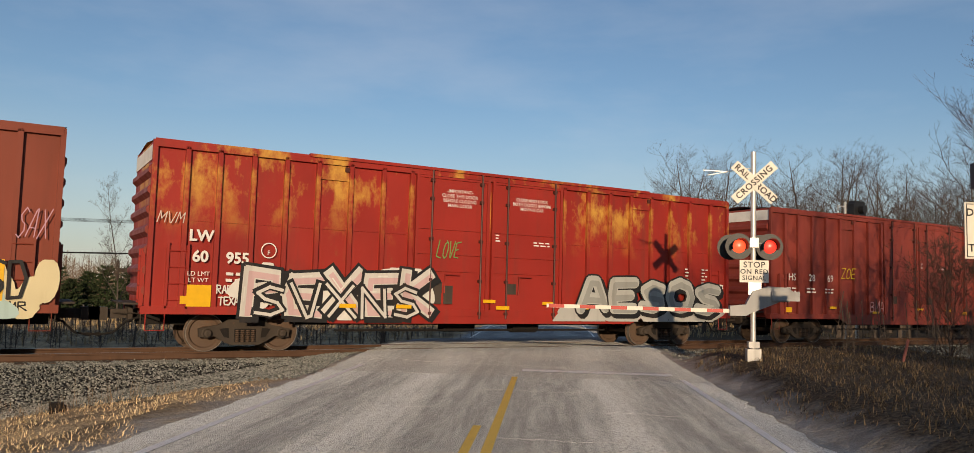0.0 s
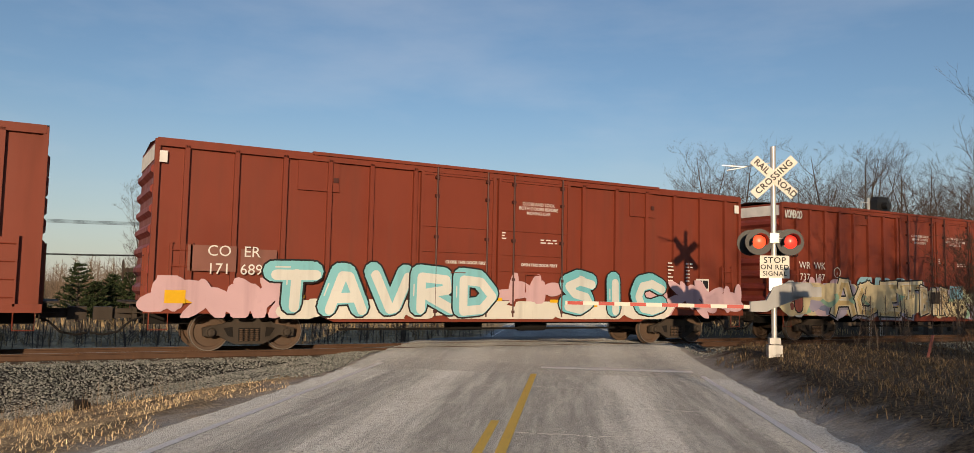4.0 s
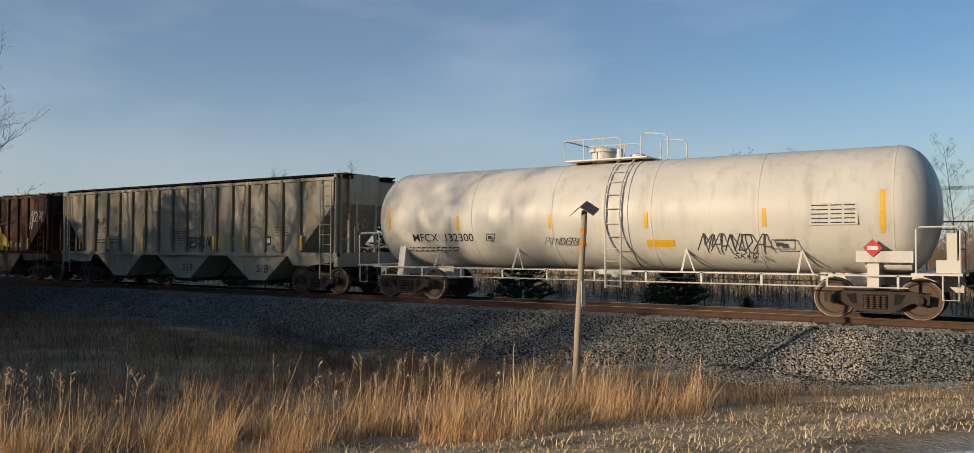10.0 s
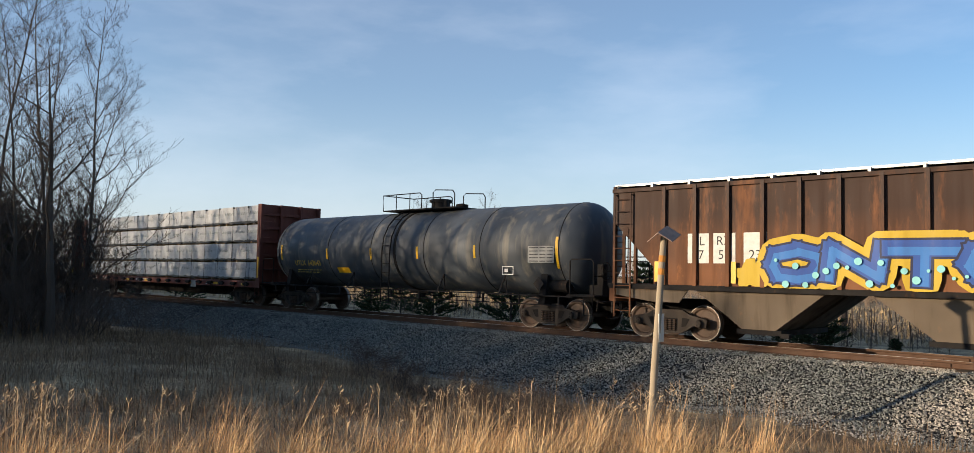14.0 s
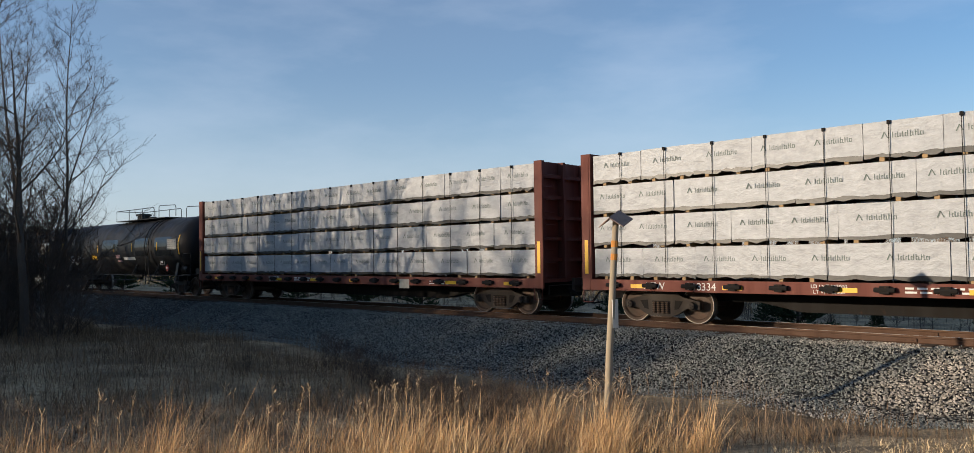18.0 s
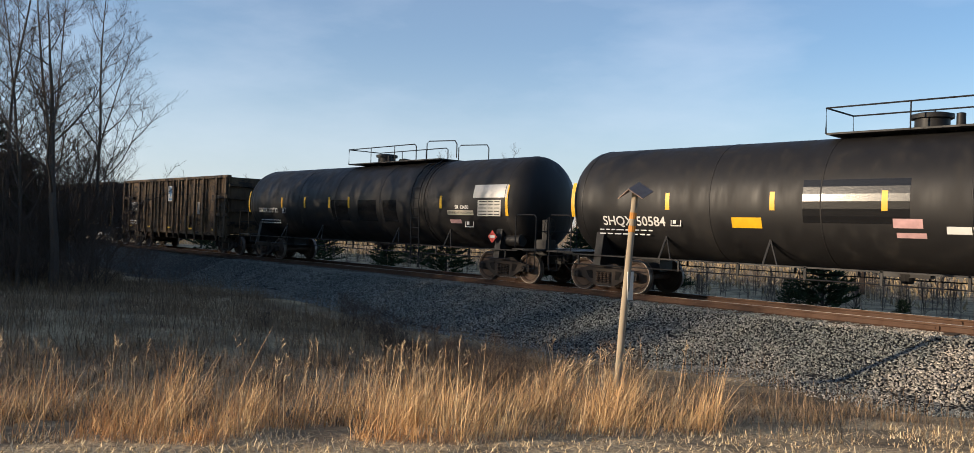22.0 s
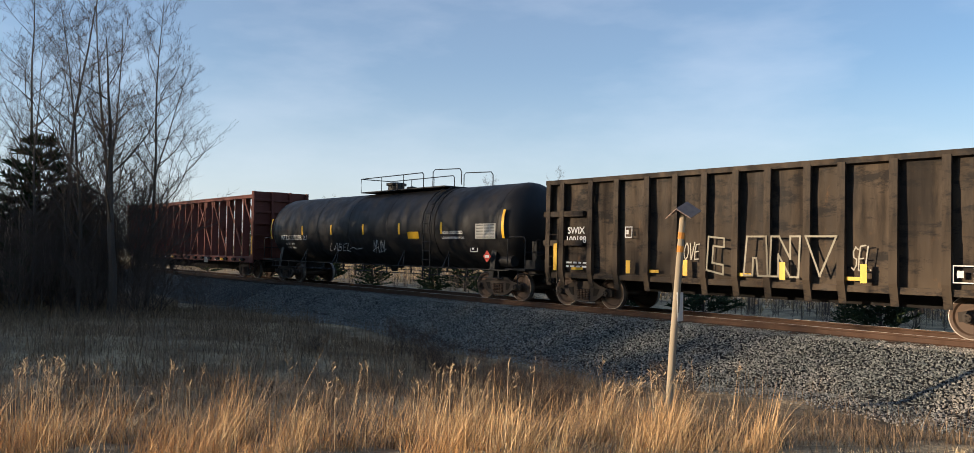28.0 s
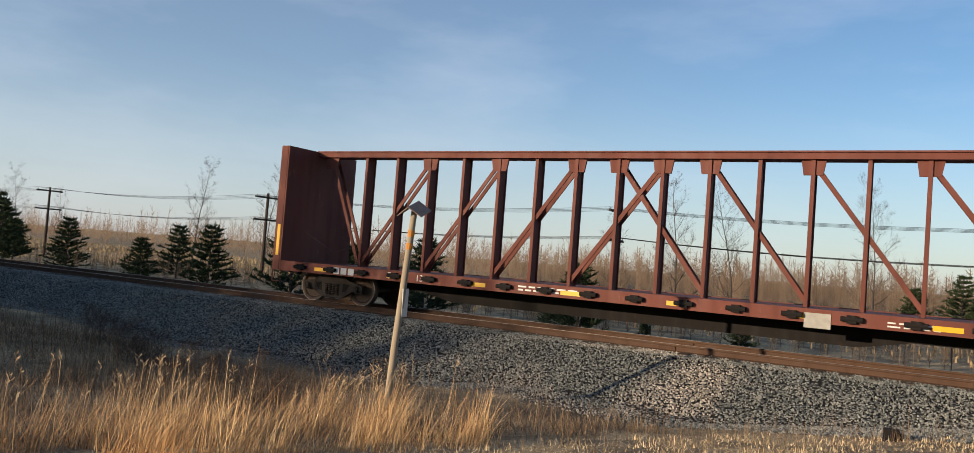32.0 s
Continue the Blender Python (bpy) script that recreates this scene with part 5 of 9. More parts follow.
def data_block(car, x, z, seed=1):
    bars(car, x, z, 0.28, 6, S_OUT, h=0.04, gap=0.11, seed=seed)
    bars(car, x + 0.75, z, 0.3, 6, S_OUT, h=0.04, gap=0.11, seed=seed + 1)
    q = patch(car, "data_panel", x + 1.2, x + 1.75, z - 0.85, z - 0.45, S_OUT, WHITE_PAINT, "white inspection panel")
    part("data_box", M().box(x + 1.24, x + 1.45, S_OUT - 0.008, S_OUT - 0.004, z - 0.76, z - 0.5).box(x + 1.49, x + 1.71, S_OUT - 0.008, S_OUT - 0.004, z - 0.76, z - 0.5), BLACK_PAINT, q)


def roundel(car, x, z, s):
    m = M()
    for k in range(24):
        a, b = 2 * math.pi * k / 24, 2 * math.pi * (k + 1) / 24
        m.add([(x + r_ * math.cos(w), 0, z + r_ * math.sin(w)) for r_, w in ((0.165, a), (0.19, a), (0.19, b), (0.165, b))], [(0, 1, 2, 3)])
    part("plate_mark", m, WHITE_PAINT, car, "white ringed plate letter", (0, S_OUT, 0))
    lettering(car, s, x, z - 0.06, 0.16, S_OUT)


def build_boxcars():
    G_ = S_OUT - 0.03
    c = boxcar(32.0, BROWN2, "dull maroon box car with steel side posts, partly in shade", EVEN, False)
    for x, t in ((-8.15, "HS"), (-7.05, "28"), (-6.0, "69")):
        lettering(c, t, x, 2.42, 0.36, S_OUT)
        bars(c, x - 0.3, 2.0, 0.6, 2, S_OUT, h=0.05, gap=0.12, seed=len(t) + int(x))
    hand_tag(c, "ZOE", -5.4, -4.5, 2.45, 2.85, S_OUT, (0.6, 0.45, 0.02), 0.03, 0.2, 3)
    hand_tag(c, "BMA", -3.6, -2.7, 1.2, 1.6, S_OUT, PINK_, 0.04, 0.1, 4)
    CARS.append((c, 32.0))

    c = boxcar(11.35, RED, "bright red box car with yellow rust streaks and black-and-white graffiti", EVEN, "important", seams=True, door_col=RED_DOOR, text_z=4.15)
    lettering(c, "LW", -8.10, 2.73, 0.36, S_OUT, bold=0.012)
    lettering(c, "60", -8.10, 2.25, 0.36, S_OUT, bold=0.012)
    lettering(c, "955", -7.25, 2.24, 0.36, S_OUT, bold=0.012)
    lettering(c, "LD LMT\nLT WT", -8.12, 1.78, 0.15, S_OUT)
    bars(c, -7.5, 1.84, 0.55, 2, S_OUT, h=0.07, gap=0.15, seed=81)
    roundel(c, -6.52, 2.47, "F")
    patch(c, "yellow_placard", -8.36, -7.82, 1.10, 1.60, S_OUT, YELLOW, "yellow stencilled notice board")
    petals(c, -7.0, -2.3, 0.80, 2.18, G_, WHITE_, 22, 43, (0.3, 0.5), "white overspray behind the letters")
    fat_letters(c, "PEXEK", -7.15, -2.1, 0.78, 2.15, G_ - 0.012, (0.60, 0.585, 0.54), (0.58, 0.40, 0.40), BLACK_, None, BLACK_, 0.22, 0.075, 0.05, 41, "black, white and pink wildstyle graffiti", True, WHITE_, 1.2, 0.74)
    fat_letters(c, "SVXNS", -6.9, -2.4, 0.80, 1.75, G_ - 0.06, BLACK_, (0.60, 0.585, 0.54), BLACK_, None, None, 0.16, 0.02, -0.1, 42, "", True, None, 1.0, 0.74)
    petals(c, 2.2, 8.7, 0.80, 1.25, G_, (0.45, 0.45, 0.42), 26, 331, (0.3, 0.5), "silver overspray")
    fat_letters(c, "AESOS", 2.75, 8.75, 0.95, 2.22, G_ - 0.012, (0.42, 0.43, 0.40), (0.30, 0.31, 0.29), BLACK_, None, BLACK_, 0.28, 0.055, 0.0, 47, "silver and black graffiti letters", spread=1.16)
    hand_tag(c, "LOVE", -2.0, -1.3, 2.5, 2.95, S_OUT, (0.14, 0.30, 0.09), 0.028, 0.2, 8)
    hand_tag(c, "RADIO", -7.7, -7.1, 1.42, 1.6, S_OUT, WHITE_, 0.03, 0, 9)
    hand_tag(c, "TEXAS", -7.65, -7.05, 1.15, 1.33, S_OUT, WHITE_, 0.03, 0, 10)
    hand_tag(c, "MVM", -9.1, -8.5, 3.0, 3.25, S_OUT, (0.6, 0.52, 0.46), 0.02, 0.25, 9)
    for x in (-1.95, -1.6):
        patch(c, "grey_patch", x - 0.14, x + 0.14, 1.25, 1.75, S_OUT - 0.02, STEEL_DARK)
    for x in (-4.5, -2.95, 0.1):
        patch(c, "yellow_reflector", x - 0.22, x + 0.22, 1.12, 1.22, S_OUT - 0.12, YELLOW)
    data_block(c, 7.2, 2.5, 3)
    CARS.append((c, 11.35))

    c = boxcar(-8.9, BROWN, "oxide red box car with a pastel graffiti band along its side", EVEN, upright=True)
    car_numbers(c, "WR", "WK", "737", "187", -8.12, 2.28, 0.36, 0.8)
    roundel(c, -6.37, 2.50, "F")
    colour_band(c, -9.1, 2.2, 0.80, 2.10, G_, (CREAM_, (0.66, 0.56, 0.36), (0.58, 0.42, 0.45), (0.40, 0.36, 0.46), (0.30, 0.48, 0.34), CREAM_, (0.66, 0.55, 0.33)), 15, 301)
    petals(c, -5.0, -2.2, 1.9, 2.38, G_ - 0.008, (0.30, 0.52, 0.60), 9, 303, (0.16, 0.3), "pale blue sprayed dots")
    petals(c, -8.6, -6.2, 1.6, 2.3, G_ - 0.008, (0.60, 0.40, 0.44), 9, 304, (0.2, 0.35))
    petals(c, -7.9, -6.9, 0.95, 1.8, G_ - 0.010, (0.22, 0.24, 0.34), 6, 305, (0.25, 0.4), "grey blue sprayed blots")
    fat_letters(c, "ACET", -6.75, -1.5, 0.80, 2.30, G_ - 0.014, (0.70, 0.60, 0.40), (0.60, 0.44, 0.20), BLACK_, None, (0.30, 0.28, 0.34), 0.22, 0.06, 0.03, 3, "cream block letters outlined in black", True, glint=WHITE_, spread=1.2, hug=0.74)
    fat_letters(c, "BIR", -1.55, 0.4, 0.85, 2.12, G_ - 0.03, (0.66, 0.60, 0.44), (0.62, 0.47, 0.26), BLACK_, None, None, 0.20, 0.055, 0.0, 4, "cream letters outlined in black", True, glint=WHITE_, spread=1.12)
    patch(c, "blue_patch", 0.5, 1.4, 1.62, 2.16, G_ - 0.02, spray((0.20, 0.44, 0.55)), "flat light blue sprayed square")
    petals(c, 0.6, 2.2, 0.9, 1.9, G_ - 0.012, (0.50, 0.56, 0.38), 8, 306, (0.3, 0.45), "pale green sprayed blots")
    for k in range(9):
        x, z = 0.55 + 0.19 * k, 0.95 + 0.75 * ((k * 0.618) % 1)
        part("sprayed_dot", M().lathe([(0, 0.05 + 0.03 * (k % 3)), (0.002, 0.0)], "y", 12, (x, -0.012, z)), spray(BLACK_), c, at=(0, G_ - 0.03, 0))
    hand_tag(c, "KSM", 1.85, 2.3, 1.82, 2.0, S_OUT - 0.03, BLACK_, 0.04, 0, 7)
    for x in (-0.75, -0.42):
        patch(c, "grey_patch", x - 0.14, x + 0.14, 1.42, 1.88, S_OUT - 0.125, STEEL_DARK)
    petals(c, 7.9, 9.1, 0.80, 2.05, G_ - 0.005, (0.66, 0.58, 0.36), 9, 309, (0.3, 0.45), "cream overspray")
    petals(c, 2.2, 8.0, 0.80, 1.7, G_ - 0.005, (0.42, 0.58, 0.56), 22, 302, (0.35, 0.6), "pale mint overspray")
    fat_letters(c, "HOMO", 2.35, 7.9, 0.78, 2.30, G_ - 0.014, (0.66, 0.65, 0.60), (0.44, 0.60, 0.58), (0.60, 0.36, 0.34), None, None, 0.34, 0.03, 0.10, 5, "white and mint block letters edged in pink", True, spread=1.2, hug=0.74)
    petals(c, 3.0, 7.4, 0.80, 1.05, G_ - 0.05, (0.45, 0.12, 0.12), 5, 308, (0.14, 0.2), "dull red sprayed blots")
    hand_tag(c, "SD", 7.95, 8.75, 1.25, 2.0, G_ - 0.03, BLACK_, 0.07, 0.0, 53)
    fat_letters(c, "CD", -9.1, -8.35, 1.0, 2.0, G_ - 0.02, (0.36, 0.10, 0.07), (0.30, 0.08, 0.06), BLACK_, WHITE_, None, 0.36, 0.05, 0, 54, "sprayed face-like shape with a white cap")
    hand_tag(c, "EMR", 8.2, 8.75, 0.98, 1.15, S_OUT - 0.03, BLACK_, 0.03, 0, 11)
    hand_tag(c, "VOMBOD", -9.15, -8.25, 4.38, 4.62, S_OUT, WHITE_, 0.045, 0.1, 15)
    hand_tag(c, "BOHEN", -9.15, -8.3, 3.45, 3.85, S_OUT, BLACK_, 0.045, -0.1, 16)
    hand_tag(c, "OVO", -9.0, -8.45, 3.0, 3.3, S_OUT, BLACK_, 0.045, -0.1, 17)
    hand_tag(c, "SAX", 8.4, 9.0, 2.5, 3.1, S_OUT, (0.5, 0.28, 0.36), 0.022, 0.2, 14)
    data_block(c, 5.9, 2.2, 13)
    CARS.append((c, -8.9))

    c = boxcar(-29.41, BROWN, "oxide red box car with large turquoise graffiti letters", WIDE, "second")
    patch(c, "number_panel", -8.44, -7.35, 1.9, 2.5, S_OUT + 0.006, paint("number_panel_tan", (0.29, 0.12, 0.09)), "paler repainted panel")
    patch(c, "number_panel", -7.25, -6.4, 1.9, 2.45, S_OUT + 0.006, paint("number_panel_tan", (0.29, 0.12, 0.09)), "paler repainted panel")
    car_numbers(c, "CO", "ER", "171", "689", -7.74, 1.95, 0.36, 0.75)
    petals(c, -9.2, -6.0, 0.82, 1.78, G_, (0.64, 0.42, 0.45), 20, 311, (0.25, 0.42))
    petals(c, 5.2, 9.15, 0.82, 2.05, G_, (0.64, 0.42, 0.45), 22, 312, (0.25, 0.42))
    petals(c, -6.2, 6.0, 0.80, 1.30, G_ - 0.006, (0.70, 0.68, 0.60), 34, 313, (0.35, 0.6), "white overspray under the letters")
    petals(c, 0.0, 1.8, 1.2, 2.1, G_ - 0.006, (0.62, 0.40, 0.42), 8, 314, (0.25, 0.42))
    fat_letters(c, "TAVRD", -6.6, -0.3, 0.80, 2.28, G_ - 0.014, (0.22, 0.55, 0.60), (0.70, 0.70, 0.64), BLACK_, None, None, 0.34, 0.045, 0.0, 7, "turquoise and white block graffiti letters", glint=WHITE_, spread=1.18, hug=0.76)
    fat_letters(c, "SIC", 1.8, 5.85, 0.80, 2.22, G_ - 0.014, (0.16, 0.50, 0.56), (0.66, 0.68, 0.63), BLACK_, None, None, 0.36, 0.045, 0.0, 8, "turquoise letters outlined in black", glint=WHITE_, spread=1.15, hug=0.76)
    patch(c, "yellow_placard", -8.9, -8.45, 1.15, 1.45, S_OUT - 0.03, YELLOW, "yellow notice board")
    patch(c, "white_corner_patch", 8.95, 9.15, 4.35, 4.62, S_OUT + 0.02, WHITE_PAINT)
    patch(c, "white_corner_patch", -9.15, -8.98, 4.35, 4.62, S_OUT + 0.02, WHITE_PAINT)
    data_block(c, 6.0, 2.55, 17)
    CARS.append((c, -29.41))

    c = boxcar(-50.03, BROWN, "oxide red box car with brown, white and blue graffiti", EVEN, upright=True)
    patch(c, "number_panel", -8.55, -7.6, 1.02, 2.75, S_OUT + 0.005, paint("number_panel_paint", (0.27, 0.085, 0.06)), "lighter repainted panel")
    patch(c, "number_panel", -7.45, -6.6, 1.02, 2.65, S_OUT + 0.005, paint("number_panel_paint", (0.27, 0.085, 0.06)), "lighter repainted panel")
    car_numbers(c, "WR", "WK", "16", "34", -8.02, 2.12, 0.36, 0.85)
    roundel(c, -6.1, 2.36, "F")
    grey, brown_, blue_ = (0.40, 0.385, 0.35), (0.13, 0.075, 0.055), (0.20, 0.40, 0.52)
    for a, b, n_, sd_ in ((-7.0, -3.4, 12, 341), (-3.3, 0.0, 12, 342), (0.0, 2.2, 9, 343), (2.4, 6.8, 14, 344)):
        petals(c, a, b, 0.95, 2.15, G_, (grey, (0.36, 0.42, 0.42), blue_, blue_)[sd_ - 341], n_, sd_, (0.3, 0.5), "pale blue and grey overspray")
        petals(c, a, b, 1.0, 2.0, G_ - 0.005, ((0.50, 0.40, 0.26), blue_, grey, (0.44, 0.45, 0.42))[sd_ - 341], n_ // 2, sd_ + 10, (0.2, 0.4), "tan and blue overspray")
    fat_letters(c, "TSC", -6.8, -3.5, 0.98, 2.05, G_ - 0.014, (0.50, 0.43, 0.38), (0.42, 0.36, 0.40), (0.70, 0.68, 0.62), None, (0.10, 0.05, 0.04), 0.20, 0.030, 0.25, 71, "brown, cream and light blue graffiti", True, spread=1.15, hug=0.95)
    fat_letters(c, "FOES", -3.3, -0.1, 0.98, 2.05, G_ - 0.014, (0.40, 0.39, 0.36), (0.24, 0.085, 0.06), (0.70, 0.68, 0.62), None, None, 0.26, 0.030, 0.05, 72, spread=1.15, hug=0.95)
    fat_letters(c, "NTL", -0.05, 2.1, 0.98, 2.10, G_ - 0.014, (0.20, 0.42, 0.55), (0.24, 0.085, 0.06), (0.70, 0.68, 0.62), None, (0.04, 0.04, 0.05), 0.26, 0.030, 0.05, 73, spread=1.15, hug=0.95)
    fat_letters(c, "DYSK", 2.4, 6.85, 0.92, 2.12, G_ - 0.014, (0.42, 0.38, 0.34), brown_, (0.70, 0.68, 0.62), None, (0.06, 0.04, 0.035), 0.26, 0.030, 0.08, 74, spread=1.25, square=True, hug=0.95)
    hand_tag(c, "SOMOS", -1.85, -0.35, 2.42, 2.85, S_OUT - 0.02, (0.64, 0.58, 0.48), 0.03, 0.15, 22)
    hand_tag(c, "SEK", -9.1, -8.6, 3.1, 3.7, S_OUT, (0.55, 0.36, 0.33), 0.02, 0, 23)
    hand_tag(c, "NOV", 7.6, 8.05, 1.7, 2.0, S_OUT, WHITE_, 0.022, 0.1, 24)
    patch(c, "yellow_placard", 7.75, 8.25, 0.98, 1.12, S_OUT - 0.02, YELLOW)
    data_block(c, 5.95, 2.25, 7)
    CARS.append((c, -50.03))

    c = boxcar(-70.6, BROWN, "oxide red box car with olive, black and white graffiti", WIDE, "second", text_z=4.2)
    car_numbers(c, "CO", "ER", "171", "698", -7.53, 2.02, 0.37, 0.85)
    roundel(c, -4.27, 2.13, "F")
    olive, mint = (0.40, 0.41, 0.12), (0.34, 0.52, 0.34)
    petals(c, -6.9, -2.0, 0.80, 2.1, G_, olive, 12, 345, (0.3, 0.5), "olive overspray")
    petals(c, -6.9, -2.0, 0.80, 1.9, G_ - 0.005, mint, 7, 346, (0.2, 0.35), "mint overspray")
    fat_letters(c, "OLES", -6.8, -2.0, 0.80, 2.18, G_ - 0.014, (0.022, 0.02, 0.017), (0.26, 0.27, 0.09), (0.55, 0.54, 0.40), None, BLACK_, 0.24, 0.022, 0.35, 81, "black and olive graffiti", True, spread=1.3, hug=0.76)
    fat_letters(c, "NKVX", -6.4, -2.1, 0.90, 2.0, G_ - 0.06, BLACK_, BLACK_, olive, None, None, 0.20, 0.018, -0.3, 82, "", True, spread=1.2, hug=0.76)
    petals(c, -1.9, -0.3, 0.95, 1.95, G_ - 0.002, mint, 5, 347, (0.2, 0.35), "mint overspray")
    petals(c, 0.4, 1.9, 0.95, 1.95, G_ - 0.002, mint, 5, 348, (0.2, 0.35), "mint overspray")
    fat_letters(c, "CP", -1.7, -0.35, 1.05, 2.0, G_ - 0.05, (0.62, 0.585, 0.50), (0.56, 0.52, 0.43), BLACK_, None, None, 0.26, 0.022, 0.2, 83, "white skull-like sprayed forms")
    fat_letters(c, "ZI", 0.5, 1.85, 1.0, 2.0, G_ - 0.05, (0.62, 0.585, 0.50), (0.56, 0.52, 0.43), BLACK_, None, None, 0.26, 0.022, 0.2, 84, "white sprayed forms")
    petals(c, 2.1, 6.6, 0.80, 2.25, G_, mint, 13, 349, (0.3, 0.5), "mint overspray")
    fat_letters(c, "REKS", 2.15, 6.3, 0.80, 2.18, G_ - 0.014, (0.64, 0.60, 0.49), (0.60, 0.56, 0.45), BLACK_, None, BLACK_, 0.22, 0.05, 0.12, 85, "cream and black wildstyle graffiti letters", True, spread=1.3, hug=0.76)
    fat_letters(c, "L", 5.9, 6.75, 0.80, 1.55, G_ - 0.06, (0.64, 0.60, 0.49), (0.60, 0.56, 0.45), BLACK_, None, BLACK_, 0.28, 0.05, 0.3, 86, "", True, hug=0.76)
    hand_tag(c, "ZALYO", 7.55, 8.85, 3.1, 3.45, S_OUT, (0.62, 0.55, 0.48), 0.022, 0.2, 25)
    hand_tag(c, "VOISOS", -7.9, -6.95, 1.0, 1.2, S_OUT, (0.6, 0.52, 0.48), 0.03, 0.15, 26)
    patch(c, "wooden_placard", -4.6, -3.95, 1.2, 1.6, S_OUT - 0.07, plain("grey_placard_wood", (0.30, 0.25, 0.17), 0.9), "weathered plywood placard")
    for x in (8.95, -9.15):
        patch(c, "white_corner_patch", x, x + 0.19, 4.35, 4.62, S_OUT + 0.02, WHITE_PAINT)
    data_block(c, 6.3, 2.5, 9)
    CARS.append((c, -70.6))


build_boxcars()


# ---------------- bulkhead flat car with wrapped lumber ----------------
def wrapped_bundle(parent, x0, x1, z0, z1, w, mat, seed):
    """One film-wrapped stack with soft creases."""
    r = np.random.RandomState(seed)
    nx, nz = 22, 10
    m = M()
    top = z1 + r.uniform(-0.05, 0.06)
    def side(sy):
        base = len(m.v)
        for i in range(nx + 1):
            for k in range(nz + 1):
                x = x0 + (x1 - x0) * i / nx
                z = z0 + (top - z0) * k / nz
                e = min(i, nx - i, 3) / 3 * min(k + 1, nz - k + 1, 3) / 3
                d = 0.012 * math.sin(3.1 * x + 1.7 * z + seed) + 0.010 * math.sin(9 * z - 1.3 * x + 2 * seed) + r.uniform(-0.012, 0.012)
                m.v.append((x, sy * (w + d * e), z))
        for i in range(nx):
            for k in range(nz):
                a = base + i * (nz + 1) + k
                q = (a, a + nz + 1, a + nz + 2, a + 1)
                m.f.append(q if sy < 0 else q[::-1])
        return base
    a, b = side(-1), side(1)
    for i in range(nx):
        p, q = a + i * (nz + 1) + nz, b + i * (nz + 1) + nz
        m.f.append((p, p + nz + 1, q + nz + 1, q))
    for i in (0, nx):
        for k in range(nz):
            p, q = a + i * (nz + 1) + k, b + i * (nz + 1) + k
            m.f.append((p, p + 1, q + 1, q))
    return part("wrapped_package", m, mat, parent, "white plastic-wrapped lumber stack", smooth=True)


def film_material():
    mat, n, l, b = nodes("white_plastic_film")
    co = n.new("ShaderNodeTexCoord").outputs["Object"]
    w = tex_noise(n, l, co, 1.0, 4, (2.2, 2.2, 2.6), 0.55)
    l.new(blend(n, l, ramp(n, l, w, 0.35, 0.7), (0.44, 0.44, 0.435), (0.52, 0.52, 0.52)), b.inputs["Base Color"])
    b.inputs["Roughness"].default_value = 0.32
    b.inputs["Specular IOR Level"].default_value = 0.5
    bump(n, l, b, w, 0.3, 0.04)
    return mat


FILM = film_material()


def stake_pocket_mesh(mat):
    m = M().box(-0.09, 0.09, -0.10, 0, -0.10, 0.06).box(-0.2, -0.09, -0.06, 0, -0.05, 0.03).box(0.09, 0.2, -0.06, 0, -0.05, 0.03)
    m.lathe([(-0.2, 0.05), (0.2, 0.05)], "x", 8, (0, -0.07, -0.02))
    return m.mesh("winch", mat)


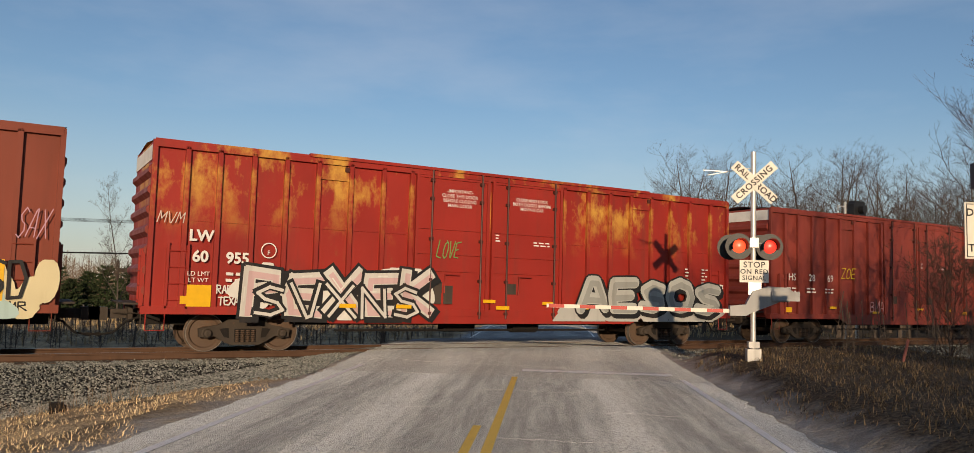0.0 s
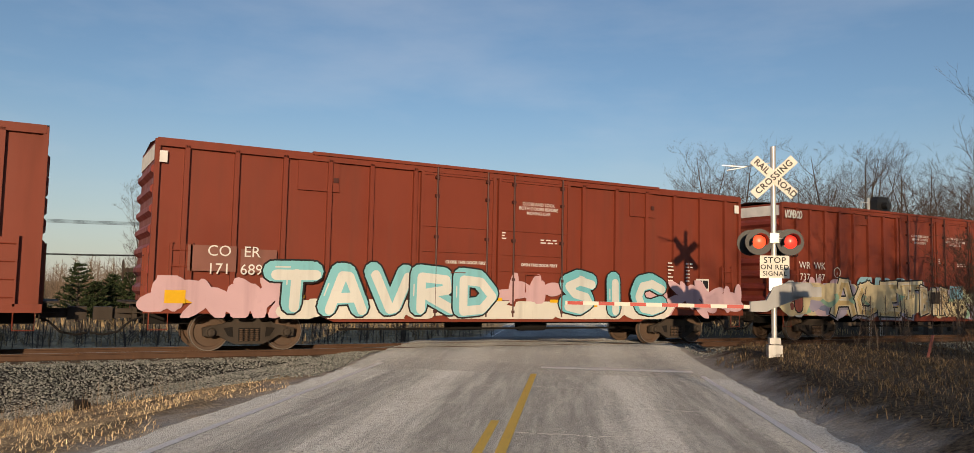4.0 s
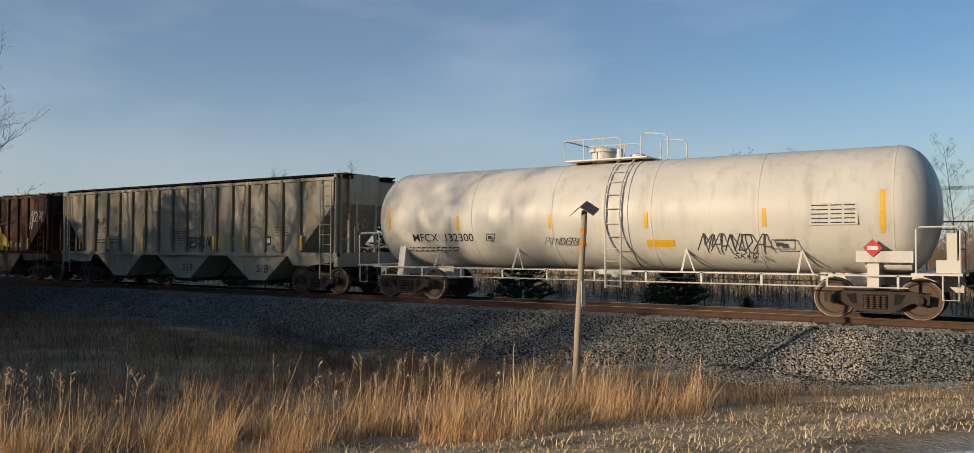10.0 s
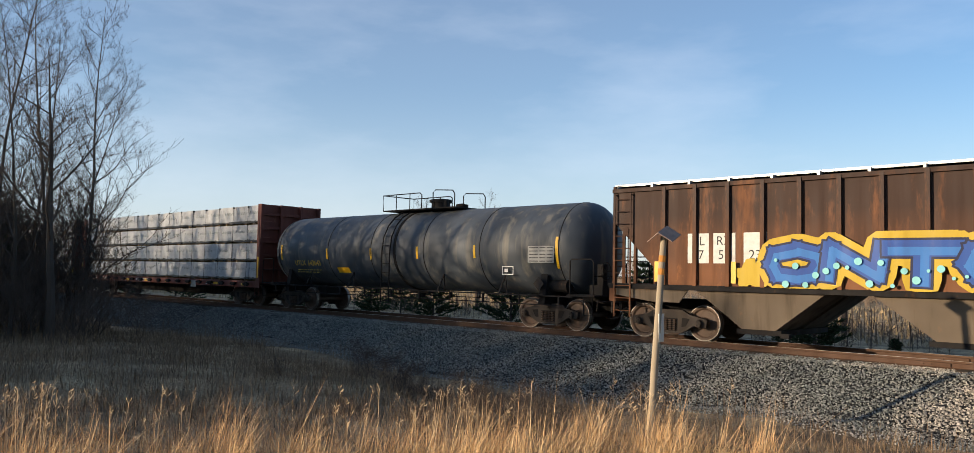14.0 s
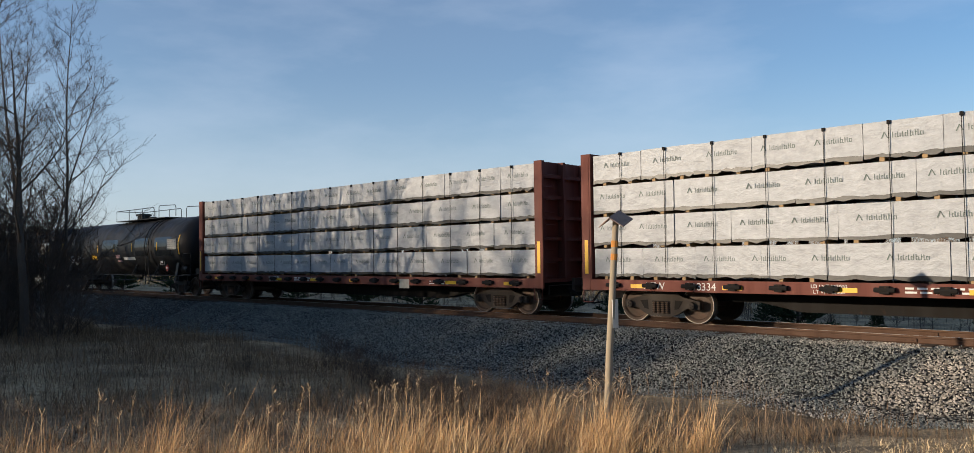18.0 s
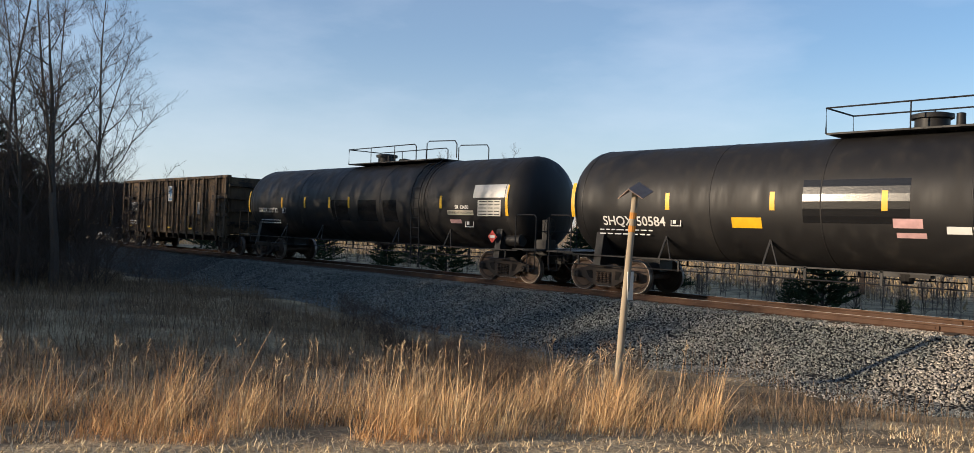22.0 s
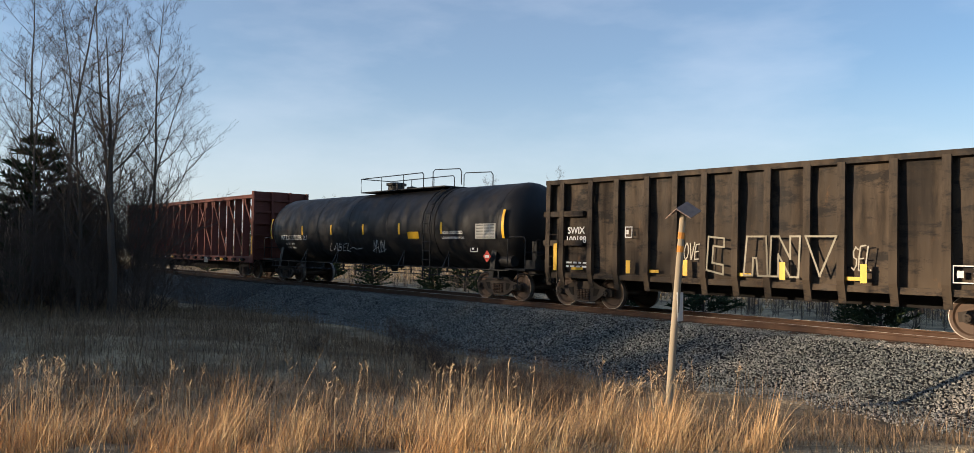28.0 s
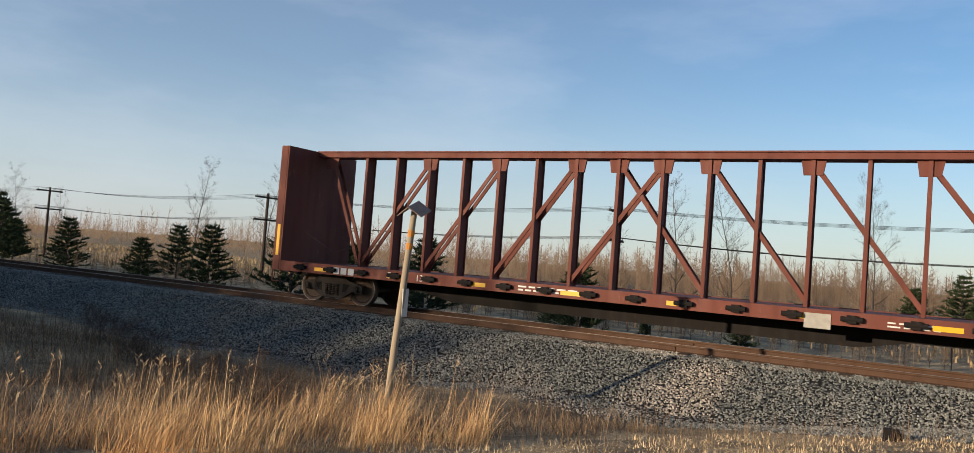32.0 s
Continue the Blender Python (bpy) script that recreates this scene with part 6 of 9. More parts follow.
def bulkhead_flat(x0):
    car = thing("bulkhead_flat_car", "teal blue bulkhead flat car carrying plastic-wrapped lumber", "flat car", "cars of the freight train", at=(x0, TRACK_Y, 0))
    L, W = 9.85, 1.55
    part("deck", M().box(-L, L, -W + 0.05, W - 0.05, 0.90, 1.04), STEEL_DARK, car)
    for sg in (-1, 1):
        y0, y1 = sorted((sg * (W - 0.06), sg * W))
        part("side_sill", M().plate([(-L, 0.66), (-6.4, 0.66), (-5.6, 0.52), (5.6, 0.52), (6.4, 0.66), (L, 0.66), (L, 1.06), (-L, 1.06)], y0, y1), BLUE, car)
        part("sill_flange", M().box(-L, L, *sorted((sg * W, sg * (W + 0.06))), 1.0, 1.05), BLUE, car)
    part("centre_sill", M().box(-L, L, -0.28, 0.28, 0.35, 0.9), UNDER, car)
    for sg in (-1, 1):
        bh = part("bulkhead", M().box(*sorted((sg * 9.3, sg * 9.42)), -W, W, 1.04, 4.2), BLUE, car, "tall blue end bulkhead with braces")
        part("bulkhead_cap", M().plate([(-0.8, 4.2), (0.8, 4.2), (0.7, 4.36), (-0.7, 4.36)], 0, 0.13), BLUE, bh, at=pose(sg * 9.3, 0, 0, 0, 0, 90) @ Matrix.Diagonal((1.9, 1, 1, 1)) if sg < 0 else pose(sg * 9.43, 0, 0, 0, 0, 90) @ Matrix.Diagonal((1.9, 1, 1, 1)))
        for y in (-W, -0.55, 0.5, W - 0.08):
            part("bulkhead_brace", M().plate([(sg * 9.42, 0.6), (sg * 10.3, 0.6), (sg * 10.25, 1.3), (sg * 9.5, 4.2), (sg * 9.42, 4.2)], y, y + 0.08), BLUE, bh)
        for k in range(7):
            z = 1.3 + 0.43 * k
            part("rung", M().tube([(sg * (10.22 - 0.22 * k * 0.8), -W + 0.06, z), (sg * (10.22 - 0.22 * k * 0.8), -0.6, z)], 0.015, 5), BLUE, bh)
        ladder(car, sg * 9.72 - 0.2, sg * 9.72 + 0.2, 0.62, 3.9, -W - 0.02, BLUE, 8)
        part("side_gusset", M().plate([(sg * 9.42, 0.6), (sg * 10.25, 0.6), (sg * 10.2, 1.3), (sg * 9.9, 4.2), (sg * 9.42, 4.2)], -W - 0.02, -W + 0.03), BLUE, car)
        for k in range(4):
            part("sign_bar", M().box(-0.1, 0.1, -W - 0.035, -W - 0.03, -0.11, 0.11), WHITE_PAINT, car, "white letter-sized bar", (sg * 9.65, 0, 4.0 - 0.3 * k)) if sg < 0 else None
        coupler(car, sg * 9.95, sg)
    pm = stake_pocket_mesh(BLUE)
    for k in range(16):
        x = -8.7 + 17.4 * k / 15
        part("winch", pm, None, car, at=(x, -W, 1.0))
        part("winch", pm, None, car, at=pose(x, W, 1.0, 0, 0, 180))
    for x in (-8.3, -4.9, -3.0, -2.5, 0.1, 2.5, 3.0, 5.8, 8.6):
        patch(car, "yellow_reflector", x - 0.2, x + 0.2, 0.86, 0.96, -W - 0.004, YELLOW)
    lettering(car, "LSRC", -5.86, 0.74, 0.27, -W - 0.006)
    lettering(car, "3508", -4.05, 0.76, 0.30, -W - 0.006)
    lettering(car, "LD LMT 200200\nLT WT 83800", -1.7, 0.77, 0.13, -W - 0.006)
    bars(car, 0.6, 0.85, 1.5, 2, -W - 0.006, h=0.03, gap=0.07, seed=9)
    bars(car, 3.4, 0.83, 0.9, 4, -W - 0.006, h=0.03, gap=0.06, seed=10)
    sq = M()
    for a, b, c_, d in ((-3.42, -3.12, 0.62, 0.64), (-3.42, -3.12, 0.86, 0.88), (-3.42, -3.40, 0.62, 0.88), (-3.14, -3.12, 0.62, 0.88)):
        sq.box(a, b, -W - 0.008, -W - 0.004, c_, d)
    part("plate_mark", sq, WHITE_PAINT, car)
    lettering(car, "C", -3.27, 0.72, 0.12, -W - 0.006)
    xs = [-8.95, -6.6, -4.6, -3.1, -1.2, 0.7, 2.75, 4.45, 5.45, 6.45, 8.8]
    for i, (a, b) in enumerate(zip(xs, xs[1:])):
        wrapped_bundle(car, a, b, 1.05, 3.42 + (0.12 if i in (4, 5) else 0) + 0.05 * math.sin(i * 2.1), 1.40, FILM, 100 + i)
        st = M()
        zt = 3.5
        st.add([(b - 0.018, -1.49, 1.05), (b + 0.018, -1.49, 1.05), (b + 0.018, -1.47, zt), (b - 0.018, -1.47, zt)], [(0, 1, 2, 3)])
        st.box(b - 0.018, b + 0.018, -1.47, 1.47, zt, zt + 0.01)
        part("tie_strap", st, ORANGE, car, "orange ratchet strap over the load")
    for x in (-7.2, 7.2):
        truck(car, x)
    CARS.append((car, x0))
    return car


bulkhead_flat(-91.9)


# ---------------- tank cars ----------------
def tank_car(x0, mat, label, L=8.35, R=1.47, zc=2.50, tc=7.0, ladder_x=0.9, ring_mat=None, hood=True, dome_x=0.0, plat=(-2.0, 2.2), fittings=True, gap=0.56, tail=0.0):
    car = thing("tank_car", label, "tank car", "cars of the freight train", at=(x0, TRACK_Y, 0))
    rm = ring_mat or mat
    prof = [(-L + 0.85 * (1 - math.cos(radians(q))), max(0.02, R * math.sin(radians(q)))) for q in range(0, 91, 9)]
    mid = [(-L + 0.85 + (2 * L - 1.7) * k / 12, R) for k in range(1, 12)]
    prof = prof + mid + [(-a, r) for a, r in prof[::-1]]
    part("tank", M().lathe(prof, "x", 64, (0, 0, zc)), mat, car, smooth=True)
    for x in (-L + 0.88, -4.0, -1.3, 1.6, 4.3, L - 0.88):
        part("weld_seam", M().lathe([(x - 0.02, R + 0.001), (x - 0.012, R + 0.008), (x + 0.012, R + 0.008), (x + 0.02, R + 0.001)], "x", 64, (0, 0, zc), False), rm, car, smooth=True)
    # running boards, stub sills and bolsters
    for sg in (-1, 1):
        bx = sorted((sg * (tc - 1.3), sg * (L + 0.42)))
        part("stub_sill", M().box(bx[0], bx[1], -0.3, 0.3, 0.62, 1.02), rm, car)
        part("end_platform", M().box(*sorted((sg * (L - 0.55), sg * (L + 0.42))), -1.45, 1.45, 1.02, 1.07), rm, car)
        part("body_bolster", M().plate([(-1.4, 0.72), (1.4, 0.72), (1.25, 1.65), (0.9, 1.2), (-0.9, 1.2), (-1.25, 1.65)], -0.12, 0.12), rm, car, at=pose(sg * tc, 0, 0, 0, 0, 90))
        rl = M()
        for y in (-1.42, 1.42):
            rl.tube([(sg * (L - 0.45), y, 1.05), (sg * (L - 0.45), y, 2.02), (sg * (L - 0.38), y, 2.08), (sg * (L + 0.3), y, 2.08), (sg * (L + 0.38), y, 2.0), (sg * (L + 0.38), y, 1.05)], 0.02, 6)
            rl.tube([(sg * (L + 0.05), y, 1.05), (sg * (L + 0.05), y, 0.5), (sg * (L + 0.35), y, 0.5), (sg * (L + 0.35), y, 1.05)], 0.018, 6)
        rl.tube([(sg * (L + 0.38), -1.42, 1.6), (sg * (L + 0.38), 1.42, 1.6)], 0.018, 6)
        part("handrail", rl, rm, car)
        coupler(car, sg * (L + 0.4), sg)
        truck(car, sg * tc)
    for sg in (-1, 1):
        w = M()
        w.box(-L + 0.3, L - 0.3, *sorted((sg * 1.30, sg * 1.50)), 0.985, 1.02)
        part("running_board", w, rm, car, "grated side running board")
        hr = M()
        for k in range(11):
            x = -L + 0.8 + (2 * L - 1.6) * k / 10
            hr.box(x - 0.025, x + 0.025, *sorted((sg * 1.46, sg * 1.50)), 0.72, 1.03)
        hr.tube([(-L + 0.6, sg * 1.48, 0.74), (L - 0.6, sg * 1.48, 0.74)], 0.016, 5)
        part("safety_rail", hr, rm, car)
        for x in (-5.4, -2.6, 2.4, 5.2):
            part("board_bracket", M().bar((x, sg * 1.46, 1.0), (x + 0.05, sg * 1.2, 1.58), 0.05, 0.03).bar((x + 0.35, sg * 1.46, 1.0), (x + 0.05, sg * 1.2, 1.58), 0.03, 0.03), rm, car)
    # side ladder bent round the shell
    lad = M()
    for x in (ladder_x - 0.22, ladder_x + 0.22):
        pts = [(x, -1.52, 0.55), (x, -1.52, zc - 0.4)] + [(x, -(R + 0.09) * math.cos(a), zc + (R + 0.09) * math.sin(a)) for a in (0.0, 0.3, 0.6, 0.9, 1.2)]
        lad.tube(pts, 0.026, 6)
    for k in range(6):
        lad.tube([(ladder_x - 0.22, -1.54, 0.6 + k * 0.33), (ladder_x + 0.22, -1.54, 0.6 + k * 0.33)], 0.013, 5)
    for k in range(5):
        a = 0.08 + 0.24 * k
        lad.tube([(ladder_x - 0.22, -(R + 0.1) * math.cos(a), zc + (R + 0.1) * math.sin(a)), (ladder_x + 0.22, -(R + 0.1) * math.cos(a), zc + (R + 0.1) * math.sin(a))], 0.013, 5)
    part("side_ladder", lad, rm, car)
    part("saddle_band", M().lathe([(ladder_x + 0.30, R + 0.002), (ladder_x + 0.30, R + 0.02), (ladder_x + 0.42, R + 0.02), (ladder_x + 0.42, R + 0.002)], "x", 64, (0, 0, zc), False), rm, car, smooth=True)
    # top platform with railings and the dome fittings
    zt = zc + R
    part("top_platform", M().box(plat[0], plat[1] - tail, -0.75, 0.75, zt + 0.02, zt + 0.06), rm, car)
    dome = part("valve_dome", M().lathe([(zt - 0.1, 0.34), (zt + 0.30, 0.34), (zt + 0.31, 0.42), (zt + 0.40, 0.42), (zt + 0.43, 0.30), (zt + 0.46, 0.02)], "z", 24, (dome_x, 0, 0)), rm, car, smooth=True)
    if fittings:
        part("fitting", M().lathe([(zt, 0.22), (zt + 0.2, 0.22), (zt + 0.24, 0.05)], "z", 14, (dome_x + 1.0, 0.1, 0)).lathe([(zt, 0.09), (zt + 0.34, 0.09), (zt + 0.36, 0.02)], "z", 10, (dome_x + 0.65, -0.35, 0)), rm, dome, smooth=True)
    rails_ = M()
    mid_ = plat[0] + (plat[1] - plat[0]) * gap
    for y in (-0.75, 0.75):
        rails_.tube([(plat[0], y, zt + 0.04), (plat[0], y, zt + 0.62), (mid_ - 0.1, y, zt + 0.62), (mid_, y, zt + 0.55), (mid_, y, zt + 0.04)], 0.02, 6)
        rails_.tube([(mid_ + 0.6, y, zt + 0.04), (mid_ + 0.6, y, zt + 0.6), (mid_ + 0.72, y, zt + 0.68), (plat[1] - 0.1, y, zt + 0.62), (plat[1], y, zt + 0.5), (plat[1], y, zt + 0.04)], 0.02, 6)
        for f in (0.35, 0.7):
            rails_.tube([(plat[0] + (mid_ - plat[0]) * f, y, zt + 0.04), (plat[0] + (mid_ - plat[0]) * f, y, zt + 0.62)], 0.016, 6)
    rails_.tube([(plat[0], -0.75, zt + 0.62), (plat[0], 0.75, zt + 0.62)], 0.02, 6)
    part("top_railing", rails_, rm, car, "bent pipe railing round the top fittings")
    part("brake_cylinder", M().lathe([(tc - 0.2, 0.02), (tc - 0.19, 0.19), (tc + 0.75, 0.19), (tc + 0.76, 0.02)], "x", 14, (0, -1.0, 1.30)), rm, car, smooth=True)
    brake_wheel(car, L + 0.32, -0.75, 1.75, 1, STEEL_DARK)
    part("brake_stand", M().box(L - 0.1, L + 0.35, -0.95, -0.5, 1.07, 1.35).box(L + 0.1, L + 0.3, -0.85, -0.65, 1.35, 1.95), rm, car)
    part("outlet_valve", M().lathe([(0.72, 0.12), (0.95, 0.2), (1.1, 0.3)], "z", 12).box(-0.5, 0.5, -0.15, 0.15, 0.86, 1.0), rm, car)
    return car


def on_tank(car, name, x, a, w, h, mat, zc=2.50, R=1.47, label=""):
    """A curved sticker on the shell: centre x, height angle a in degrees over the middle line."""
    m = M()
    n = 6
    for i in range(n + 1):
        t = radians(a) + (i / n - 0.5) * h / R
        m.v += [(x - w / 2, -(R + 0.006) * math.cos(t), zc + (R + 0.006) * math.sin(t)), (x + w / 2, -(R + 0.006) * math.cos(t), zc + (R + 0.006) * math.sin(t))]
    m.f = [(2 * i, 2 * i + 1, 2 * i + 3, 2 * i + 2) for i in range(n)]
    return part(name, m, mat, car, label)


def tank_text(car, s, x, a, size, mat, zc=2.50, R=1.47, bold=0.0):
    """Lettering wrapped on the round shell."""
    key = ("tank", s, size, mat.name, a)
    if key not in TEXT_CACHE:
        me = text_mesh(s, size, mat, bold).copy()
        for v in me.vertices:
            t = radians(a) + v.co.z / R
            v.co = (v.co.x, -(R + 0.008) * math.cos(t), zc + (R + 0.008) * math.sin(t))
        TEXT_CACHE[key] = me
    return part("lettering", TEXT_CACHE[key], None, car, at=(x, 0, 0))


def placard(car, x, z, y, text="1075"):
    red = plain("placard_red", (0.55, 0.03, 0.02), 0.5)
    ob = part("hazard_placard", M().plate([(x - 0.2, z), (x, z - 0.2), (x + 0.2, z), (x, z + 0.2)], y - 0.006, y), red, car, "red diamond hazard placard")
    part("placard_band", M().box(x - 0.11, x + 0.11, y - 0.009, y - 0.007, z - 0.045, z + 0.045), WHITE_PAINT, ob)
    return ob


FRESH_BLACK = plain("fresh_black_enamel", (0.010, 0.010, 0.011), 0.22, 0.2, 4)


def hollow(car, x0, x1, z0, z1, y, mat, label="white outlined stencil box"):
    """A thin rectangular outline with a short bar in it."""
    m = M()
    t = 0.022
    for a, b, c, d in ((x0, x1, z0, z0 + t), (x0, x1, z1 - t, z1), (x0, x0 + t, z0 + t, z1 - t), (x1 - t, x1, z0 + t, z1 - t), (x0 + 0.2 * (x1 - x0), x0 + 0.5 * (x1 - x0), z0 + 0.3 * (z1 - z0), z0 + 0.7 * (z1 - z0))):
        m.box(a, b, y - 0.004, y, c, d)
    return part("stencil_box", m, mat, car, label)


def data_table(car, x0, x1, z0, z1, y, mat, rows=5):
    """A ruled table of small stencilled figures."""
    p = part("data_panel", M().box(x0, x1, y - 0.003, y, z0, z1), mat, car, "pale ruled data panel")
    m = M()
    for k in range(rows):
        z = z0 + (z1 - z0) * (k + 0.5) / rows
        for a, b in ((0.05, 0.4), (0.45, 0.68), (0.73, 0.95)):
            m.box(x0 + (x1 - x0) * a, x0 + (x1 - x0) * b, y - 0.006, y - 0.0045, z - 0.013, z + 0.013)
    tagged(part("data_print", m, BLACK_PAINT, p), kind="stuff")
    return p


def build_tanks():
    zc, R = 2.52, 1.52

    def deg(z, zc, R):
        return math.degrees(math.asin((z - zc) / R))

    c = tank_car(-111.57, TANK_WHITE, "cream white tank car with tree shadows and black tags", 8.1, 1.52, 2.52, 6.79, 0.55, None, True, -0.4, (-1.28, 1.8), tail=0.6)
    tank_text(c, "MFCX  132300", -5.14, deg(1.90, zc, R), 0.37, BLACK_PAINT, zc, R, bold=0.001)
    bars(c, -6.5, 1.60, 1.9, 2, -1.30, BLACK_PAINT, 0.03, 0.09, 31)
    hollow(c, -3.5, -3.2, 1.80, 2.02, -1.46, BLACK_PAINT, "black outlined plate letter")
    for x, z, h in ((-7.14, 2.55, 0.75), (-4.5, 2.34, 0.42), (-1.35, 2.34, 0.42), (1.47, 2.33, 0.42), (4.45, 2.35, 0.45), (7.01, 2.44, 0.98)):
        on_tank(c, "yellow_reflector", x, deg(z, zc, R), 0.10, h, YELLOW, zc, R)
    on_tank(c, "emergency_notice", 1.8, deg(1.73, zc, R), 0.75, 0.2, YELLOW, zc, R, label="yellow emergency notice panel")
    data_table(c, 5.47, 6.51, 2.15, 2.65, -1.53, plain("cream_data_panel", (0.60, 0.57, 0.50), 0.6))
    hollow(c, 4.6, 5.15, 1.58, 1.82, -1.42, BLACK_PAINT)
    hand_tag(c, "MANDA", 2.8, 4.5, 1.55, 1.95, -1.45, BLACK_, 0.034, 0.25, 34)
    hand_tag(c, "SKIN", 3.7, 4.3, 1.36, 1.48, -1.36, BLACK_, 0.025, 0.1, 36)
    hand_tag(c, "FINDERS", -1.55, -0.4, 1.70, 1.88, -1.44, BLACK_, 0.022, 0.2, 35)
    placard(c, 6.8, 1.62, -1.50)
    part("placard_shield", M().box(6.45, 7.6, -1.46, -1.40, 1.30, 1.55), TANK_WHITE, c)
    CARS.append((c, -111.57))

    zc, R = 2.42, 1.42
    c = tank_car(-164.78, TANK_DARK, "soot-stained blue-grey tank car", 8.4, 1.42, 2.42, 6.87, -0.3, UNDER, True, 0.9, (-1.47, 2.4))
    for x, z, h in ((-7.34, 2.34, 0.6), (-4.08, 2.27, 0.42), (-1.31, 2.26, 0.42), (1.27, 2.29, 0.42), (4.06, 2.32, 0.42), (7.44, 2.26, 0.95)):
        on_tank(c, "yellow_reflector", x, deg(z, zc, R), 0.10, h, YELLOW, zc, R)
    dull_yellow = plain("dull_yellow_stencil", (0.50, 0.33, 0.04), 0.6)
    tank_text(c, "UTLX  643643", -5.5, deg(1.90, zc, R), 0.30, dull_yellow, zc, R, 0.006)
    bars(c, -6.4, 1.62, 1.7, 2, -1.20, dull_yellow, 0.03, 0.09, 38)
    on_tank(c, "emergency_notice", -3.2, deg(1.65, zc, R), 0.76, 0.24, YELLOW, zc, R, label="yellow emergency notice panel")
    data_table(c, 6.35, 7.36, 1.97, 2.47, -1.43, plain("grey_panel", (0.25, 0.25, 0.24), 0.6))
    hollow(c, 5.2, 5.66, 1.60, 1.86, -1.30, WHITE_PAINT)
    part("placard_holder", M().plate([(6.6, 1.35), (6.8, 1.15), (7.0, 1.35), (6.8, 1.55)], -1.45, -1.42), STEEL_DARK, c, "bare diamond placard holder")
    CARS.append((c, -164.78))

    zc, R = 2.46, 1.50
    pale = plain("pale_data_panel", (0.5, 0.48, 0.42), 0.6)
    pink = plain("faded_pink_sticker", (0.55, 0.33, 0.32), 0.6)
    KINDS = ((-227.03, 1, "black tank car with white lettering and yellow reflectors", 7.44, 8.8, 4.48, 0.4, (-8.25, -5.17, -2.40, 0.02, 2.44, 5.54, 8.0), 6.75, 2.3, (6.71, 1.39)),
             (-246.0, 2, "black tank car for liquefied gas with yellow reflectors", 7.6, 8.9, 3.74, -0.05, (-8.29, -5.39, -3.54, -1.72, -0.36, 5.03, 8.09), 6.83, 2.02, (7.49, 1.39)),
             (-309.92, 3, "black tank car with a white scrawled tag", 7.75, 9.05, 4.3, 0.0, (-8.53, -5.35, -2.73, -0.13, 2.46, 5.12, 8.42), 7.05, 2.03, (7.63, 1.44)))
    for x0, seed, lab, tc, L, lad, dome, yel, pan, pz, pl in KINDS:
        c = tank_car(x0, TANK_BLACK, lab, L, R, zc, tc, lad, None, True, dome, (-1.55, (6.1, 4.9, 5.3)[seed - 1]), gap=0.66, tail=(1.3, 0.9, 1.0)[seed - 1])
        for x in yel:
            end = x in (yel[0], yel[-1])
            on_tank(c, "yellow_reflector", x, 2 if end else (0 if seed != 3 else -2), 0.12, 0.95 if end else 0.42, YELLOW, zc, R)
        if seed != 3:
            bars(c, -7.4, 1.70, 1.7, 2, -1.33, None, 0.032, 0.11, 40 + seed)
        data_table(c, pan, pan + 1.03, pz, pz + 0.5, -1.505, pale)
        placard(c, pl[0], pl[1], -1.46)
        if seed == 1:
            tank_text(c, "SHQX 50584", -6.25, deg(1.94, zc, R), 0.36, WHITE_PAINT, zc, R, 0.005)
            hollow(c, -5.1, -4.8, 1.84, 2.06, -1.42, WHITE_PAINT)
            on_tank(c, "yellow_notice", -3.05, deg(1.96, zc, R), 0.75, 0.26, YELLOW, zc, R, "yellow notice sticker")
            on_tank(c, "pink_sticker", 0.45, deg(2.0, zc, R), 0.56, 0.2, pink, zc, R, "faded pink sticker")
            on_tank(c, "pink_sticker", 0.5, deg(1.76, zc, R), 0.56, 0.12, pink, zc, R)
            on_tank(c, "white_smear", 1.9, deg(1.88, zc, R), 1.5, 0.16, WHITE_PAINT, zc, R, "white painted-over strip")
            hollow(c, 5.57, 6.05, 1.52, 1.84, -1.30, WHITE_PAINT)
            for x, w in ((-0.6, 2.2), (3.6, 1.6), (6.2, 1.9)):
                on_tank(c, "black_patch", x, deg(2.45, zc, R), w, 0.95, FRESH_BLACK, zc, 1.498, "fresh black repaint patch")
        elif seed == 2:
            tank_text(c, "GATX 202732", -6.6, deg(2.13, zc, R), 0.28, WHITE_PAINT, zc, R, 0.004)
            hollow(c, -5.35, -5.1, 2.02, 2.24, -1.48, WHITE_PAINT)
            on_tank(c, "steel_patch", 7.35, deg(2.80, zc, R), 1.5, 0.42, GALV, zc, R, "bare steel patch on the shell")
            tank_text(c, "SR 13450", 6.06, deg(2.29, zc, R), 0.17, WHITE_PAINT, zc, R, 0.004)
            on_tank(c, "name_strip", 5.97, deg(2.12, zc, R), 1.26, 0.15, plain("beige_strip", (0.5, 0.46, 0.36), 0.6), zc, R)
            tank_text(c, "LIQUEFIED PETROLEUM GAS", 5.97, deg(2.12, zc, R), 0.10, BLACK_PAINT, zc, 1.505)
            on_tank(c, "red_strip", 5.68, deg(1.84, zc, R), 0.55, 0.14, pink, zc, R)
            hollow(c, 6.12, 6.51, 1.66, 1.92, -1.36, WHITE_PAINT)
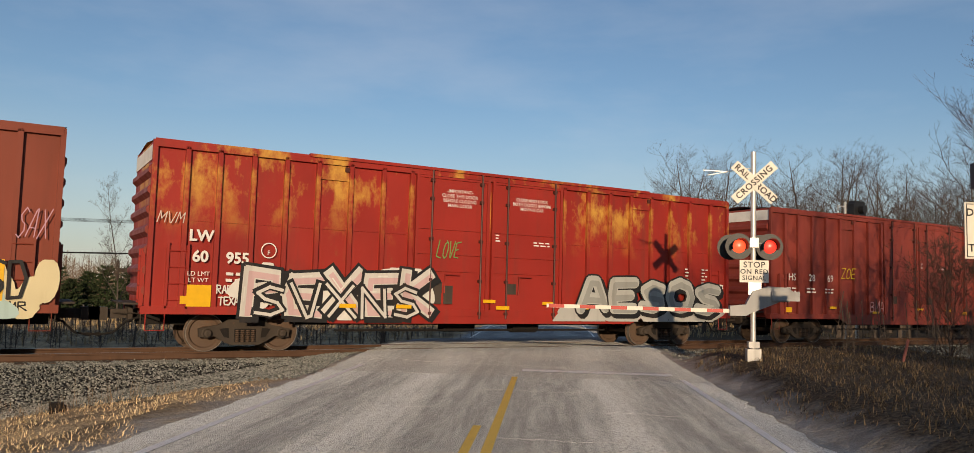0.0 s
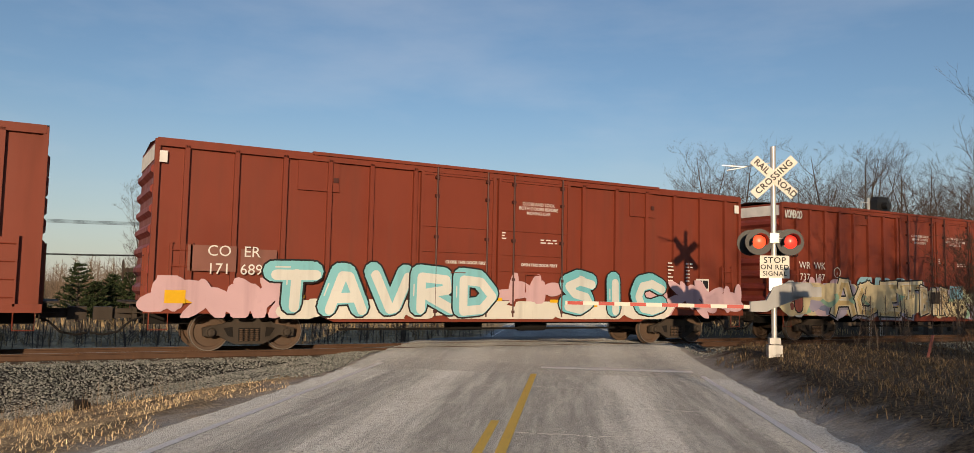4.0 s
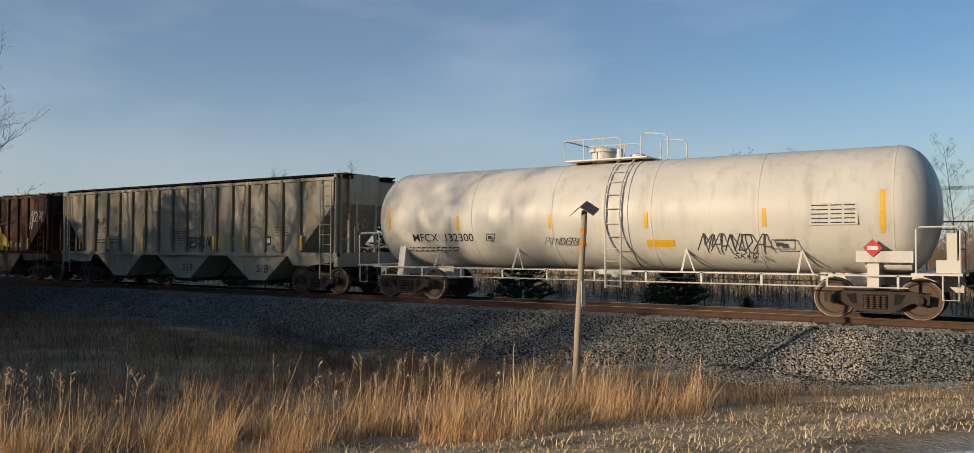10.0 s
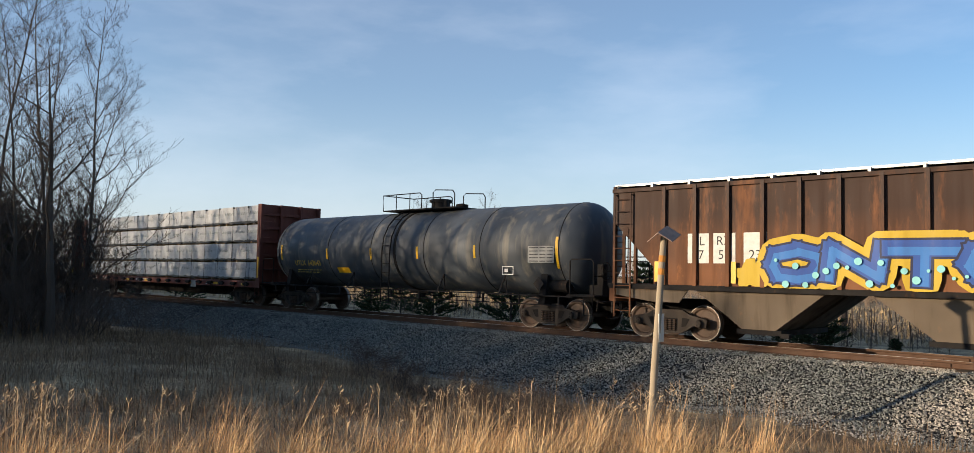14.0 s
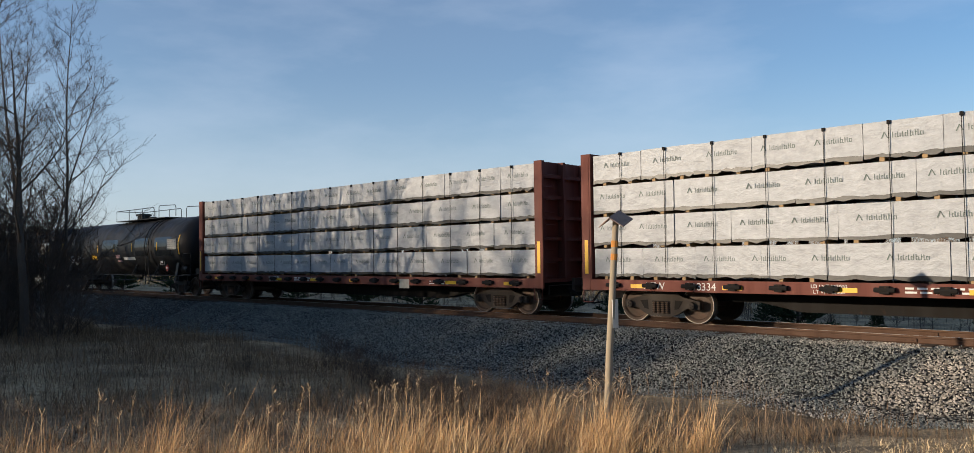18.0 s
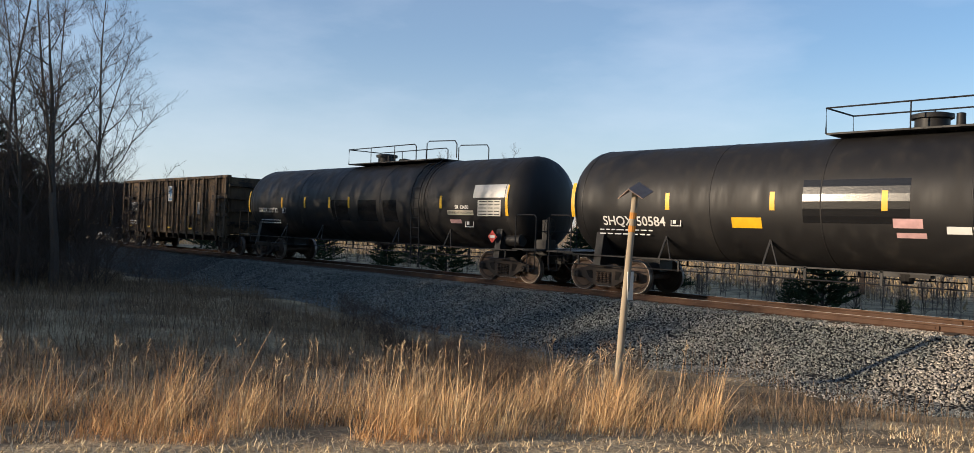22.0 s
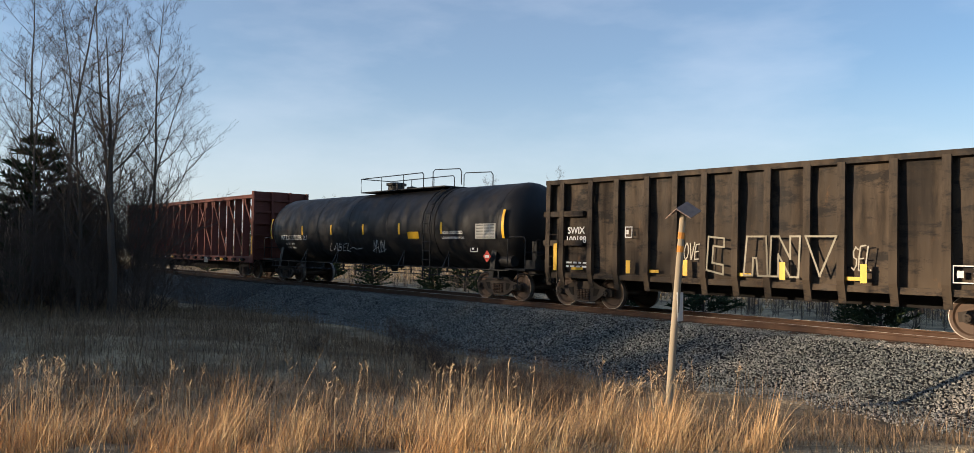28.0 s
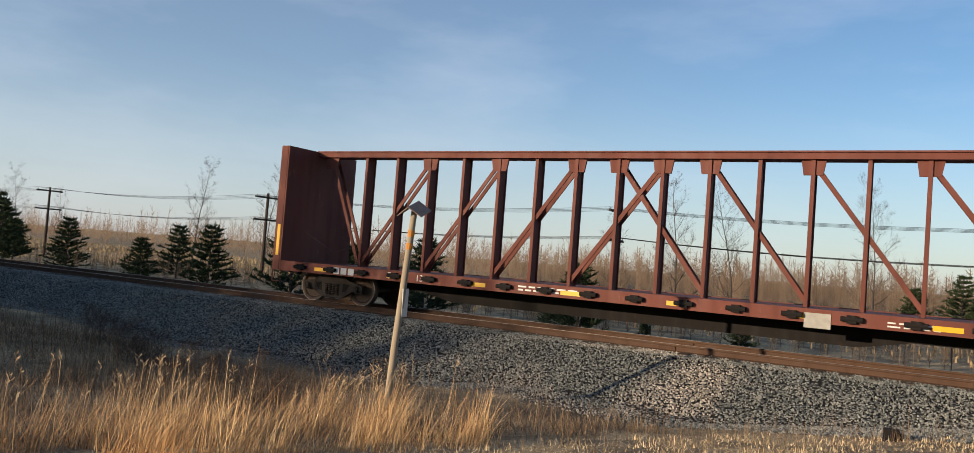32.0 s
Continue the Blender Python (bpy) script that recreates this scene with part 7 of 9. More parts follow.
            for x, w in ((-1.0, 1.15), (0.8, 1.15), (2.2, 0.8)):
                on_tank(c, "black_patch", x, deg(2.15, zc, R), w, 0.8, FRESH_BLACK, zc, 1.497, "fresh black repaint patch")
        else:
            tank_text(c, "MTZX 330298", -6.52, deg(2.08, zc, R), 0.34, WHITE_PAINT, zc, R, 0.004)
            tank_text(c, "LD LMT 163100", -6.75, deg(1.80, zc, R), 0.13, WHITE_PAINT, zc, R, 0.002)
            tank_text(c, "LT WT   99900", -6.75, deg(1.62, zc, R), 0.13, WHITE_PAINT, zc, R, 0.002)
            hollow(c, -5.25, -4.98, 1.98, 2.22, -1.47, WHITE_PAINT)
            on_tank(c, "yellow_notice", 3.37, deg(2.16, zc, R), 0.72, 0.26, YELLOW, zc, R, "yellow notice sticker")
            tank_text(c, "NON-ODORIZED", 5.75, deg(2.24, zc, R), 0.15, WHITE_PAINT, zc, R, 0.004)
            tank_text(c, "LIQUEFIED PETROLEUM GAS", 5.75, deg(2.06, zc, R), 0.10, WHITE_PAINT, zc, R, 0.003)
            hollow(c, 6.56, 6.94, 1.58, 1.84, -1.30, WHITE_PAINT)
            chalk = (0.46, 0.45, 0.42)
            hand_tag(c, "LABEL", -2.9, -1.1, 1.52, 1.82, -1.43, chalk, 0.022, 0.25, 44)
            scribble(c, -1.2, 1.60, 1.0, 0.12, -1.42, chalk, 45, 0.010, 1)
            hand_tag(c, "MVM", 0.63, 1.5, 1.50, 1.95, -1.44, chalk, 0.022, -0.1, 46)
            scribble(c, 0.6, 1.52, 1.3, 0.2, -1.42, chalk, 47, 0.010, 1)
        CARS.append((c, x0))


build_tanks()


# ---------------- covered hoppers ----------------
BAY = paint("grimy_hopper_bay_paint", (0.15, 0.115, 0.08), 0.6, (0.03, 0.022, 0.016), 0.8, (0.24, 0.12, 0.05), 0.5, 0.8)


def covered_hopper(x0, mat, label, ribs=16, dark=None):
    car = thing("covered_hopper", label, "hopper car", "cars of the freight train", at=(x0, TRACK_Y, 0))
    L, W, Z0, Z1 = 8.2, 1.55, 1.42, 3.95
    ins = 1.5                                   # slope sheets cut the lower corners of the body
    prof = [(-L + ins + 0.2, Z0), (L - ins - 0.2, Z0), (L - ins + 0.1, 1.75), (L, 3.1), (L, Z1), (-L, Z1), (-L, 3.1), (-L + ins - 0.1, 1.75)]
    part("body", M().plate(prof, -W, W), mat, car)
    part("roof", M().add([(-L, -W, Z1), (L, -W, Z1), (L, -0.6, Z1 + 0.2), (-L, -0.6, Z1 + 0.2), (L, 0.6, Z1 + 0.2), (-L, 0.6, Z1 + 0.2), (L, W, Z1), (-L, W, Z1)], [(0, 1, 2, 3), (3, 2, 4, 5), (5, 4, 6, 7), (0, 3, 5, 7), (1, 6, 4, 2)]), dark or mat, car)
    for k in range(4):
        part("roof_hatch", M().lathe([(Z1 + 0.2, 0.33), (Z1 + 0.30, 0.33), (Z1 + 0.32, 0.05)], "z", 16, (-5.1 + 3.4 * k, 0, 0)), dark or mat, car)
    wk = M()
    for sg in (-1, 1):
        wk.box(-L - 0.15, L + 0.25, *sorted((sg * 0.75, sg * 1.25)), Z1 + 0.14, Z1 + 0.165)
        wk.box(-L - 0.15, L + 0.25, *sorted((sg * 1.22, sg * 1.26)), Z1 + 0.12, Z1 + 0.18)
        for k in range(16):
            x = -L + 2 * L * k / 15
            wk.box(x - 0.03, x + 0.03, *sorted((sg * 0.7, sg * 1.4)), Z1, Z1 + 0.14)
    part("roof_walk", wk, GALV if dark else UNDER, car, "grated roof walkway on brackets")
    rib = M().box(-0.05, 0.05, -W - 0.09, -W, Z0, Z1).box(-0.08, 0.08, -W - 0.02, -W, Z0, Z1)
    rm = rib.mesh("side_rib", mat if dark else HOP_RIB)
    for k in range(ribs):
        x = -L + ins + 0.1 + (2 * L - 2 * ins - 0.2) * k / (ribs - 1)
        part("side_rib", rm, None, car, at=(x, 0, 0))
        part("side_rib", rm, None, car, at=pose(x, 0, 0, 0, 0, 180))
    for sg in (-1, 1):
        part("side_sill", M().box(-L - 0.12, L + 0.12, *sorted((sg * (W - 0.12), sg * (W + 0.05))), 1.30, 1.43), dark or mat, car)
        part("top_chord", M().box(-L, L, *sorted((sg * W, sg * (W + 0.07))), Z1 - 0.08, Z1 + 0.02), mat, car)
        part("shear_plate", M().plate([(sg * (L + 0.1), 1.36), (sg * (L - 2.3), 1.36), (sg * (L - 2.0), 0.98), (sg * (L - 1.2), 0.98), (sg * (L + 0.1), 1.15)], -W + 0.02, -W + 0.06), BAY if dark else mat, car)
        part("end_sill", M().box(*sorted((sg * (L - 0.08), sg * (L + 0.12))), -W, W, 0.95, 1.43), mat, car)
        part("end_floor", M().box(*sorted((sg * (L - 1.6), sg * (L - 0.1))), -W, W, 1.30, 1.34), mat, car)
        part("stub_sill", M().box(*sorted((sg * (L - 2.2), sg * (L + 0.12))), -0.28, 0.28, 0.65, 1.05), UNDER, car)
        # end frame: posts and ladders beside the slope sheet
        en = M()
        for y in (-W + 0.04, W - 0.04):
            en.box(*sorted((sg * (L - 0.06), sg * (L + 0.02))), y - 0.04, y + 0.04, 1.4, Z1 + 0.1)
        for y in (-0.5, 0.5):
            en.box(*sorted((sg * (L - 0.06), sg * (L + 0.02))), y - 0.04, y + 0.04, 1.4, 3.4)
        part("end_frame", en, mat, car)
        ladder(car, sg * (L - 0.35) - 0.25, sg * (L - 0.35) + 0.25, 0.55, Z1 - 0.1, -W - 0.01, mat, 10)
        end_ladder(car, -1.35, -0.95, 1.4, Z1 + 0.1, sg * (L + 0.02), sg, mat, 8)
        part("grab_rail", M().tube([(sg * (L - 0.5), -W - 0.04, 1.45), (sg * (L - 0.5), -W - 0.04, 2.9)], 0.016, 5), mat, car)
        coupler(car, sg * (L + 0.12), sg)
        truck(car, sg * 6.78)
    for sg in (-1, 1):
        q = [(sg * (L - ins - 0.2), -W + 0.1, 1.42), (sg * (L - ins - 0.2), W - 0.1, 1.42), (sg * (L - 0.02), W - 0.1, 3.12), (sg * (L - 0.02), -W + 0.1, 3.12)]
        part("slope_sheet", M().add(q, [(0, 1, 2, 3)]), mat, car)
    for k in range(3):
        cx = -4.15 + 4.2 * k
        h = M()
        t, b = 1.75, 0.42
        for y0, y1 in ((-W + 0.06, -0.12), (0.12, W - 0.06)):
            h.add([(cx - t, y0, 1.42), (cx + t, y0, 1.42), (cx + t, y1, 1.42), (cx - t, y1, 1.42), (cx - b, y0 * 0.95, 0.42), (cx + b, y0 * 0.95, 0.42), (cx + b, y1, 0.42), (cx - b, y1, 0.42)],
                  [(0, 1, 5, 4), (1, 2, 6, 5), (2, 3, 7, 6), (3, 0, 4, 7), (4, 5, 6, 7)])
        bay = part("hopper_bay", h, BAY if dark else mat, car, "sloped discharge hopper")
        part("outlet_gate", M().box(cx - 0.55, cx + 0.55, -1.4, 1.4, 0.30, 0.42).box(cx + 0.55, cx + 0.75, -1.45, -1.3, 0.26, 0.36), UNDER, bay)
    brake_wheel(car, L + 0.12, -0.3, 2.3, 1, mat)
    for x in (-6.78, -4.66, -2.3, 2.12, 3.78, 6.72):
        patch(car, "yellow_reflector", x - 0.06, x + 0.06, 1.50, 2.02, -W - 0.105, YELLOW)
    CARS.append((car, x0))
    return car


def build_hoppers():
    c = covered_hopper(-129.23, HOP_GREY, "faded grey covered hopper with rust stains")
    for t, x, z in (("GP", -5.70, 2.68), ("PX", -5.0, 2.68), ("92", -5.70, 2.32), ("03", -5.0, 2.32), ("1", -4.26, 2.33)):
        lettering(c, t, x, z, 0.34, -1.558, BLACK_PAINT, bold=0.01)
    bars(c, -5.9, 1.9, 1.9, 2, -1.556, BLACK_PAINT, 0.04, 0.12, 50)
    bars(c, -0.4, 2.2, 0.7, 6, -1.556, BLACK_PAINT, 0.03, 0.09, 51)
    bars(c, 5.3, 2.3, 0.8, 4, -1.556, BLACK_PAINT, 0.03, 0.1, 52)
    patch(c, "data_panel", 4.68, 5.12, 1.68, 2.0, -1.552, BLACK_PAINT)
    patch(c, "data_box", 4.73, 4.88, 1.76, 1.93, -1.558, WHITE_PAINT)
    patch(c, "data_box", 4.92, 5.07, 1.76, 1.93, -1.558, WHITE_PAINT)
    hand_tag(c, "TESTIN", 0.5, 1.95, 1.6, 1.98, -1.66, BLACK_, 0.05, 0.2, 53)
    hand_tag(c, "OS", 2.3, 2.78, 1.6, 2.0, -1.60, (0.55, 0.5, 0.05), 0.035, 0.1, 54)
    hand_tag(c, "YS", 3.05, 3.5, 1.65, 2.05, -1.60, (0.55, 0.5, 0.05), 0.035, 0.1, 55)
    for x in (-6.3, 0.4, 4.6):
        hand_tag(c, "SIB", x - 0.3, x + 0.35, 0.72, 0.95, -1.50, BLACK_, 0.035, 0.1, int(60 + x))
    c = covered_hopper(-147.05, HOP_BROWN, "rusted brown covered hopper with blue bubble graffiti", dark=UNDER)
    white = plain("white_number_patch", (0.62, 0.60, 0.55), 0.7)
    for x, a, b in ((-5.65, "KL", "47"), (-4.95, "RX", "52"), (-4.16, "", "23")):
        patch(c, "number_patch", x - 0.29, x + 0.29, 1.98, 2.72, -1.553, white, "white painted number patch")
        if a:
            lettering(c, a, x, 2.52, 0.32, -1.562, BLACK_PAINT)
        lettering(c, b, x, 2.18, 0.32, -1.562, BLACK_PAINT)
    petals(c, -4.4, -3.6, 1.44, 2.1, -1.63, (0.50, 0.34, 0.02), 5, 406, (0.3, 0.45), "yellow sprayed edge")
    petals(c, 3.9, 4.6, 1.44, 2.3, -1.63, (0.50, 0.34, 0.02), 5, 407, (0.3, 0.45), "yellow sprayed edge")
    fat_letters(c, "ONTONE", -3.85, 4.1, 1.44, 2.56, -1.648, (0.015, 0.07, 0.30), (0.03, 0.16, 0.46), (0.006, 0.012, 0.05), (0.50, 0.34, 0.02), None, 0.30, 0.05, 0.04, 15, "blue bubble letters with a yellow halo and mint dots", True, spread=1.18, hug=1.42)
    r = random.Random(59)
    dots = M()
    for k in range(34):
        dots.lathe([(-0.0004 * k, r.uniform(0.03, 0.085)), (-0.0004 * k - 0.0002, 0.0)], "y", 12, (-3.6 + 7.5 * k / 33, 0, r.uniform(1.5, 2.1)), False)
    tagged(part("graffiti_dots", dots, spray((0.24, 0.58, 0.58)), c, "mint spray dots", (0, -1.70, 0)), kind="stuff")
    hand_tag(c, "NOSMO", 6.75, 7.95, 2.75, 3.25, -1.57, (0.66, 0.64, 0.6), 0.032, 0.35, 57)
    hand_tag(c, "VV", 6.6, 7.0, 2.45, 2.75, -1.57, (0.66, 0.64, 0.6), 0.04, 0.1, 58)
    patch(c, "data_panel", 4.78, 5.12, 1.58, 1.88, -1.553, white)
    patch(c, "data_panel", 5.45, 5.92, 1.6, 1.78, -1.553, white)


build_hoppers()


# ---------------- centre-beam flats ----------------
LUMBER_WRAP = None


def centerbeam(x0, label, loaded, seed, L=10.4):
    car = thing("centerbeam_flat_car", label, "flat car", "cars of the freight train", at=(x0, TRACK_Y, 0))
    W, ZD, ZT = 1.52, 1.08, 4.46
    part("deck", M().box(-L, L, -W + 0.05, W - 0.05, 0.98, ZD), CB_RED, car)
    for sg in (-1, 1):
        y0, y1 = sorted((sg * (W - 0.08), sg * W))
        part("side_sill", M().box(-L, L, y0, y1, 0.82, ZD + 0.02), CB_RED, car)
    part("centre_sill", M().plate([(-L, 0.55), (-6, 0.55), (-5, 0.35), (5, 0.35), (6, 0.55), (L, 0.55), (L, 1.0), (-L, 1.0)], -0.3, 0.3), UNDER, car)
    part("top_beam", M().box(-L + 0.27, L - 0.27, -0.28, 0.28, ZT - 0.16, ZT).box(-L + 0.27, L - 0.27, -0.32, 0.32, ZT - 0.02, ZT + 0.02), CB_RED, car)
    post = M().box(-0.042, 0.042, -0.2, -0.17, ZD, ZT - 0.1).box(-0.042, 0.042, 0.17, 0.2, ZD, ZT - 0.1).box(-0.012, 0.012, -0.18, 0.18, ZD, ZT - 0.1).mesh("centre_post", CB_RED)
    xs = [sg * (0.56 + 1.12 * k) for sg in (-1, 1) for k in range(8)]
    for x in xs:
        part("centre_post", post, None, car, at=(x, 0, 0))
    for sg in (-1, 1):
        for k in range(-1, 4):
            a, b = (sg * 8.50, sg * (L - 0.75)) if k < 0 else (sg * (8.40 - 2.24 * k), sg * (6.16 - 2.24 * k))
            yy = 0.12 if sg > 0 else 0.135
            part("diagonal_brace", M().bar((a, -yy, ZD + 0.1), (b, -yy, ZT - 0.25), 0.10, 0.04).bar((a, yy, ZD + 0.1), (b, yy, ZT - 0.25), 0.10, 0.04).plate([(b - 0.2, ZT - 0.5), (b + 0.2, ZT - 0.5), (b + 0.26, ZT - 0.15), (b - 0.26, ZT - 0.15)], -yy - 0.04, -yy + 0.02), CB_RED, car)
    for sg in (-1, 1):
        x1, x2 = sorted((sg * (L - 0.27), sg * (L - 0.19)))
        bh = part("bulkhead", M().box(x1, x2, -W, W, ZD, ZT), CB_RED, car, "tall end bulkhead")
        fr = M()
        for y in (-W + 0.06, -0.5, 0.5, W - 0.06):
            fr.plate([(sg * (L - 0.21), ZD), (sg * (L + 0.05), ZD), (sg * (L + 0.02), ZT), (sg * (L - 0.21), ZT)], y - 0.05, y + 0.05)
        for k in range(5):
            z = ZD + 0.55 + 0.6 * k
            fr.box(*sorted((sg * (L - 0.21), sg * (L - 0.05))), -W, W, z - 0.05, z + 0.05)
        part("bulkhead_frame", fr, CB_RED, bh)
        part("bulkhead_side", M().box(*sorted((sg * (L - 0.22), sg * (L + 0.03))), -W - 0.01, -W + 0.03, 0.82, ZT), CB_RED, bh)
        for k in range(9):
            z = ZD + 0.1 + 0.36 * k
            part("rung", M().tube([(sg * (L + 0.06), -W + 0.1, z), (sg * (L + 0.06), -W + 0.5, z)], 0.014, 5), CB_RED, bh)
        patch(car, "yellow_reflector", sg * (L - 0.12) - 0.055, sg * (L - 0.12) + 0.055, 1.25, 2.15, -W - 0.013, YELLOW)
        part("end_step", M().tube([(sg * (L - 0.3), -W, 0.85), (sg * (L - 0.3), -W, 0.5), (sg * L, -W, 0.5), (sg * L, -W, 0.85)], 0.016, 5), CB_RED, car)
        part("slack_cable", M().tube([(sg * (L - 0.6), -0.9, ZD + 0.9), (sg * (L - 1.4), -0.5, ZD + 0.35), (sg * (L - 2.3), -0.22, ZD + 0.75)], 0.008, 4, False), STEEL_DARK, car, "slack tie-down cable") if not loaded else None
        coupler(car, sg * (L + 0.03), sg)
        truck(car, sg * (8.3 if loaded else 8.6))
    pm = stake_pocket_mesh(UNDER)
    for k in range(18):
        x = -9.4 + 18.8 * k / 17
        part("winch", pm, None, car, at=(x, -W, 0.98))
        part("winch", pm, None, car, at=pose(x, W, 0.98, 0, 0, 180))
    for k in range(8):
        x = -8.9 + 17.8 * k / 7 + 0.25
        patch(car, "yellow_reflector", x - 0.25, x + 0.25, 0.89, 0.99, -W - 0.003, YELLOW)
    patch(car, "card_board", 4.1, 4.6, 0.72, 1.02, -W - 0.01, plain("card_board_grey", (0.4, 0.38, 0.33), 0.7), "pale waybill card board")
    bars(car, 5.6, 0.95, 0.9, 2, -W - 0.004, None, 0.03, 0.07, seed)
    bars(car, -2.4, 0.98, 1.6, 2, -W - 0.004, None, 0.04, 0.08, seed + 3)
    if loaded:
        wrap, logo, band = LUMBER["wrap"], LUMBER["logo"], LUMBER["band"]
        r = random.Random(seed)
        zs = [ZD + 0.02 + 0.83 * k for k in range(5)]
        for row in range(4):
            x = -L + 0.32
            while x < L - 0.4:
                wdt = r.choice((2.44, 2.44, 3.05, 1.5))
                x2 = min(x + wdt, L - 0.30)
                if x2 - x < 0.6:
                    break
                for sg in (-1, 1):
                    j = r.uniform(-0.02, 0.02)
                    ya, yb = sorted((sg * 0.3, sg * (W - 0.08 + j)))
                    z0, z1 = zs[row] + 0.13, zs[row + 1] - 0.015
                    p = M().box(x + 0.004, x2 - 0.004, ya + r.uniform(-0.006, 0.006), yb + r.uniform(-0.006, 0.006), z0, z1 + r.uniform(-0.012, 0.012))
                    pk = part("lumber_package", p, wrap, car, "white film-wrapped lumber package")
                    if sg < 0:
                        # a ragged dark strip draws the shaded gap under each package
                        low = [(x + 0.01 + (x2 - x - 0.02) * i / 12, z0 - r.uniform(0.03, 0.10)) for i in range(13)]
                        high = [(x + 0.01 + (x2 - x - 0.02) * i / 12, z0 + r.uniform(-0.01, 0.04)) for i in range(12, -1, -1)]
                        part("package_skirt", M().plate(low + high, ya - 0.012, ya + 0.07), band, pk, "dark ragged strip for the shade in the gap below the package")
                        n = max(1, int((x2 - x) / 1.15))
                        for k in range(n):
                            part("logo_strip", logo, None, pk, "faded green printed mark", (x + (x2 - x) * (k + 0.5) / n, ya - 0.010, (z0 + z1) / 2 + 0.04))
                        for xd in (x + 0.3, x2 - 0.4):
                            part("dunnage", M().box(xd, xd + 0.1, ya + 0.02, -0.3, z0 - 0.13, z0), LUMBER["wood"], pk)
                x = x2
        for k in range(15):
            x = -9.2 + 18.4 * k / 14
            part("tie_cable", M().box(x - 0.006, x + 0.006, -W + 0.038, -W + 0.048, ZD, ZT - 0.05), UNDER, car, "thin dark tie-down cable")
            part("corner_protector", M().box(x - 0.03, x + 0.03, -W + 0.03, -W + 0.16, ZT - 0.12, ZT - 0.045), UNDER, car)
    if loaded:
        lettering(car, "ATW" if seed == 61 else "", -8.2, 0.945, 0.26, -W - 0.006) if seed == 61 else None
        lettering(car, "318334", -6.9, 0.945, 0.26, -W - 0.006) if seed == 61 else None
        lettering(car, "LD LMT 223000\nLT WT 62800", -3.9, 0.95, 0.115, -W - 0.006)
    CARS.append((car, x0))
    return car


def lumber_kit():
    wrap, n, l, b = nodes("white_lumber_wrap")
    co = n.new("ShaderNodeTexCoord").outputs["Object"]
    w = tex_noise(n, l, co, 1.0, 7, (3.5, 3.5, 6), 0.68)
    inf = n.new("ShaderNodeObjectInfo")
    c = blend(n, l, ramp(n, l, w, 0.35, 0.7), (0.32, 0.328, 0.338), (0.45, 0.46, 0.47))
    c = blend(n, l, inf.outputs["Random"], c, blend(n, l, 0.15, c, (0.45, 0.45, 0.45), "MULTIPLY"))
    l.new(c, b.inputs["Base Color"])
    b.inputs["Roughness"].default_value = 0.4
    bump(n, l, b, w, 0.7, 0.05)
    green = plain("faded_green_print", (0.14, 0.175, 0.15), 0.6)
    m = M()
    m.add([(-0.40, 0, -0.05), (-0.375, 0, -0.05), (-0.32, 0, 0.07), (-0.34, 0, 0.085)], [(0, 1, 2, 3)]).add([(-0.34, 0, 0.085), (-0.32, 0, 0.07), (-0.255, 0, -0.05), (-0.28, 0, -0.05)], [(0, 1, 2, 3)])
    x = -0.18
    for k, h in enumerate((0.15, 0.1, 0.14, 0.1, 0.14, 0.1, 0.15, 0.15, 0.1, 0.15, 0.14, 0.1, 0.1)):
        h *= 0.8
        m.add([(x, 0, -0.05), (x + 0.013, 0, -0.05), (x + 0.013, 0, -0.05 + h), (x, 0, -0.05 + h)], [(0, 1, 2, 3)])
        if k % 3:
            m.add([(x + 0.013, 0, -0.05), (x + 0.034, 0, -0.05), (x + 0.034, 0, -0.036), (x + 0.013, 0, -0.036)], [(0, 1, 2, 3)])
        if k % 2:
            m.add([(x + 0.013, 0, 0.016), (x + 0.034, 0, 0.016), (x + 0.034, 0, 0.03), (x + 0.013, 0, 0.03)], [(0, 1, 2, 3)])
        x += 0.047
    # near-black colour for the shade between package rows
    band = plain("dark_gap_strip", (0.028, 0.027, 0.026), 0.4, 0.6, 14)
    return dict(wrap=wrap, logo=m.mesh("logo_strip", green), band=band, wood=plain("dunnage_wood", (0.36, 0.24, 0.12), 0.8))


LUMBER = lumber_kit()
centerbeam(-184.1, "maroon centre-beam car fully loaded with white wrapped lumber", True, 61)
centerbeam(-206.35, "maroon centre-beam car loaded with white wrapped lumber", True, 67)
c_ = centerbeam(-330.98, "empty rust-red centre-beam car with open truss", False, 71, 10.5)
m_ = M()
for j_ in range(3):
    m_.box(-8.2 + j_ * 0.26, -8.0 + j_ * 0.26, -1.53, -1.526, 0.86, 1.04)
part("number_bar", m_, WHITE_PAINT, c_, "white letter-sized bars")
lettering(c_, "71", -6.2, 0.95, 0.24, -1.53)
lettering(c_, "13", -5.3, 0.95, 0.24, -1.53)


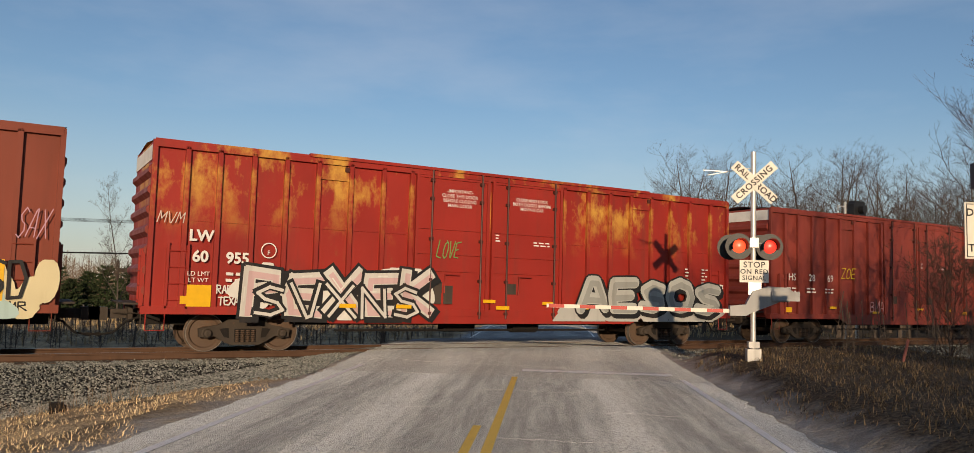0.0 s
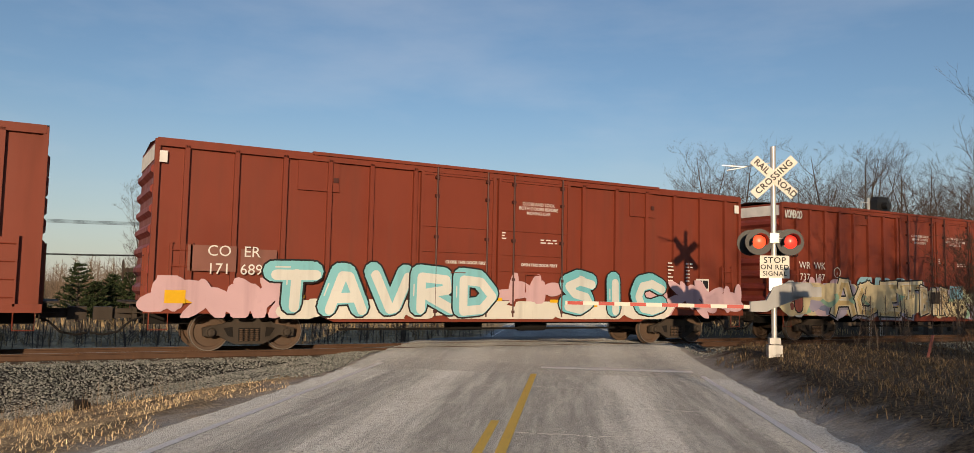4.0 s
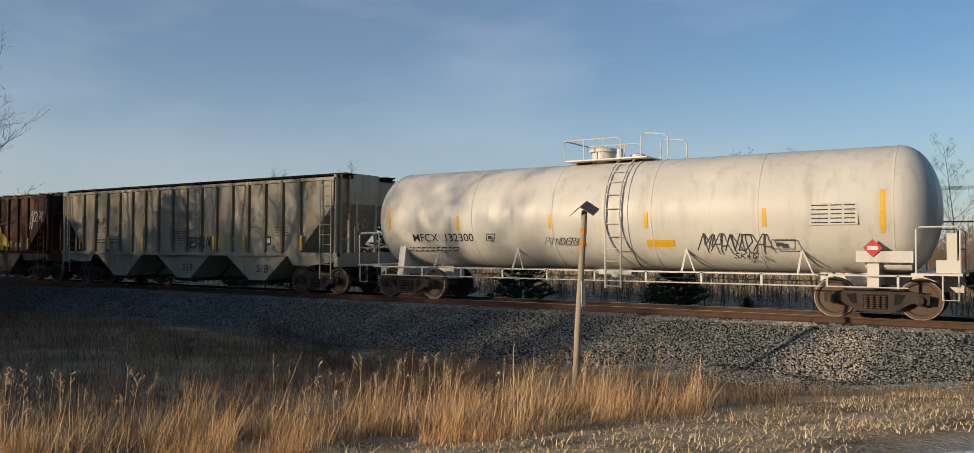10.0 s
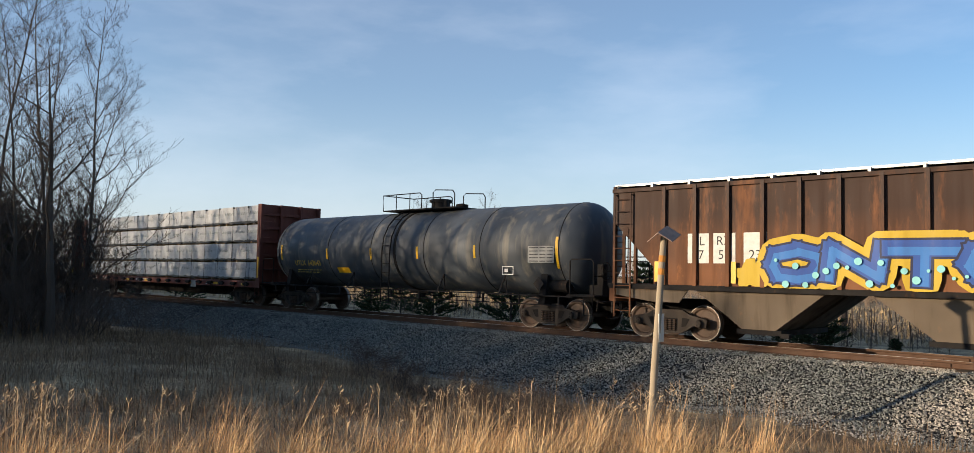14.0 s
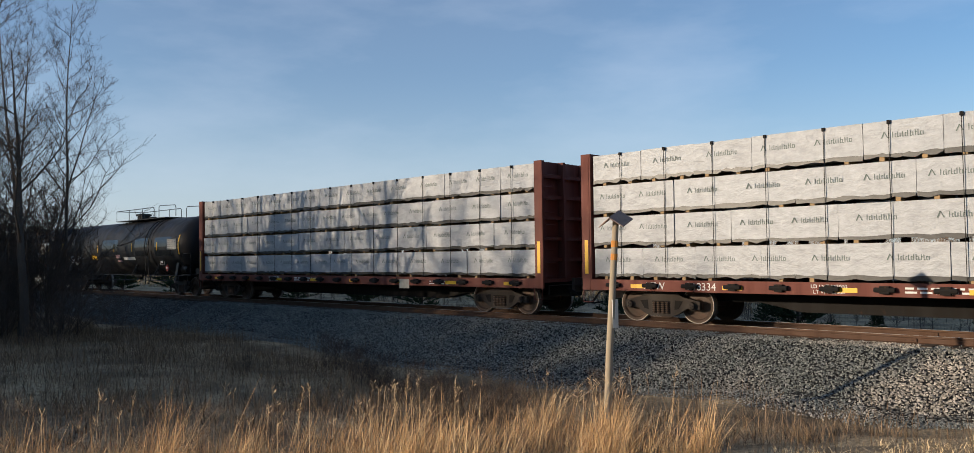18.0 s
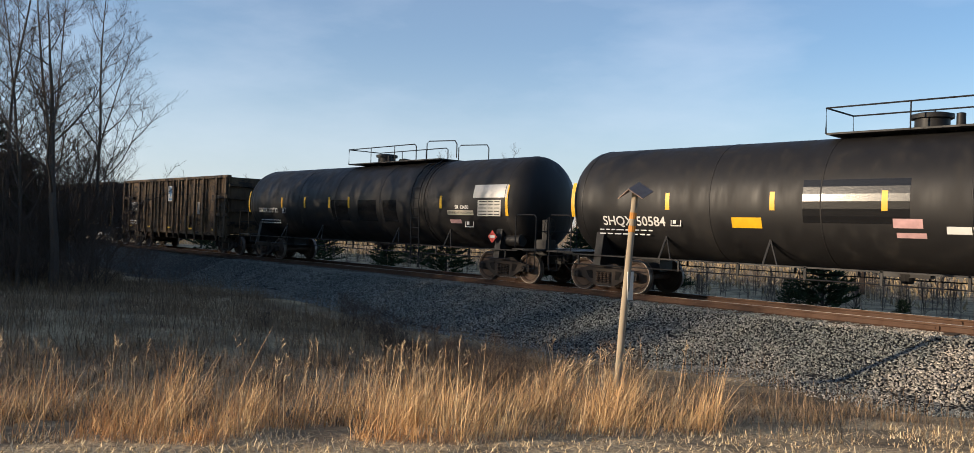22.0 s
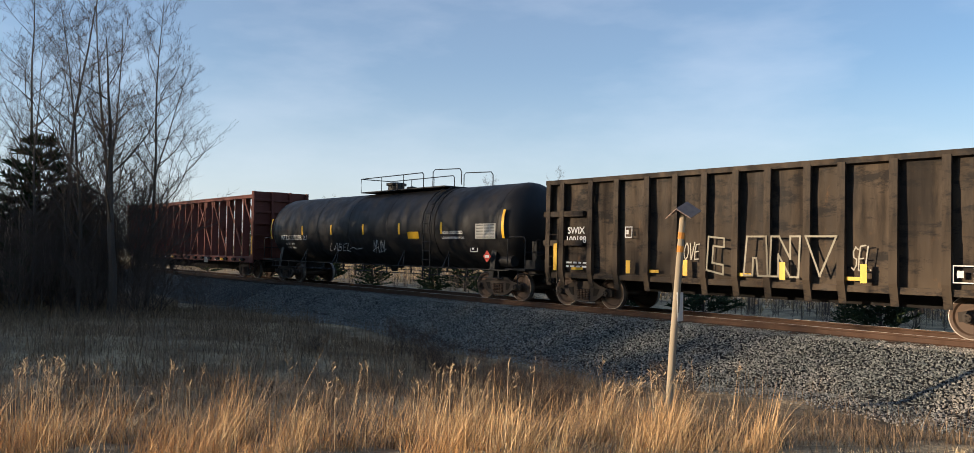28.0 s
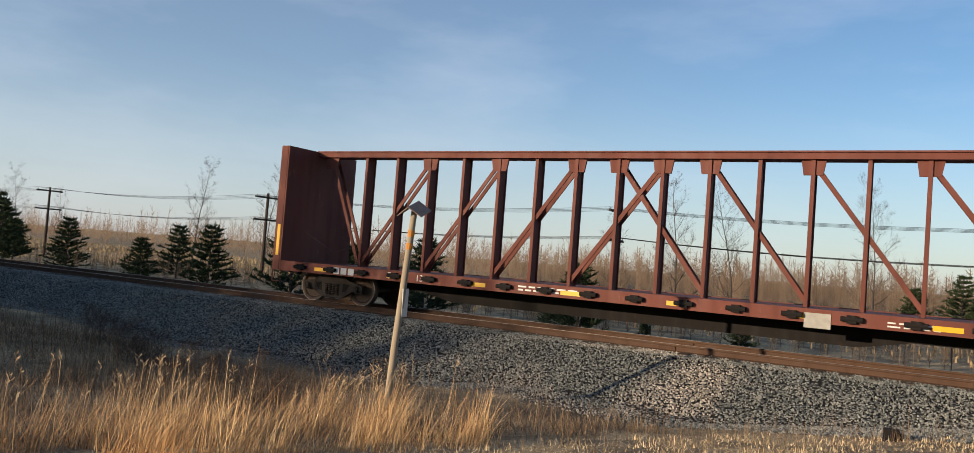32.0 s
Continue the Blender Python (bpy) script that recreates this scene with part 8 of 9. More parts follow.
# ---------------- high-side gondolas ----------------
def gondola(x0, mat, label, L=7.1, seed=1, posts=()):
    car = thing("gondola_car", label, "gondola car", "cars of the freight train", at=(x0, TRACK_Y, 0))
    W, Z0, Z1 = 1.50, 0.98, 3.68
    r = random.Random(seed)
    for sg in (-1, 1):
        # side sheets, dented between the posts
        m = M()
        nx, nz = 66, 10
        for i in range(nx + 1):
            for k in range(nz + 1):
                x, z = -L + 2 * L * i / nx, Z0 + (Z1 - Z0) * k / nz
                e = min(k, nz - k, 2) / 2
                m.v.append((x, sg * (W - 0.07 + e * (0.05 * math.sin(x * 2.6 * math.pi + seed) * math.sin(z * 1.3 + 0.6 * x) + r.uniform(-0.015, 0.015))), z))
        for i in range(nx):
            for k in range(nz):
                a = i * (nz + 1) + k
                q = (a, a + nz + 1, a + nz + 2, a + 1)
                m.f.append(q if sg < 0 else q[::-1])
        part("side_sheet", m, mat, car, "dented steel side", smooth=True)
        part("inner_sheet", M().box(-L, L, *sorted((sg * (W - 0.14), sg * (W - 0.10))), Z0, Z1), mat, car)
        part("top_chord", M().box(-L - 0.03, L + 0.03, *sorted((sg * (W - 0.12), sg * (W + 0.10))), Z1 - 0.04, Z1 + 0.09), mat, car)
        part("side_sill", M().box(-L, L, *sorted((sg * (W - 0.08), sg * (W + 0.06))), 0.88, 1.02), mat, car)
    for sg in (-1, 1):
        part("end_wall", M().box(*sorted((sg * (L - 0.08), sg * L)), -W, W, Z0, Z1), mat, car)
        rb = M()
        for z in (1.5, 2.1, 2.7, 3.3):
            rb.box(*sorted((sg * L, sg * (L + 0.12))), -W, W, z - 0.06, z + 0.06)
        part("end_ribs", rb, mat, car)
        for z in (1.9, 2.75):
            part("corner_strap", M().box(*sorted((sg * (L - 1.5), sg * (L + 0.1))), -W - 0.11, -W + 0.02, z - 0.08, z + 0.08), mat, car)
        ladder(car, sg * (L - 0.32) - 0.2, sg * (L - 0.32) + 0.2, 0.7, 2.3, -W - 0.05, mat, 5)
        coupler(car, sg * (L + 0.1), sg)
        truck(car, sg * (L - 1.07))
    part("floor_plate", M().box(-L, L, -W + 0.1, W - 0.1, Z0, Z0 + 0.06), mat, car)
    part("scrap_load", M().box(-L + 0.3, L - 0.3, -W + 0.2, W - 0.2, Z0 + 0.06, 2.4), UNDER, car, "dark load below the rim")
    pm = M()
    pm.add([(-0.085, -W - 0.03, Z1), (0.085, -W - 0.03, Z1), (0.085, -W - 0.12, Z1), (-0.085, -W - 0.12, Z1), (-0.085, -W - 0.03, 0.62), (0.085, -W - 0.03, 0.62), (0.085, -W - 0.15, 1.1), (-0.085, -W - 0.15, 1.1)], [(0, 1, 2, 3), (7, 6, 5, 4), (3, 2, 6, 7), (2, 1, 5, 6), (0, 3, 7, 4), (1, 0, 4, 5)])
    pmesh = pm.mesh("side_post", mat)
    for x in (-L + 0.1, *posts, L - 0.1):
        part("side_post", pmesh, None, car, at=(x, 0, 0))
        part("side_post", pmesh, None, car, at=pose(x, 0, 0, 0, 0, 180))
    for k in range(5):
        x = -5.4 + 2.7 * k
        patch(car, "yellow_reflector", x - 0.22, x + 0.22, 1.12, 1.2, -W - 0.07, YELLOW)
    part("centre_sill", M().box(-L, L, -0.25, 0.25, 0.55, 0.9), UNDER, car)
    CARS.append((car, x0))
    return car


def build_gondolas():
    P1 = (-5.71, -4.23, -3.3, -2.3, -1.33, -0.26, 0.56, 1.23, 2.22, 3.15, 4.16, 5.58)
    P3 = (-6.0, -4.88, -3.92, -2.87, -1.96, -1.08, -0.19, 0.65, 1.62, 2.40, 3.49, 4.50, 5.56)
    g = gondola(-263.08, GON, "scorched brown high-side gondola with dented panels", 6.68, 3, P1)
    patch(g, "number_board", -5.55, -4.33, 2.0, 2.52, -1.57, BLACK_PAINT, "black number panel")
    lettering(g, "JSWIX\n14185", -4.95, 2.27, 0.27, -1.576)
    bars(g, -5.5, 1.42, 1.15, 2, -1.576, None, 0.07, 0.14, 73)
    patch(g, "shield_panel", -0.16, 0.44, 2.55, 3.35, -1.58, plain("faded_white_panel", (0.42, 0.44, 0.45), 0.6), "faded blue and white shield panel")
    part("shield", M().plate([(0.14, 2.78), (0.38, 3.05), (0.14, 3.32), (-0.1, 3.05)], -1.586, -1.581).box(-0.08, 0.36, -1.586, -1.581, 2.6, 2.7), plain("faded_blue_panel", (0.08, 0.20, 0.36), 0.6), g)
    patch(g, "card_board", 3.5, 3.75, 1.9, 2.5, -1.57, plain("card_grey", (0.3, 0.28, 0.25), 0.7))
    patch(g, "rust_plate", 2.0, 2.5, 1.2, 1.8, -1.565, plain("ochre_plate", (0.26, 0.15, 0.05), 0.8, 0.5))
    g = gondola(-277.95, GON2, "rust-orange streaked high-side gondola", 6.6, 5, tuple(-5.6 + 1.02 * k for k in range(12)))
    lettering(g, "JSWIX\n718", -4.43, 2.13, 0.24, -1.60)
    hand_tag(g, "TBL", 3.5, 4.2, 2.3, 2.65, -1.60, (0.5, 0.45, 0.4), 0.03, 0.1, 75)
    hollow(g, 3.5, 4.0, 1.15, 1.5, -1.60, WHITE_PAINT)
    for x, h in ((-6.45, 0.85), (-1.75, 0.35), (0.3, 0.35), (2.71, 0.35), (6.26, 0.85)):
        patch(g, "yellow_reflector", x - 0.07, x + 0.07, 1.05, 1.05 + h, -1.67, YELLOW)
    g = gondola(-292.72, GON3, "brown high-side gondola with sprayed outline letters", 6.67, 8, P3)
    lettering(g, "SWIX\n100188", -5.43, 2.12, 0.27, -1.60, bold=0.006)
    hollow(g, -3.6, -3.35, 2.05, 2.35, -1.60, WHITE_PAINT)
    bars(g, -5.8, 1.3, 0.8, 2, -1.60, None, 0.05, 0.11, 77)
    chalk = (0.30, 0.265, 0.19)
    shapes = (([(0.9, 0.95), (0.1, 1.0), (0.0, 0.1), (0.85, 0.0), (0.85, 0.25), (0.3, 0.3), (0.35, 0.75), (0.9, 0.72)], -0.95, 0.6),
              ([(0.0, 0.0), (0.1, 1.0), (0.7, 1.0), (0.75, 0.0), (0.45, 0.0), (0.4, 0.45), (0.3, 0.45), (0.28, 0.0)], 0.08, 0.9),
              ([(0.0, 0.0), (0.05, 1.0), (0.3, 1.0), (0.65, 0.45), (0.65, 1.0), (0.95, 1.0), (0.9, 0.0), (0.65, 0.0), (0.28, 0.55), (0.28, 0.0)], 0.75, 0.85),
              ([(0.0, 1.0), (0.95, 1.0), (0.45, 0.05)], 1.62, 0.8))
    for s_, x, k in shapes:
        outline_letter(g, [(a * k, b) for a, b in s_], x, 1.15, 0.92, -1.665, chalk, 0.022)
    hand_tag(g, "HOVE", -1.85, -1.2, 1.5, 1.9, -1.60, (0.42, 0.38, 0.30), 0.03, 0.1, 78)
    hand_tag(g, "SEL", 2.6, 3.05, 1.35, 1.85, -1.60, (0.42, 0.38, 0.30), 0.03, 0.1, 79)
    hollow(g, 4.6, 5.0, 1.15, 1.5, -1.60, WHITE_PAINT)
    for x, h in ((-6.2, 0.8), (-3.43, 0.35), (-1.58, 0.4), (1.07, 0.4), (2.91, 0.4), (5.74, 0.85)):
        patch(g, "yellow_reflector", x - 0.07, x + 0.07, 1.08, 1.08 + h, -1.67, YELLOW)


build_gondolas()


# ---------------- crossing signal with gate ----------------
LENS_RED = plain("lit_red_lens", (0.5, 0.02, 0.01), 0.3, 0.1, 5, emit=(1.0, 0.07, 0.025, 2.4))
LENS_DIM = plain("dim_red_lens", (0.45, 0.02, 0.015), 0.3, 0.1, 5, emit=(1.0, 0.05, 0.03, 1.3))
SIGN_WHITE = plain("white_sign_sheet", (0.70, 0.66, 0.57), 0.5, 0.12, 4)
RED_TAPE = plain("red_gate_stripe", (0.45, 0.03, 0.02), 0.45, 0.15, 5)
HOOD = plain("black_signal_hood", (0.012, 0.012, 0.013), 0.5, 0.2, 6)


GATE_GREY = paint("dull_silver_gate_paint", (0.40, 0.40, 0.39), 0.8, (0.15, 0.13, 0.11), 0.4, rust_amt=0.1, rough=0.55)


def crossing_signal(x, y):
    """A crossbuck mast with twin lamps, a sign and a lowered gate; its own -y looks down the road to the traffic."""
    z = 0.30
    s = thing("crossing_signal", "silver crossbuck mast with flashing red lamps and lowered gate", "crossing signal", at=(x, y, z))
    s.rotation_euler = (0, 0, -ROAD_AZ + radians(-3))
    part("mast", M().lathe([(0.0, 0.062), (4.72, 0.062), (4.73, 0.0)], "z", 20), ALU, s, smooth=True)
    part("base_casting", M().box(-0.15, 0.15, -0.15, 0.15, -0.3, 0.2).box(-0.12, 0.12, -0.12, 0.12, 0.22, 0.36), GALV, s)
    blade = [(-0.61, -0.115), (0.61, -0.115), (0.61, 0.115), (-0.61, 0.115)]
    for k, (word, tl) in enumerate((("RAILROAD", 43), ("CROSSING", -43))):
        b = part("crossbuck_blade", M().plate(blade, -0.006, 0.006), SIGN_WHITE, s, "white crossbuck blade", pose(0, -0.085 - 0.014 * k, 4.0, 0, tl, 0))
        if k == 0:
            part("blade_lettering", text_mesh("RAIL", 0.20, BLACK_PAINT, 0.004), None, b, at=(-0.36, -0.0085, 0))
            part("blade_lettering", text_mesh("ROAD", 0.20, BLACK_PAINT, 0.004), None, b, at=(0.36, -0.0085, 0))
        else:
            part("blade_lettering", text_mesh("CROSSING", 0.20, BLACK_PAINT, 0.004, space=1.12), None, b, at=(0, -0.0085, 0))
    part("crossarm", M().tube([(-0.34, -0.07, 2.60), (0.34, -0.07, 2.60)], 0.035, 8).box(-0.1, 0.1, -0.12, 0.08, 2.5, 2.72), GALV, s)
    for sg in (-1, 1):
        lamp = part("lamp_disc", M().lathe([(-0.10, 0.30), (-0.085, 0.30)], "y", 36, (sg * 0.34, 0, 2.52)), HOOD, s, "black round target behind a red lamp")
        hood = M()
        n = 20
        for i in range(n + 1):
            a = radians(-25 + 230 * i / n)
            for rr, yy in ((0.165, -0.10), (0.175, -0.36 - 0.06 * math.sin(a))):
                hood.v.append((sg * 0.34 + rr * math.cos(a), yy, 2.52 + rr * math.sin(a)))
        hood.f = [(2 * i, 2 * i + 1, 2 * i + 3, 2 * i + 2) for i in range(n)]
        part("hood", hood, HOOD, lamp)
        part("lens", M().lathe([(-0.155, 0.01), (-0.15, 0.08), (-0.13, 0.14), (-0.10, 0.155)], "y", 24, (sg * 0.34, 0, 2.52)), LENS_RED if sg < 0 else LENS_DIM, lamp, "glowing red lens", smooth=True)
        part("rear_target", M().lathe([(0.30, 0.30), (0.315, 0.30)], "y", 28, (sg * 0.34 - 0.12, 0, 2.52)).lathe([(0.05, 0.12), (0.3, 0.17)], "y", 16, (sg * 0.34 - 0.12, 0, 2.52)), HOOD, lamp)
    sign = part("sign_plate", M().box(-0.32, 0.32, -0.10, -0.09, 1.70, 2.21), SIGN_WHITE, s, "white regulatory sign")
    for word, zz, sz in (("STOP", 2.10, 0.19), ("ON RED", 1.945, 0.155), ("SIGNAL", 1.80, 0.145)):
        part("sign_lettering", text_mesh(word, sz, BLACK_PAINT, 0.002, space=1.1), None, sign, at=(0, -0.1025, zz))
    part("junction_box", M().box(-0.13, 0.15, -0.14, -0.06, 1.42, 1.70), ALU, s)
    mech = part("gate_mechanism", M().plate([(-0.1, 1.0), (0.55, 1.28), (0.75, 1.28), (0.85, 1.45), (0.75, 1.6), (0.3, 1.62), (-0.05, 1.5), (-0.2, 1.2), (-0.55, 1.16), (-0.55, 0.94), (-0.2, 0.94)], -0.22, 0.0), GATE_GREY, s, "silver gate arm housing and counterweight")
    part("counterweight", M().box(0.35, 0.95, -0.3, -0.22, 1.3, 1.52).box(0.35, 0.95, 0.0, 0.08, 1.3, 1.52), GATE_GREY, mech)
    arm = part("gate_arm", M().box(-4.7, -0.5, -0.16, -0.12, 1.0, 1.085), SIGN_WHITE, s, "lowered red-and-white striped gate arm")
    for k in range(6):
        part("red_stripe", M().box(-4.65 + 0.72 * k, -4.65 + 0.72 * k + 0.36, -0.164, -0.16, 1.002, 1.083), RED_TAPE, arm)
    part("top_bracket", M().tube([(0, 0, 4.35), (-0.6, 0.15, 4.28), (-1.1, 0.2, 4.32)], 0.016, 5).tube([(-0.55, 0.15, 4.28), (-1.0, 0.2, 4.2)], 0.012, 5), ALU, s)
    part("rear_sign", M().box(-0.2, 0.2, 0.09, 0.1, 1.75, 2.15), GALV, s)
    return s


crossing_signal(14.12, 12.45)


def wayside_signal(x, y, h):
    s = thing("wayside_signal", "black hooded signal head on a pale post behind the train", "railway signal", at=(x, y, float(height(x, y))))
    part("post", M().lathe([(0, 0.07), (h, 0.07)], "z", 12), ALU, s, smooth=True)
    part("signal_head", M().plate([(-0.42, h - 1.5), (0.42, h - 1.5), (0.52, h - 1.2), (0.5, h - 0.2), (0.36, h), (-0.36, h), (-0.5, h - 0.2), (-0.52, h - 1.2)], -0.25, 0.15), HOOD, s)
    for k in range(2):
        part("visor", M().tube([(0, -0.55, h - 1.1 + 0.62 * k), (0, -0.2, h - 1.1 + 0.62 * k)], 0.2, 12), HOOD, s)
    part("side_pole", M().tube([(-0.9, 0, 0), (-0.9, 0, h - 0.1)], 0.06, 8).tube([(-0.9, 0, h - 0.35), (-1.5, 0, h - 0.35), (-1.5, 0, h - 0.8)], 0.03, 6), ALU, s)
    return s


wayside_signal(38.3, 26.5, 8.35)


def road_sign(x, y, rz):
    z = float(height(np.float64(x), np.float64(y)))
    s = thing("road_sign", "white rectangular regulatory sign with black words on a post", "road sign", at=(x, y, z))
    s.rotation_euler = (0, 0, rz)
    part("sign_post", M().box(-0.03, 0.03, 0.0, 0.04, -0.3, 3.0), GALV, s)
    p = part("sign_plate", M().box(-0.30, 0.30, -0.012, 0.0, 2.0, 2.76), SIGN_WHITE, s)
    for word, zz in (("DO NOT", 2.62), ("STOP", 2.46), ("ON", 2.31), ("TRACKS", 2.14)):
        part("sign_lettering", text_mesh(word, 0.14, BLACK_PAINT, 0.003), None, p, at=(0, -0.014, zz))
    ed = M()
    for a, b, c, d in ((-0.28, 0.28, 2.73, 2.742), (-0.28, 0.28, 2.018, 2.03), (-0.28, -0.268, 2.03, 2.73), (0.268, 0.28, 2.03, 2.73)):
        ed.box(a, b, -0.0145, -0.012, c, d)
    part("sign_border", ed, BLACK_PAINT, p)
    part("signal_box", M().box(-0.16, 0.16, -0.05, 0.1, 2.95, 3.3), HOOD, s)
    return s


road_sign(10.78, 5.6, -ROAD_AZ)

# leaning marker stake on the bank
stake = thing("marker_stake", "leaning thin stake with a red-and-white top", "stake", at=(17.2, 11.0, 0.0))
part("shaft", M().tube([(0, 0, -0.5), (0.35, -0.1, 0.75)], 0.03, 6), plain("stake_wood", (0.3, 0.22, 0.15), 0.9), stake)
part("tip", M().tube([(0.2, -0.055, 0.22), (0.36, -0.102, 0.78)], 0.036, 6), plain("stake_red", (0.35, 0.12, 0.09), 0.7), stake)

# small block of debris on the ballast by the road
deb = solid("debris_block", M().box(-0.11, 0.11, -0.08, 0.08, -0.1, 0.12).box(-0.05, 0.16, -0.02, 0.12, -0.1, 0.06), UNDER, "small black block of debris on the gravel", "debris")
deb.location = (0.32, 15.3, float(height(0.32, 15.3)) + 0.05)


# ---------------- leaning post with a little roof ----------------
def roofed_post(x, y):
    z = float(height(x, y))
    p = thing("marker_post", "leaning weathered wooden post with a small board roof", "post", at=(x, y, z))
    wood = paint("weathered_post_wood", (0.43, 0.35, 0.245), 0.8, (0.16, 0.125, 0.09), 0.5, (0.2, 0.13, 0.07), 0.3, 0.9)
    top = Vector((0.10, 0.25, POST_H))
    part("shaft", M().tube([(0, 0, -0.4), top * 0.33, top * 0.66, top], [0.066, 0.064, 0.06, 0.056], 10), wood, p, smooth=True)
    band = plain("orange_band", (0.62, 0.25, 0.04), 0.7, 0.3, 10)
    for f in (0.82, 0.885):
        part("orange_band", M().tube([top * (f - 0.016), top * (f + 0.016)], 0.063, 10), band, p, "faded orange band")
    sheet = plain("brown_roof_board", (0.32, 0.22, 0.17), 0.7, 0.3, 9)
    roof = M()
    for sg in (-1, 1):
        roof.add([(0, -0.22, 0.15), (0, 0.2, 0.15), (sg * 0.23, 0.2, -0.02), (sg * 0.23, -0.2, -0.02), (0, -0.2, 0.165), (0, 0.2, 0.165), (sg * 0.235, 0.2, -0.005), (sg * 0.235, -0.2, -0.005)],
                 [(0, 1, 2, 3), (4, 7, 6, 5), (0, 4, 5, 1), (2, 6, 7, 3), (0, 3, 7, 4), (1, 5, 6, 2)])
    part("roof", roof, sheet, p, "small pitched board roof", pose(top.x, top.y, top.z - 0.03, 20, 0, 8))
    part("back_plate", M().box(0.03, 0.05, -0.02, 0.14, POST_H * 0.47, POST_H * 0.61), SIGN_WHITE, p, "small pale plate", (0.06, 0.12, 0))
    return p


POST_H = 3.45
roofed_post(-7.2, 13.1)


# ---------------- trees ----------------
BARK = paint("grey_bark", (0.095, 0.075, 0.06), 0.6, (0.05, 0.04, 0.03), 0.5, (0.2, 0.17, 0.14), 0.4, 0.95)
BARK_PALE = paint("pale_bark", (0.12, 0.10, 0.082), 0.6, (0.08, 0.06, 0.05), 0.6, (0.12, 0.09, 0.07), 0.4, 0.95)
TWIG = paint("brown_twigs", (0.10, 0.074, 0.058), 0.7, rust_amt=0.0, rough=0.95)


def bare_tree_mesh(seed, h, spread_=0.45, limbs=9, twigs=4, trunk_r=0.11, start=0.28, up=0.65):
    """A leafless tree: a trunk, its limbs, branches and fine twigs."""
    r = random.Random(seed)
    trunk, fine = M(), M()
    pts, p, d = [], Vector((0, 0, -0.3)), Vector((r.uniform(-0.06, 0.06), r.uniform(-0.06, 0.06), 1))
    n = 10
    for i in range(n + 1):
        pts.append(p.copy())
        p = p + d.normalized() * (h + 0.3) / n
        d += Vector((r.uniform(-0.09, 0.09), r.uniform(-0.09, 0.09), 0.06))
    rad = [trunk_r * (1 - 0.93 * (i / n) ** 0.8) for i in range(n + 1)]
    trunk.tube(pts, rad, 7, False)

    def grow_(p0, d0, length, rad0, level):
        k = 5 if level == 1 else (4 if level == 2 else 3)
        q, d = p0.copy(), d0.normalized()
        line = [q.copy()]
        for _ in range(k):
            d = (d + Vector((r.uniform(-0.28, 0.28), r.uniform(-0.28, 0.28), r.uniform(-0.06, 0.30)))).normalized()
            q = q + d * length / k
            line.append(q.copy())
        rs = [max(0.0025, rad0 * (1 - 0.85 * i / k)) for i in range(k + 1)]
        (trunk if level == 1 else fine).tube(line, rs, 5 if level == 1 else 3, False)
        if level < 4:
            cnt = (7, twigs + 1, twigs)[level - 1]
            for j in range(cnt):
                t = r.uniform(0.2, 1.0)
                a = line[min(k - 1, int(t * k))].lerp(line[min(k, int(t * k) + 1)], t * k % 1)
                side = Vector((r.uniform(-1, 1), r.uniform(-1, 1), r.uniform(-0.2, 0.8))).normalized()
                grow_(a, d0.normalized() * 0.55 + side * 0.8, length * r.uniform(0.32, 0.55), max(0.003, rad0 * 0.42), level + 1)

    for j in range(limbs):
        t = start + (0.97 - start) * (j + r.random()) / limbs
        i = min(n - 1, int(t * n))
        p0 = pts[i].lerp(pts[i + 1], t * n % 1)
        a = j * 2.4 + r.uniform(-0.5, 0.5)
        length = h * spread_ * (1.05 - 0.7 * t) * r.uniform(0.75, 1.2)
        grow_(p0, Vector((math.cos(a), math.sin(a), up)), length, max(0.012, rad[i] * 0.5), 1)
    return trunk, fine


def tree_kind(name, label, seed, bark, **kw):
    t = thing(name, label, "tree", "bare trees")
    trunk, fine = bare_tree_mesh(seed, **kw)
    part("trunk", trunk, bark, t, smooth=True)
    part("crown", fine, TWIG, t, "fine leafless twigs")
    return t


def g(x, y):
    return float(height(np.float64(x), np.float64(y)))


def plant(src, x, y, turn, size, first=False, tilt=0):
    m = pose(x, y, g(x, y), 0, tilt, 0) @ pose(0, 0, 0, 0, 0, turn)
    o = src if first else copy_thing(src, m)
    o.matrix_basis = m
    o.scale = (size, size, size)
    return o


slim = [tree_kind("bare_tree", "slender leafless tree with pale bark beside the track", 300 + i, BARK_PALE, h=12 + i, spread_=0.27, limbs=22, twigs=4, trunk_r=0.10, start=0.12, up=0.8) for i in range(3)]
broad = [tree_kind("bare_tree", "broad leafless hardwood with grey bark", 320 + i, BARK, h=12 + i, spread_=0.5, limbs=11, twigs=4, trunk_r=0.22, start=0.3, up=0.6) for i in range(3)]
brush = [tree_kind("bare_shrub", "tangled leafless brown brush thicket", 340 + i, TWIG, h=3.0, spread_=0.75, limbs=17, twigs=4, trunk_r=0.03, start=0.03, up=0.75) for i in range(2)]

# the stand at the edge of the verge
rng = random.Random(77)
used = set()


def put(kind, i, x, y, turn, size, tilt=0):
    key = (id(kind), i)
    plant(kind[i], x, y, turn, size, key not in used, tilt)
    used.add(key)


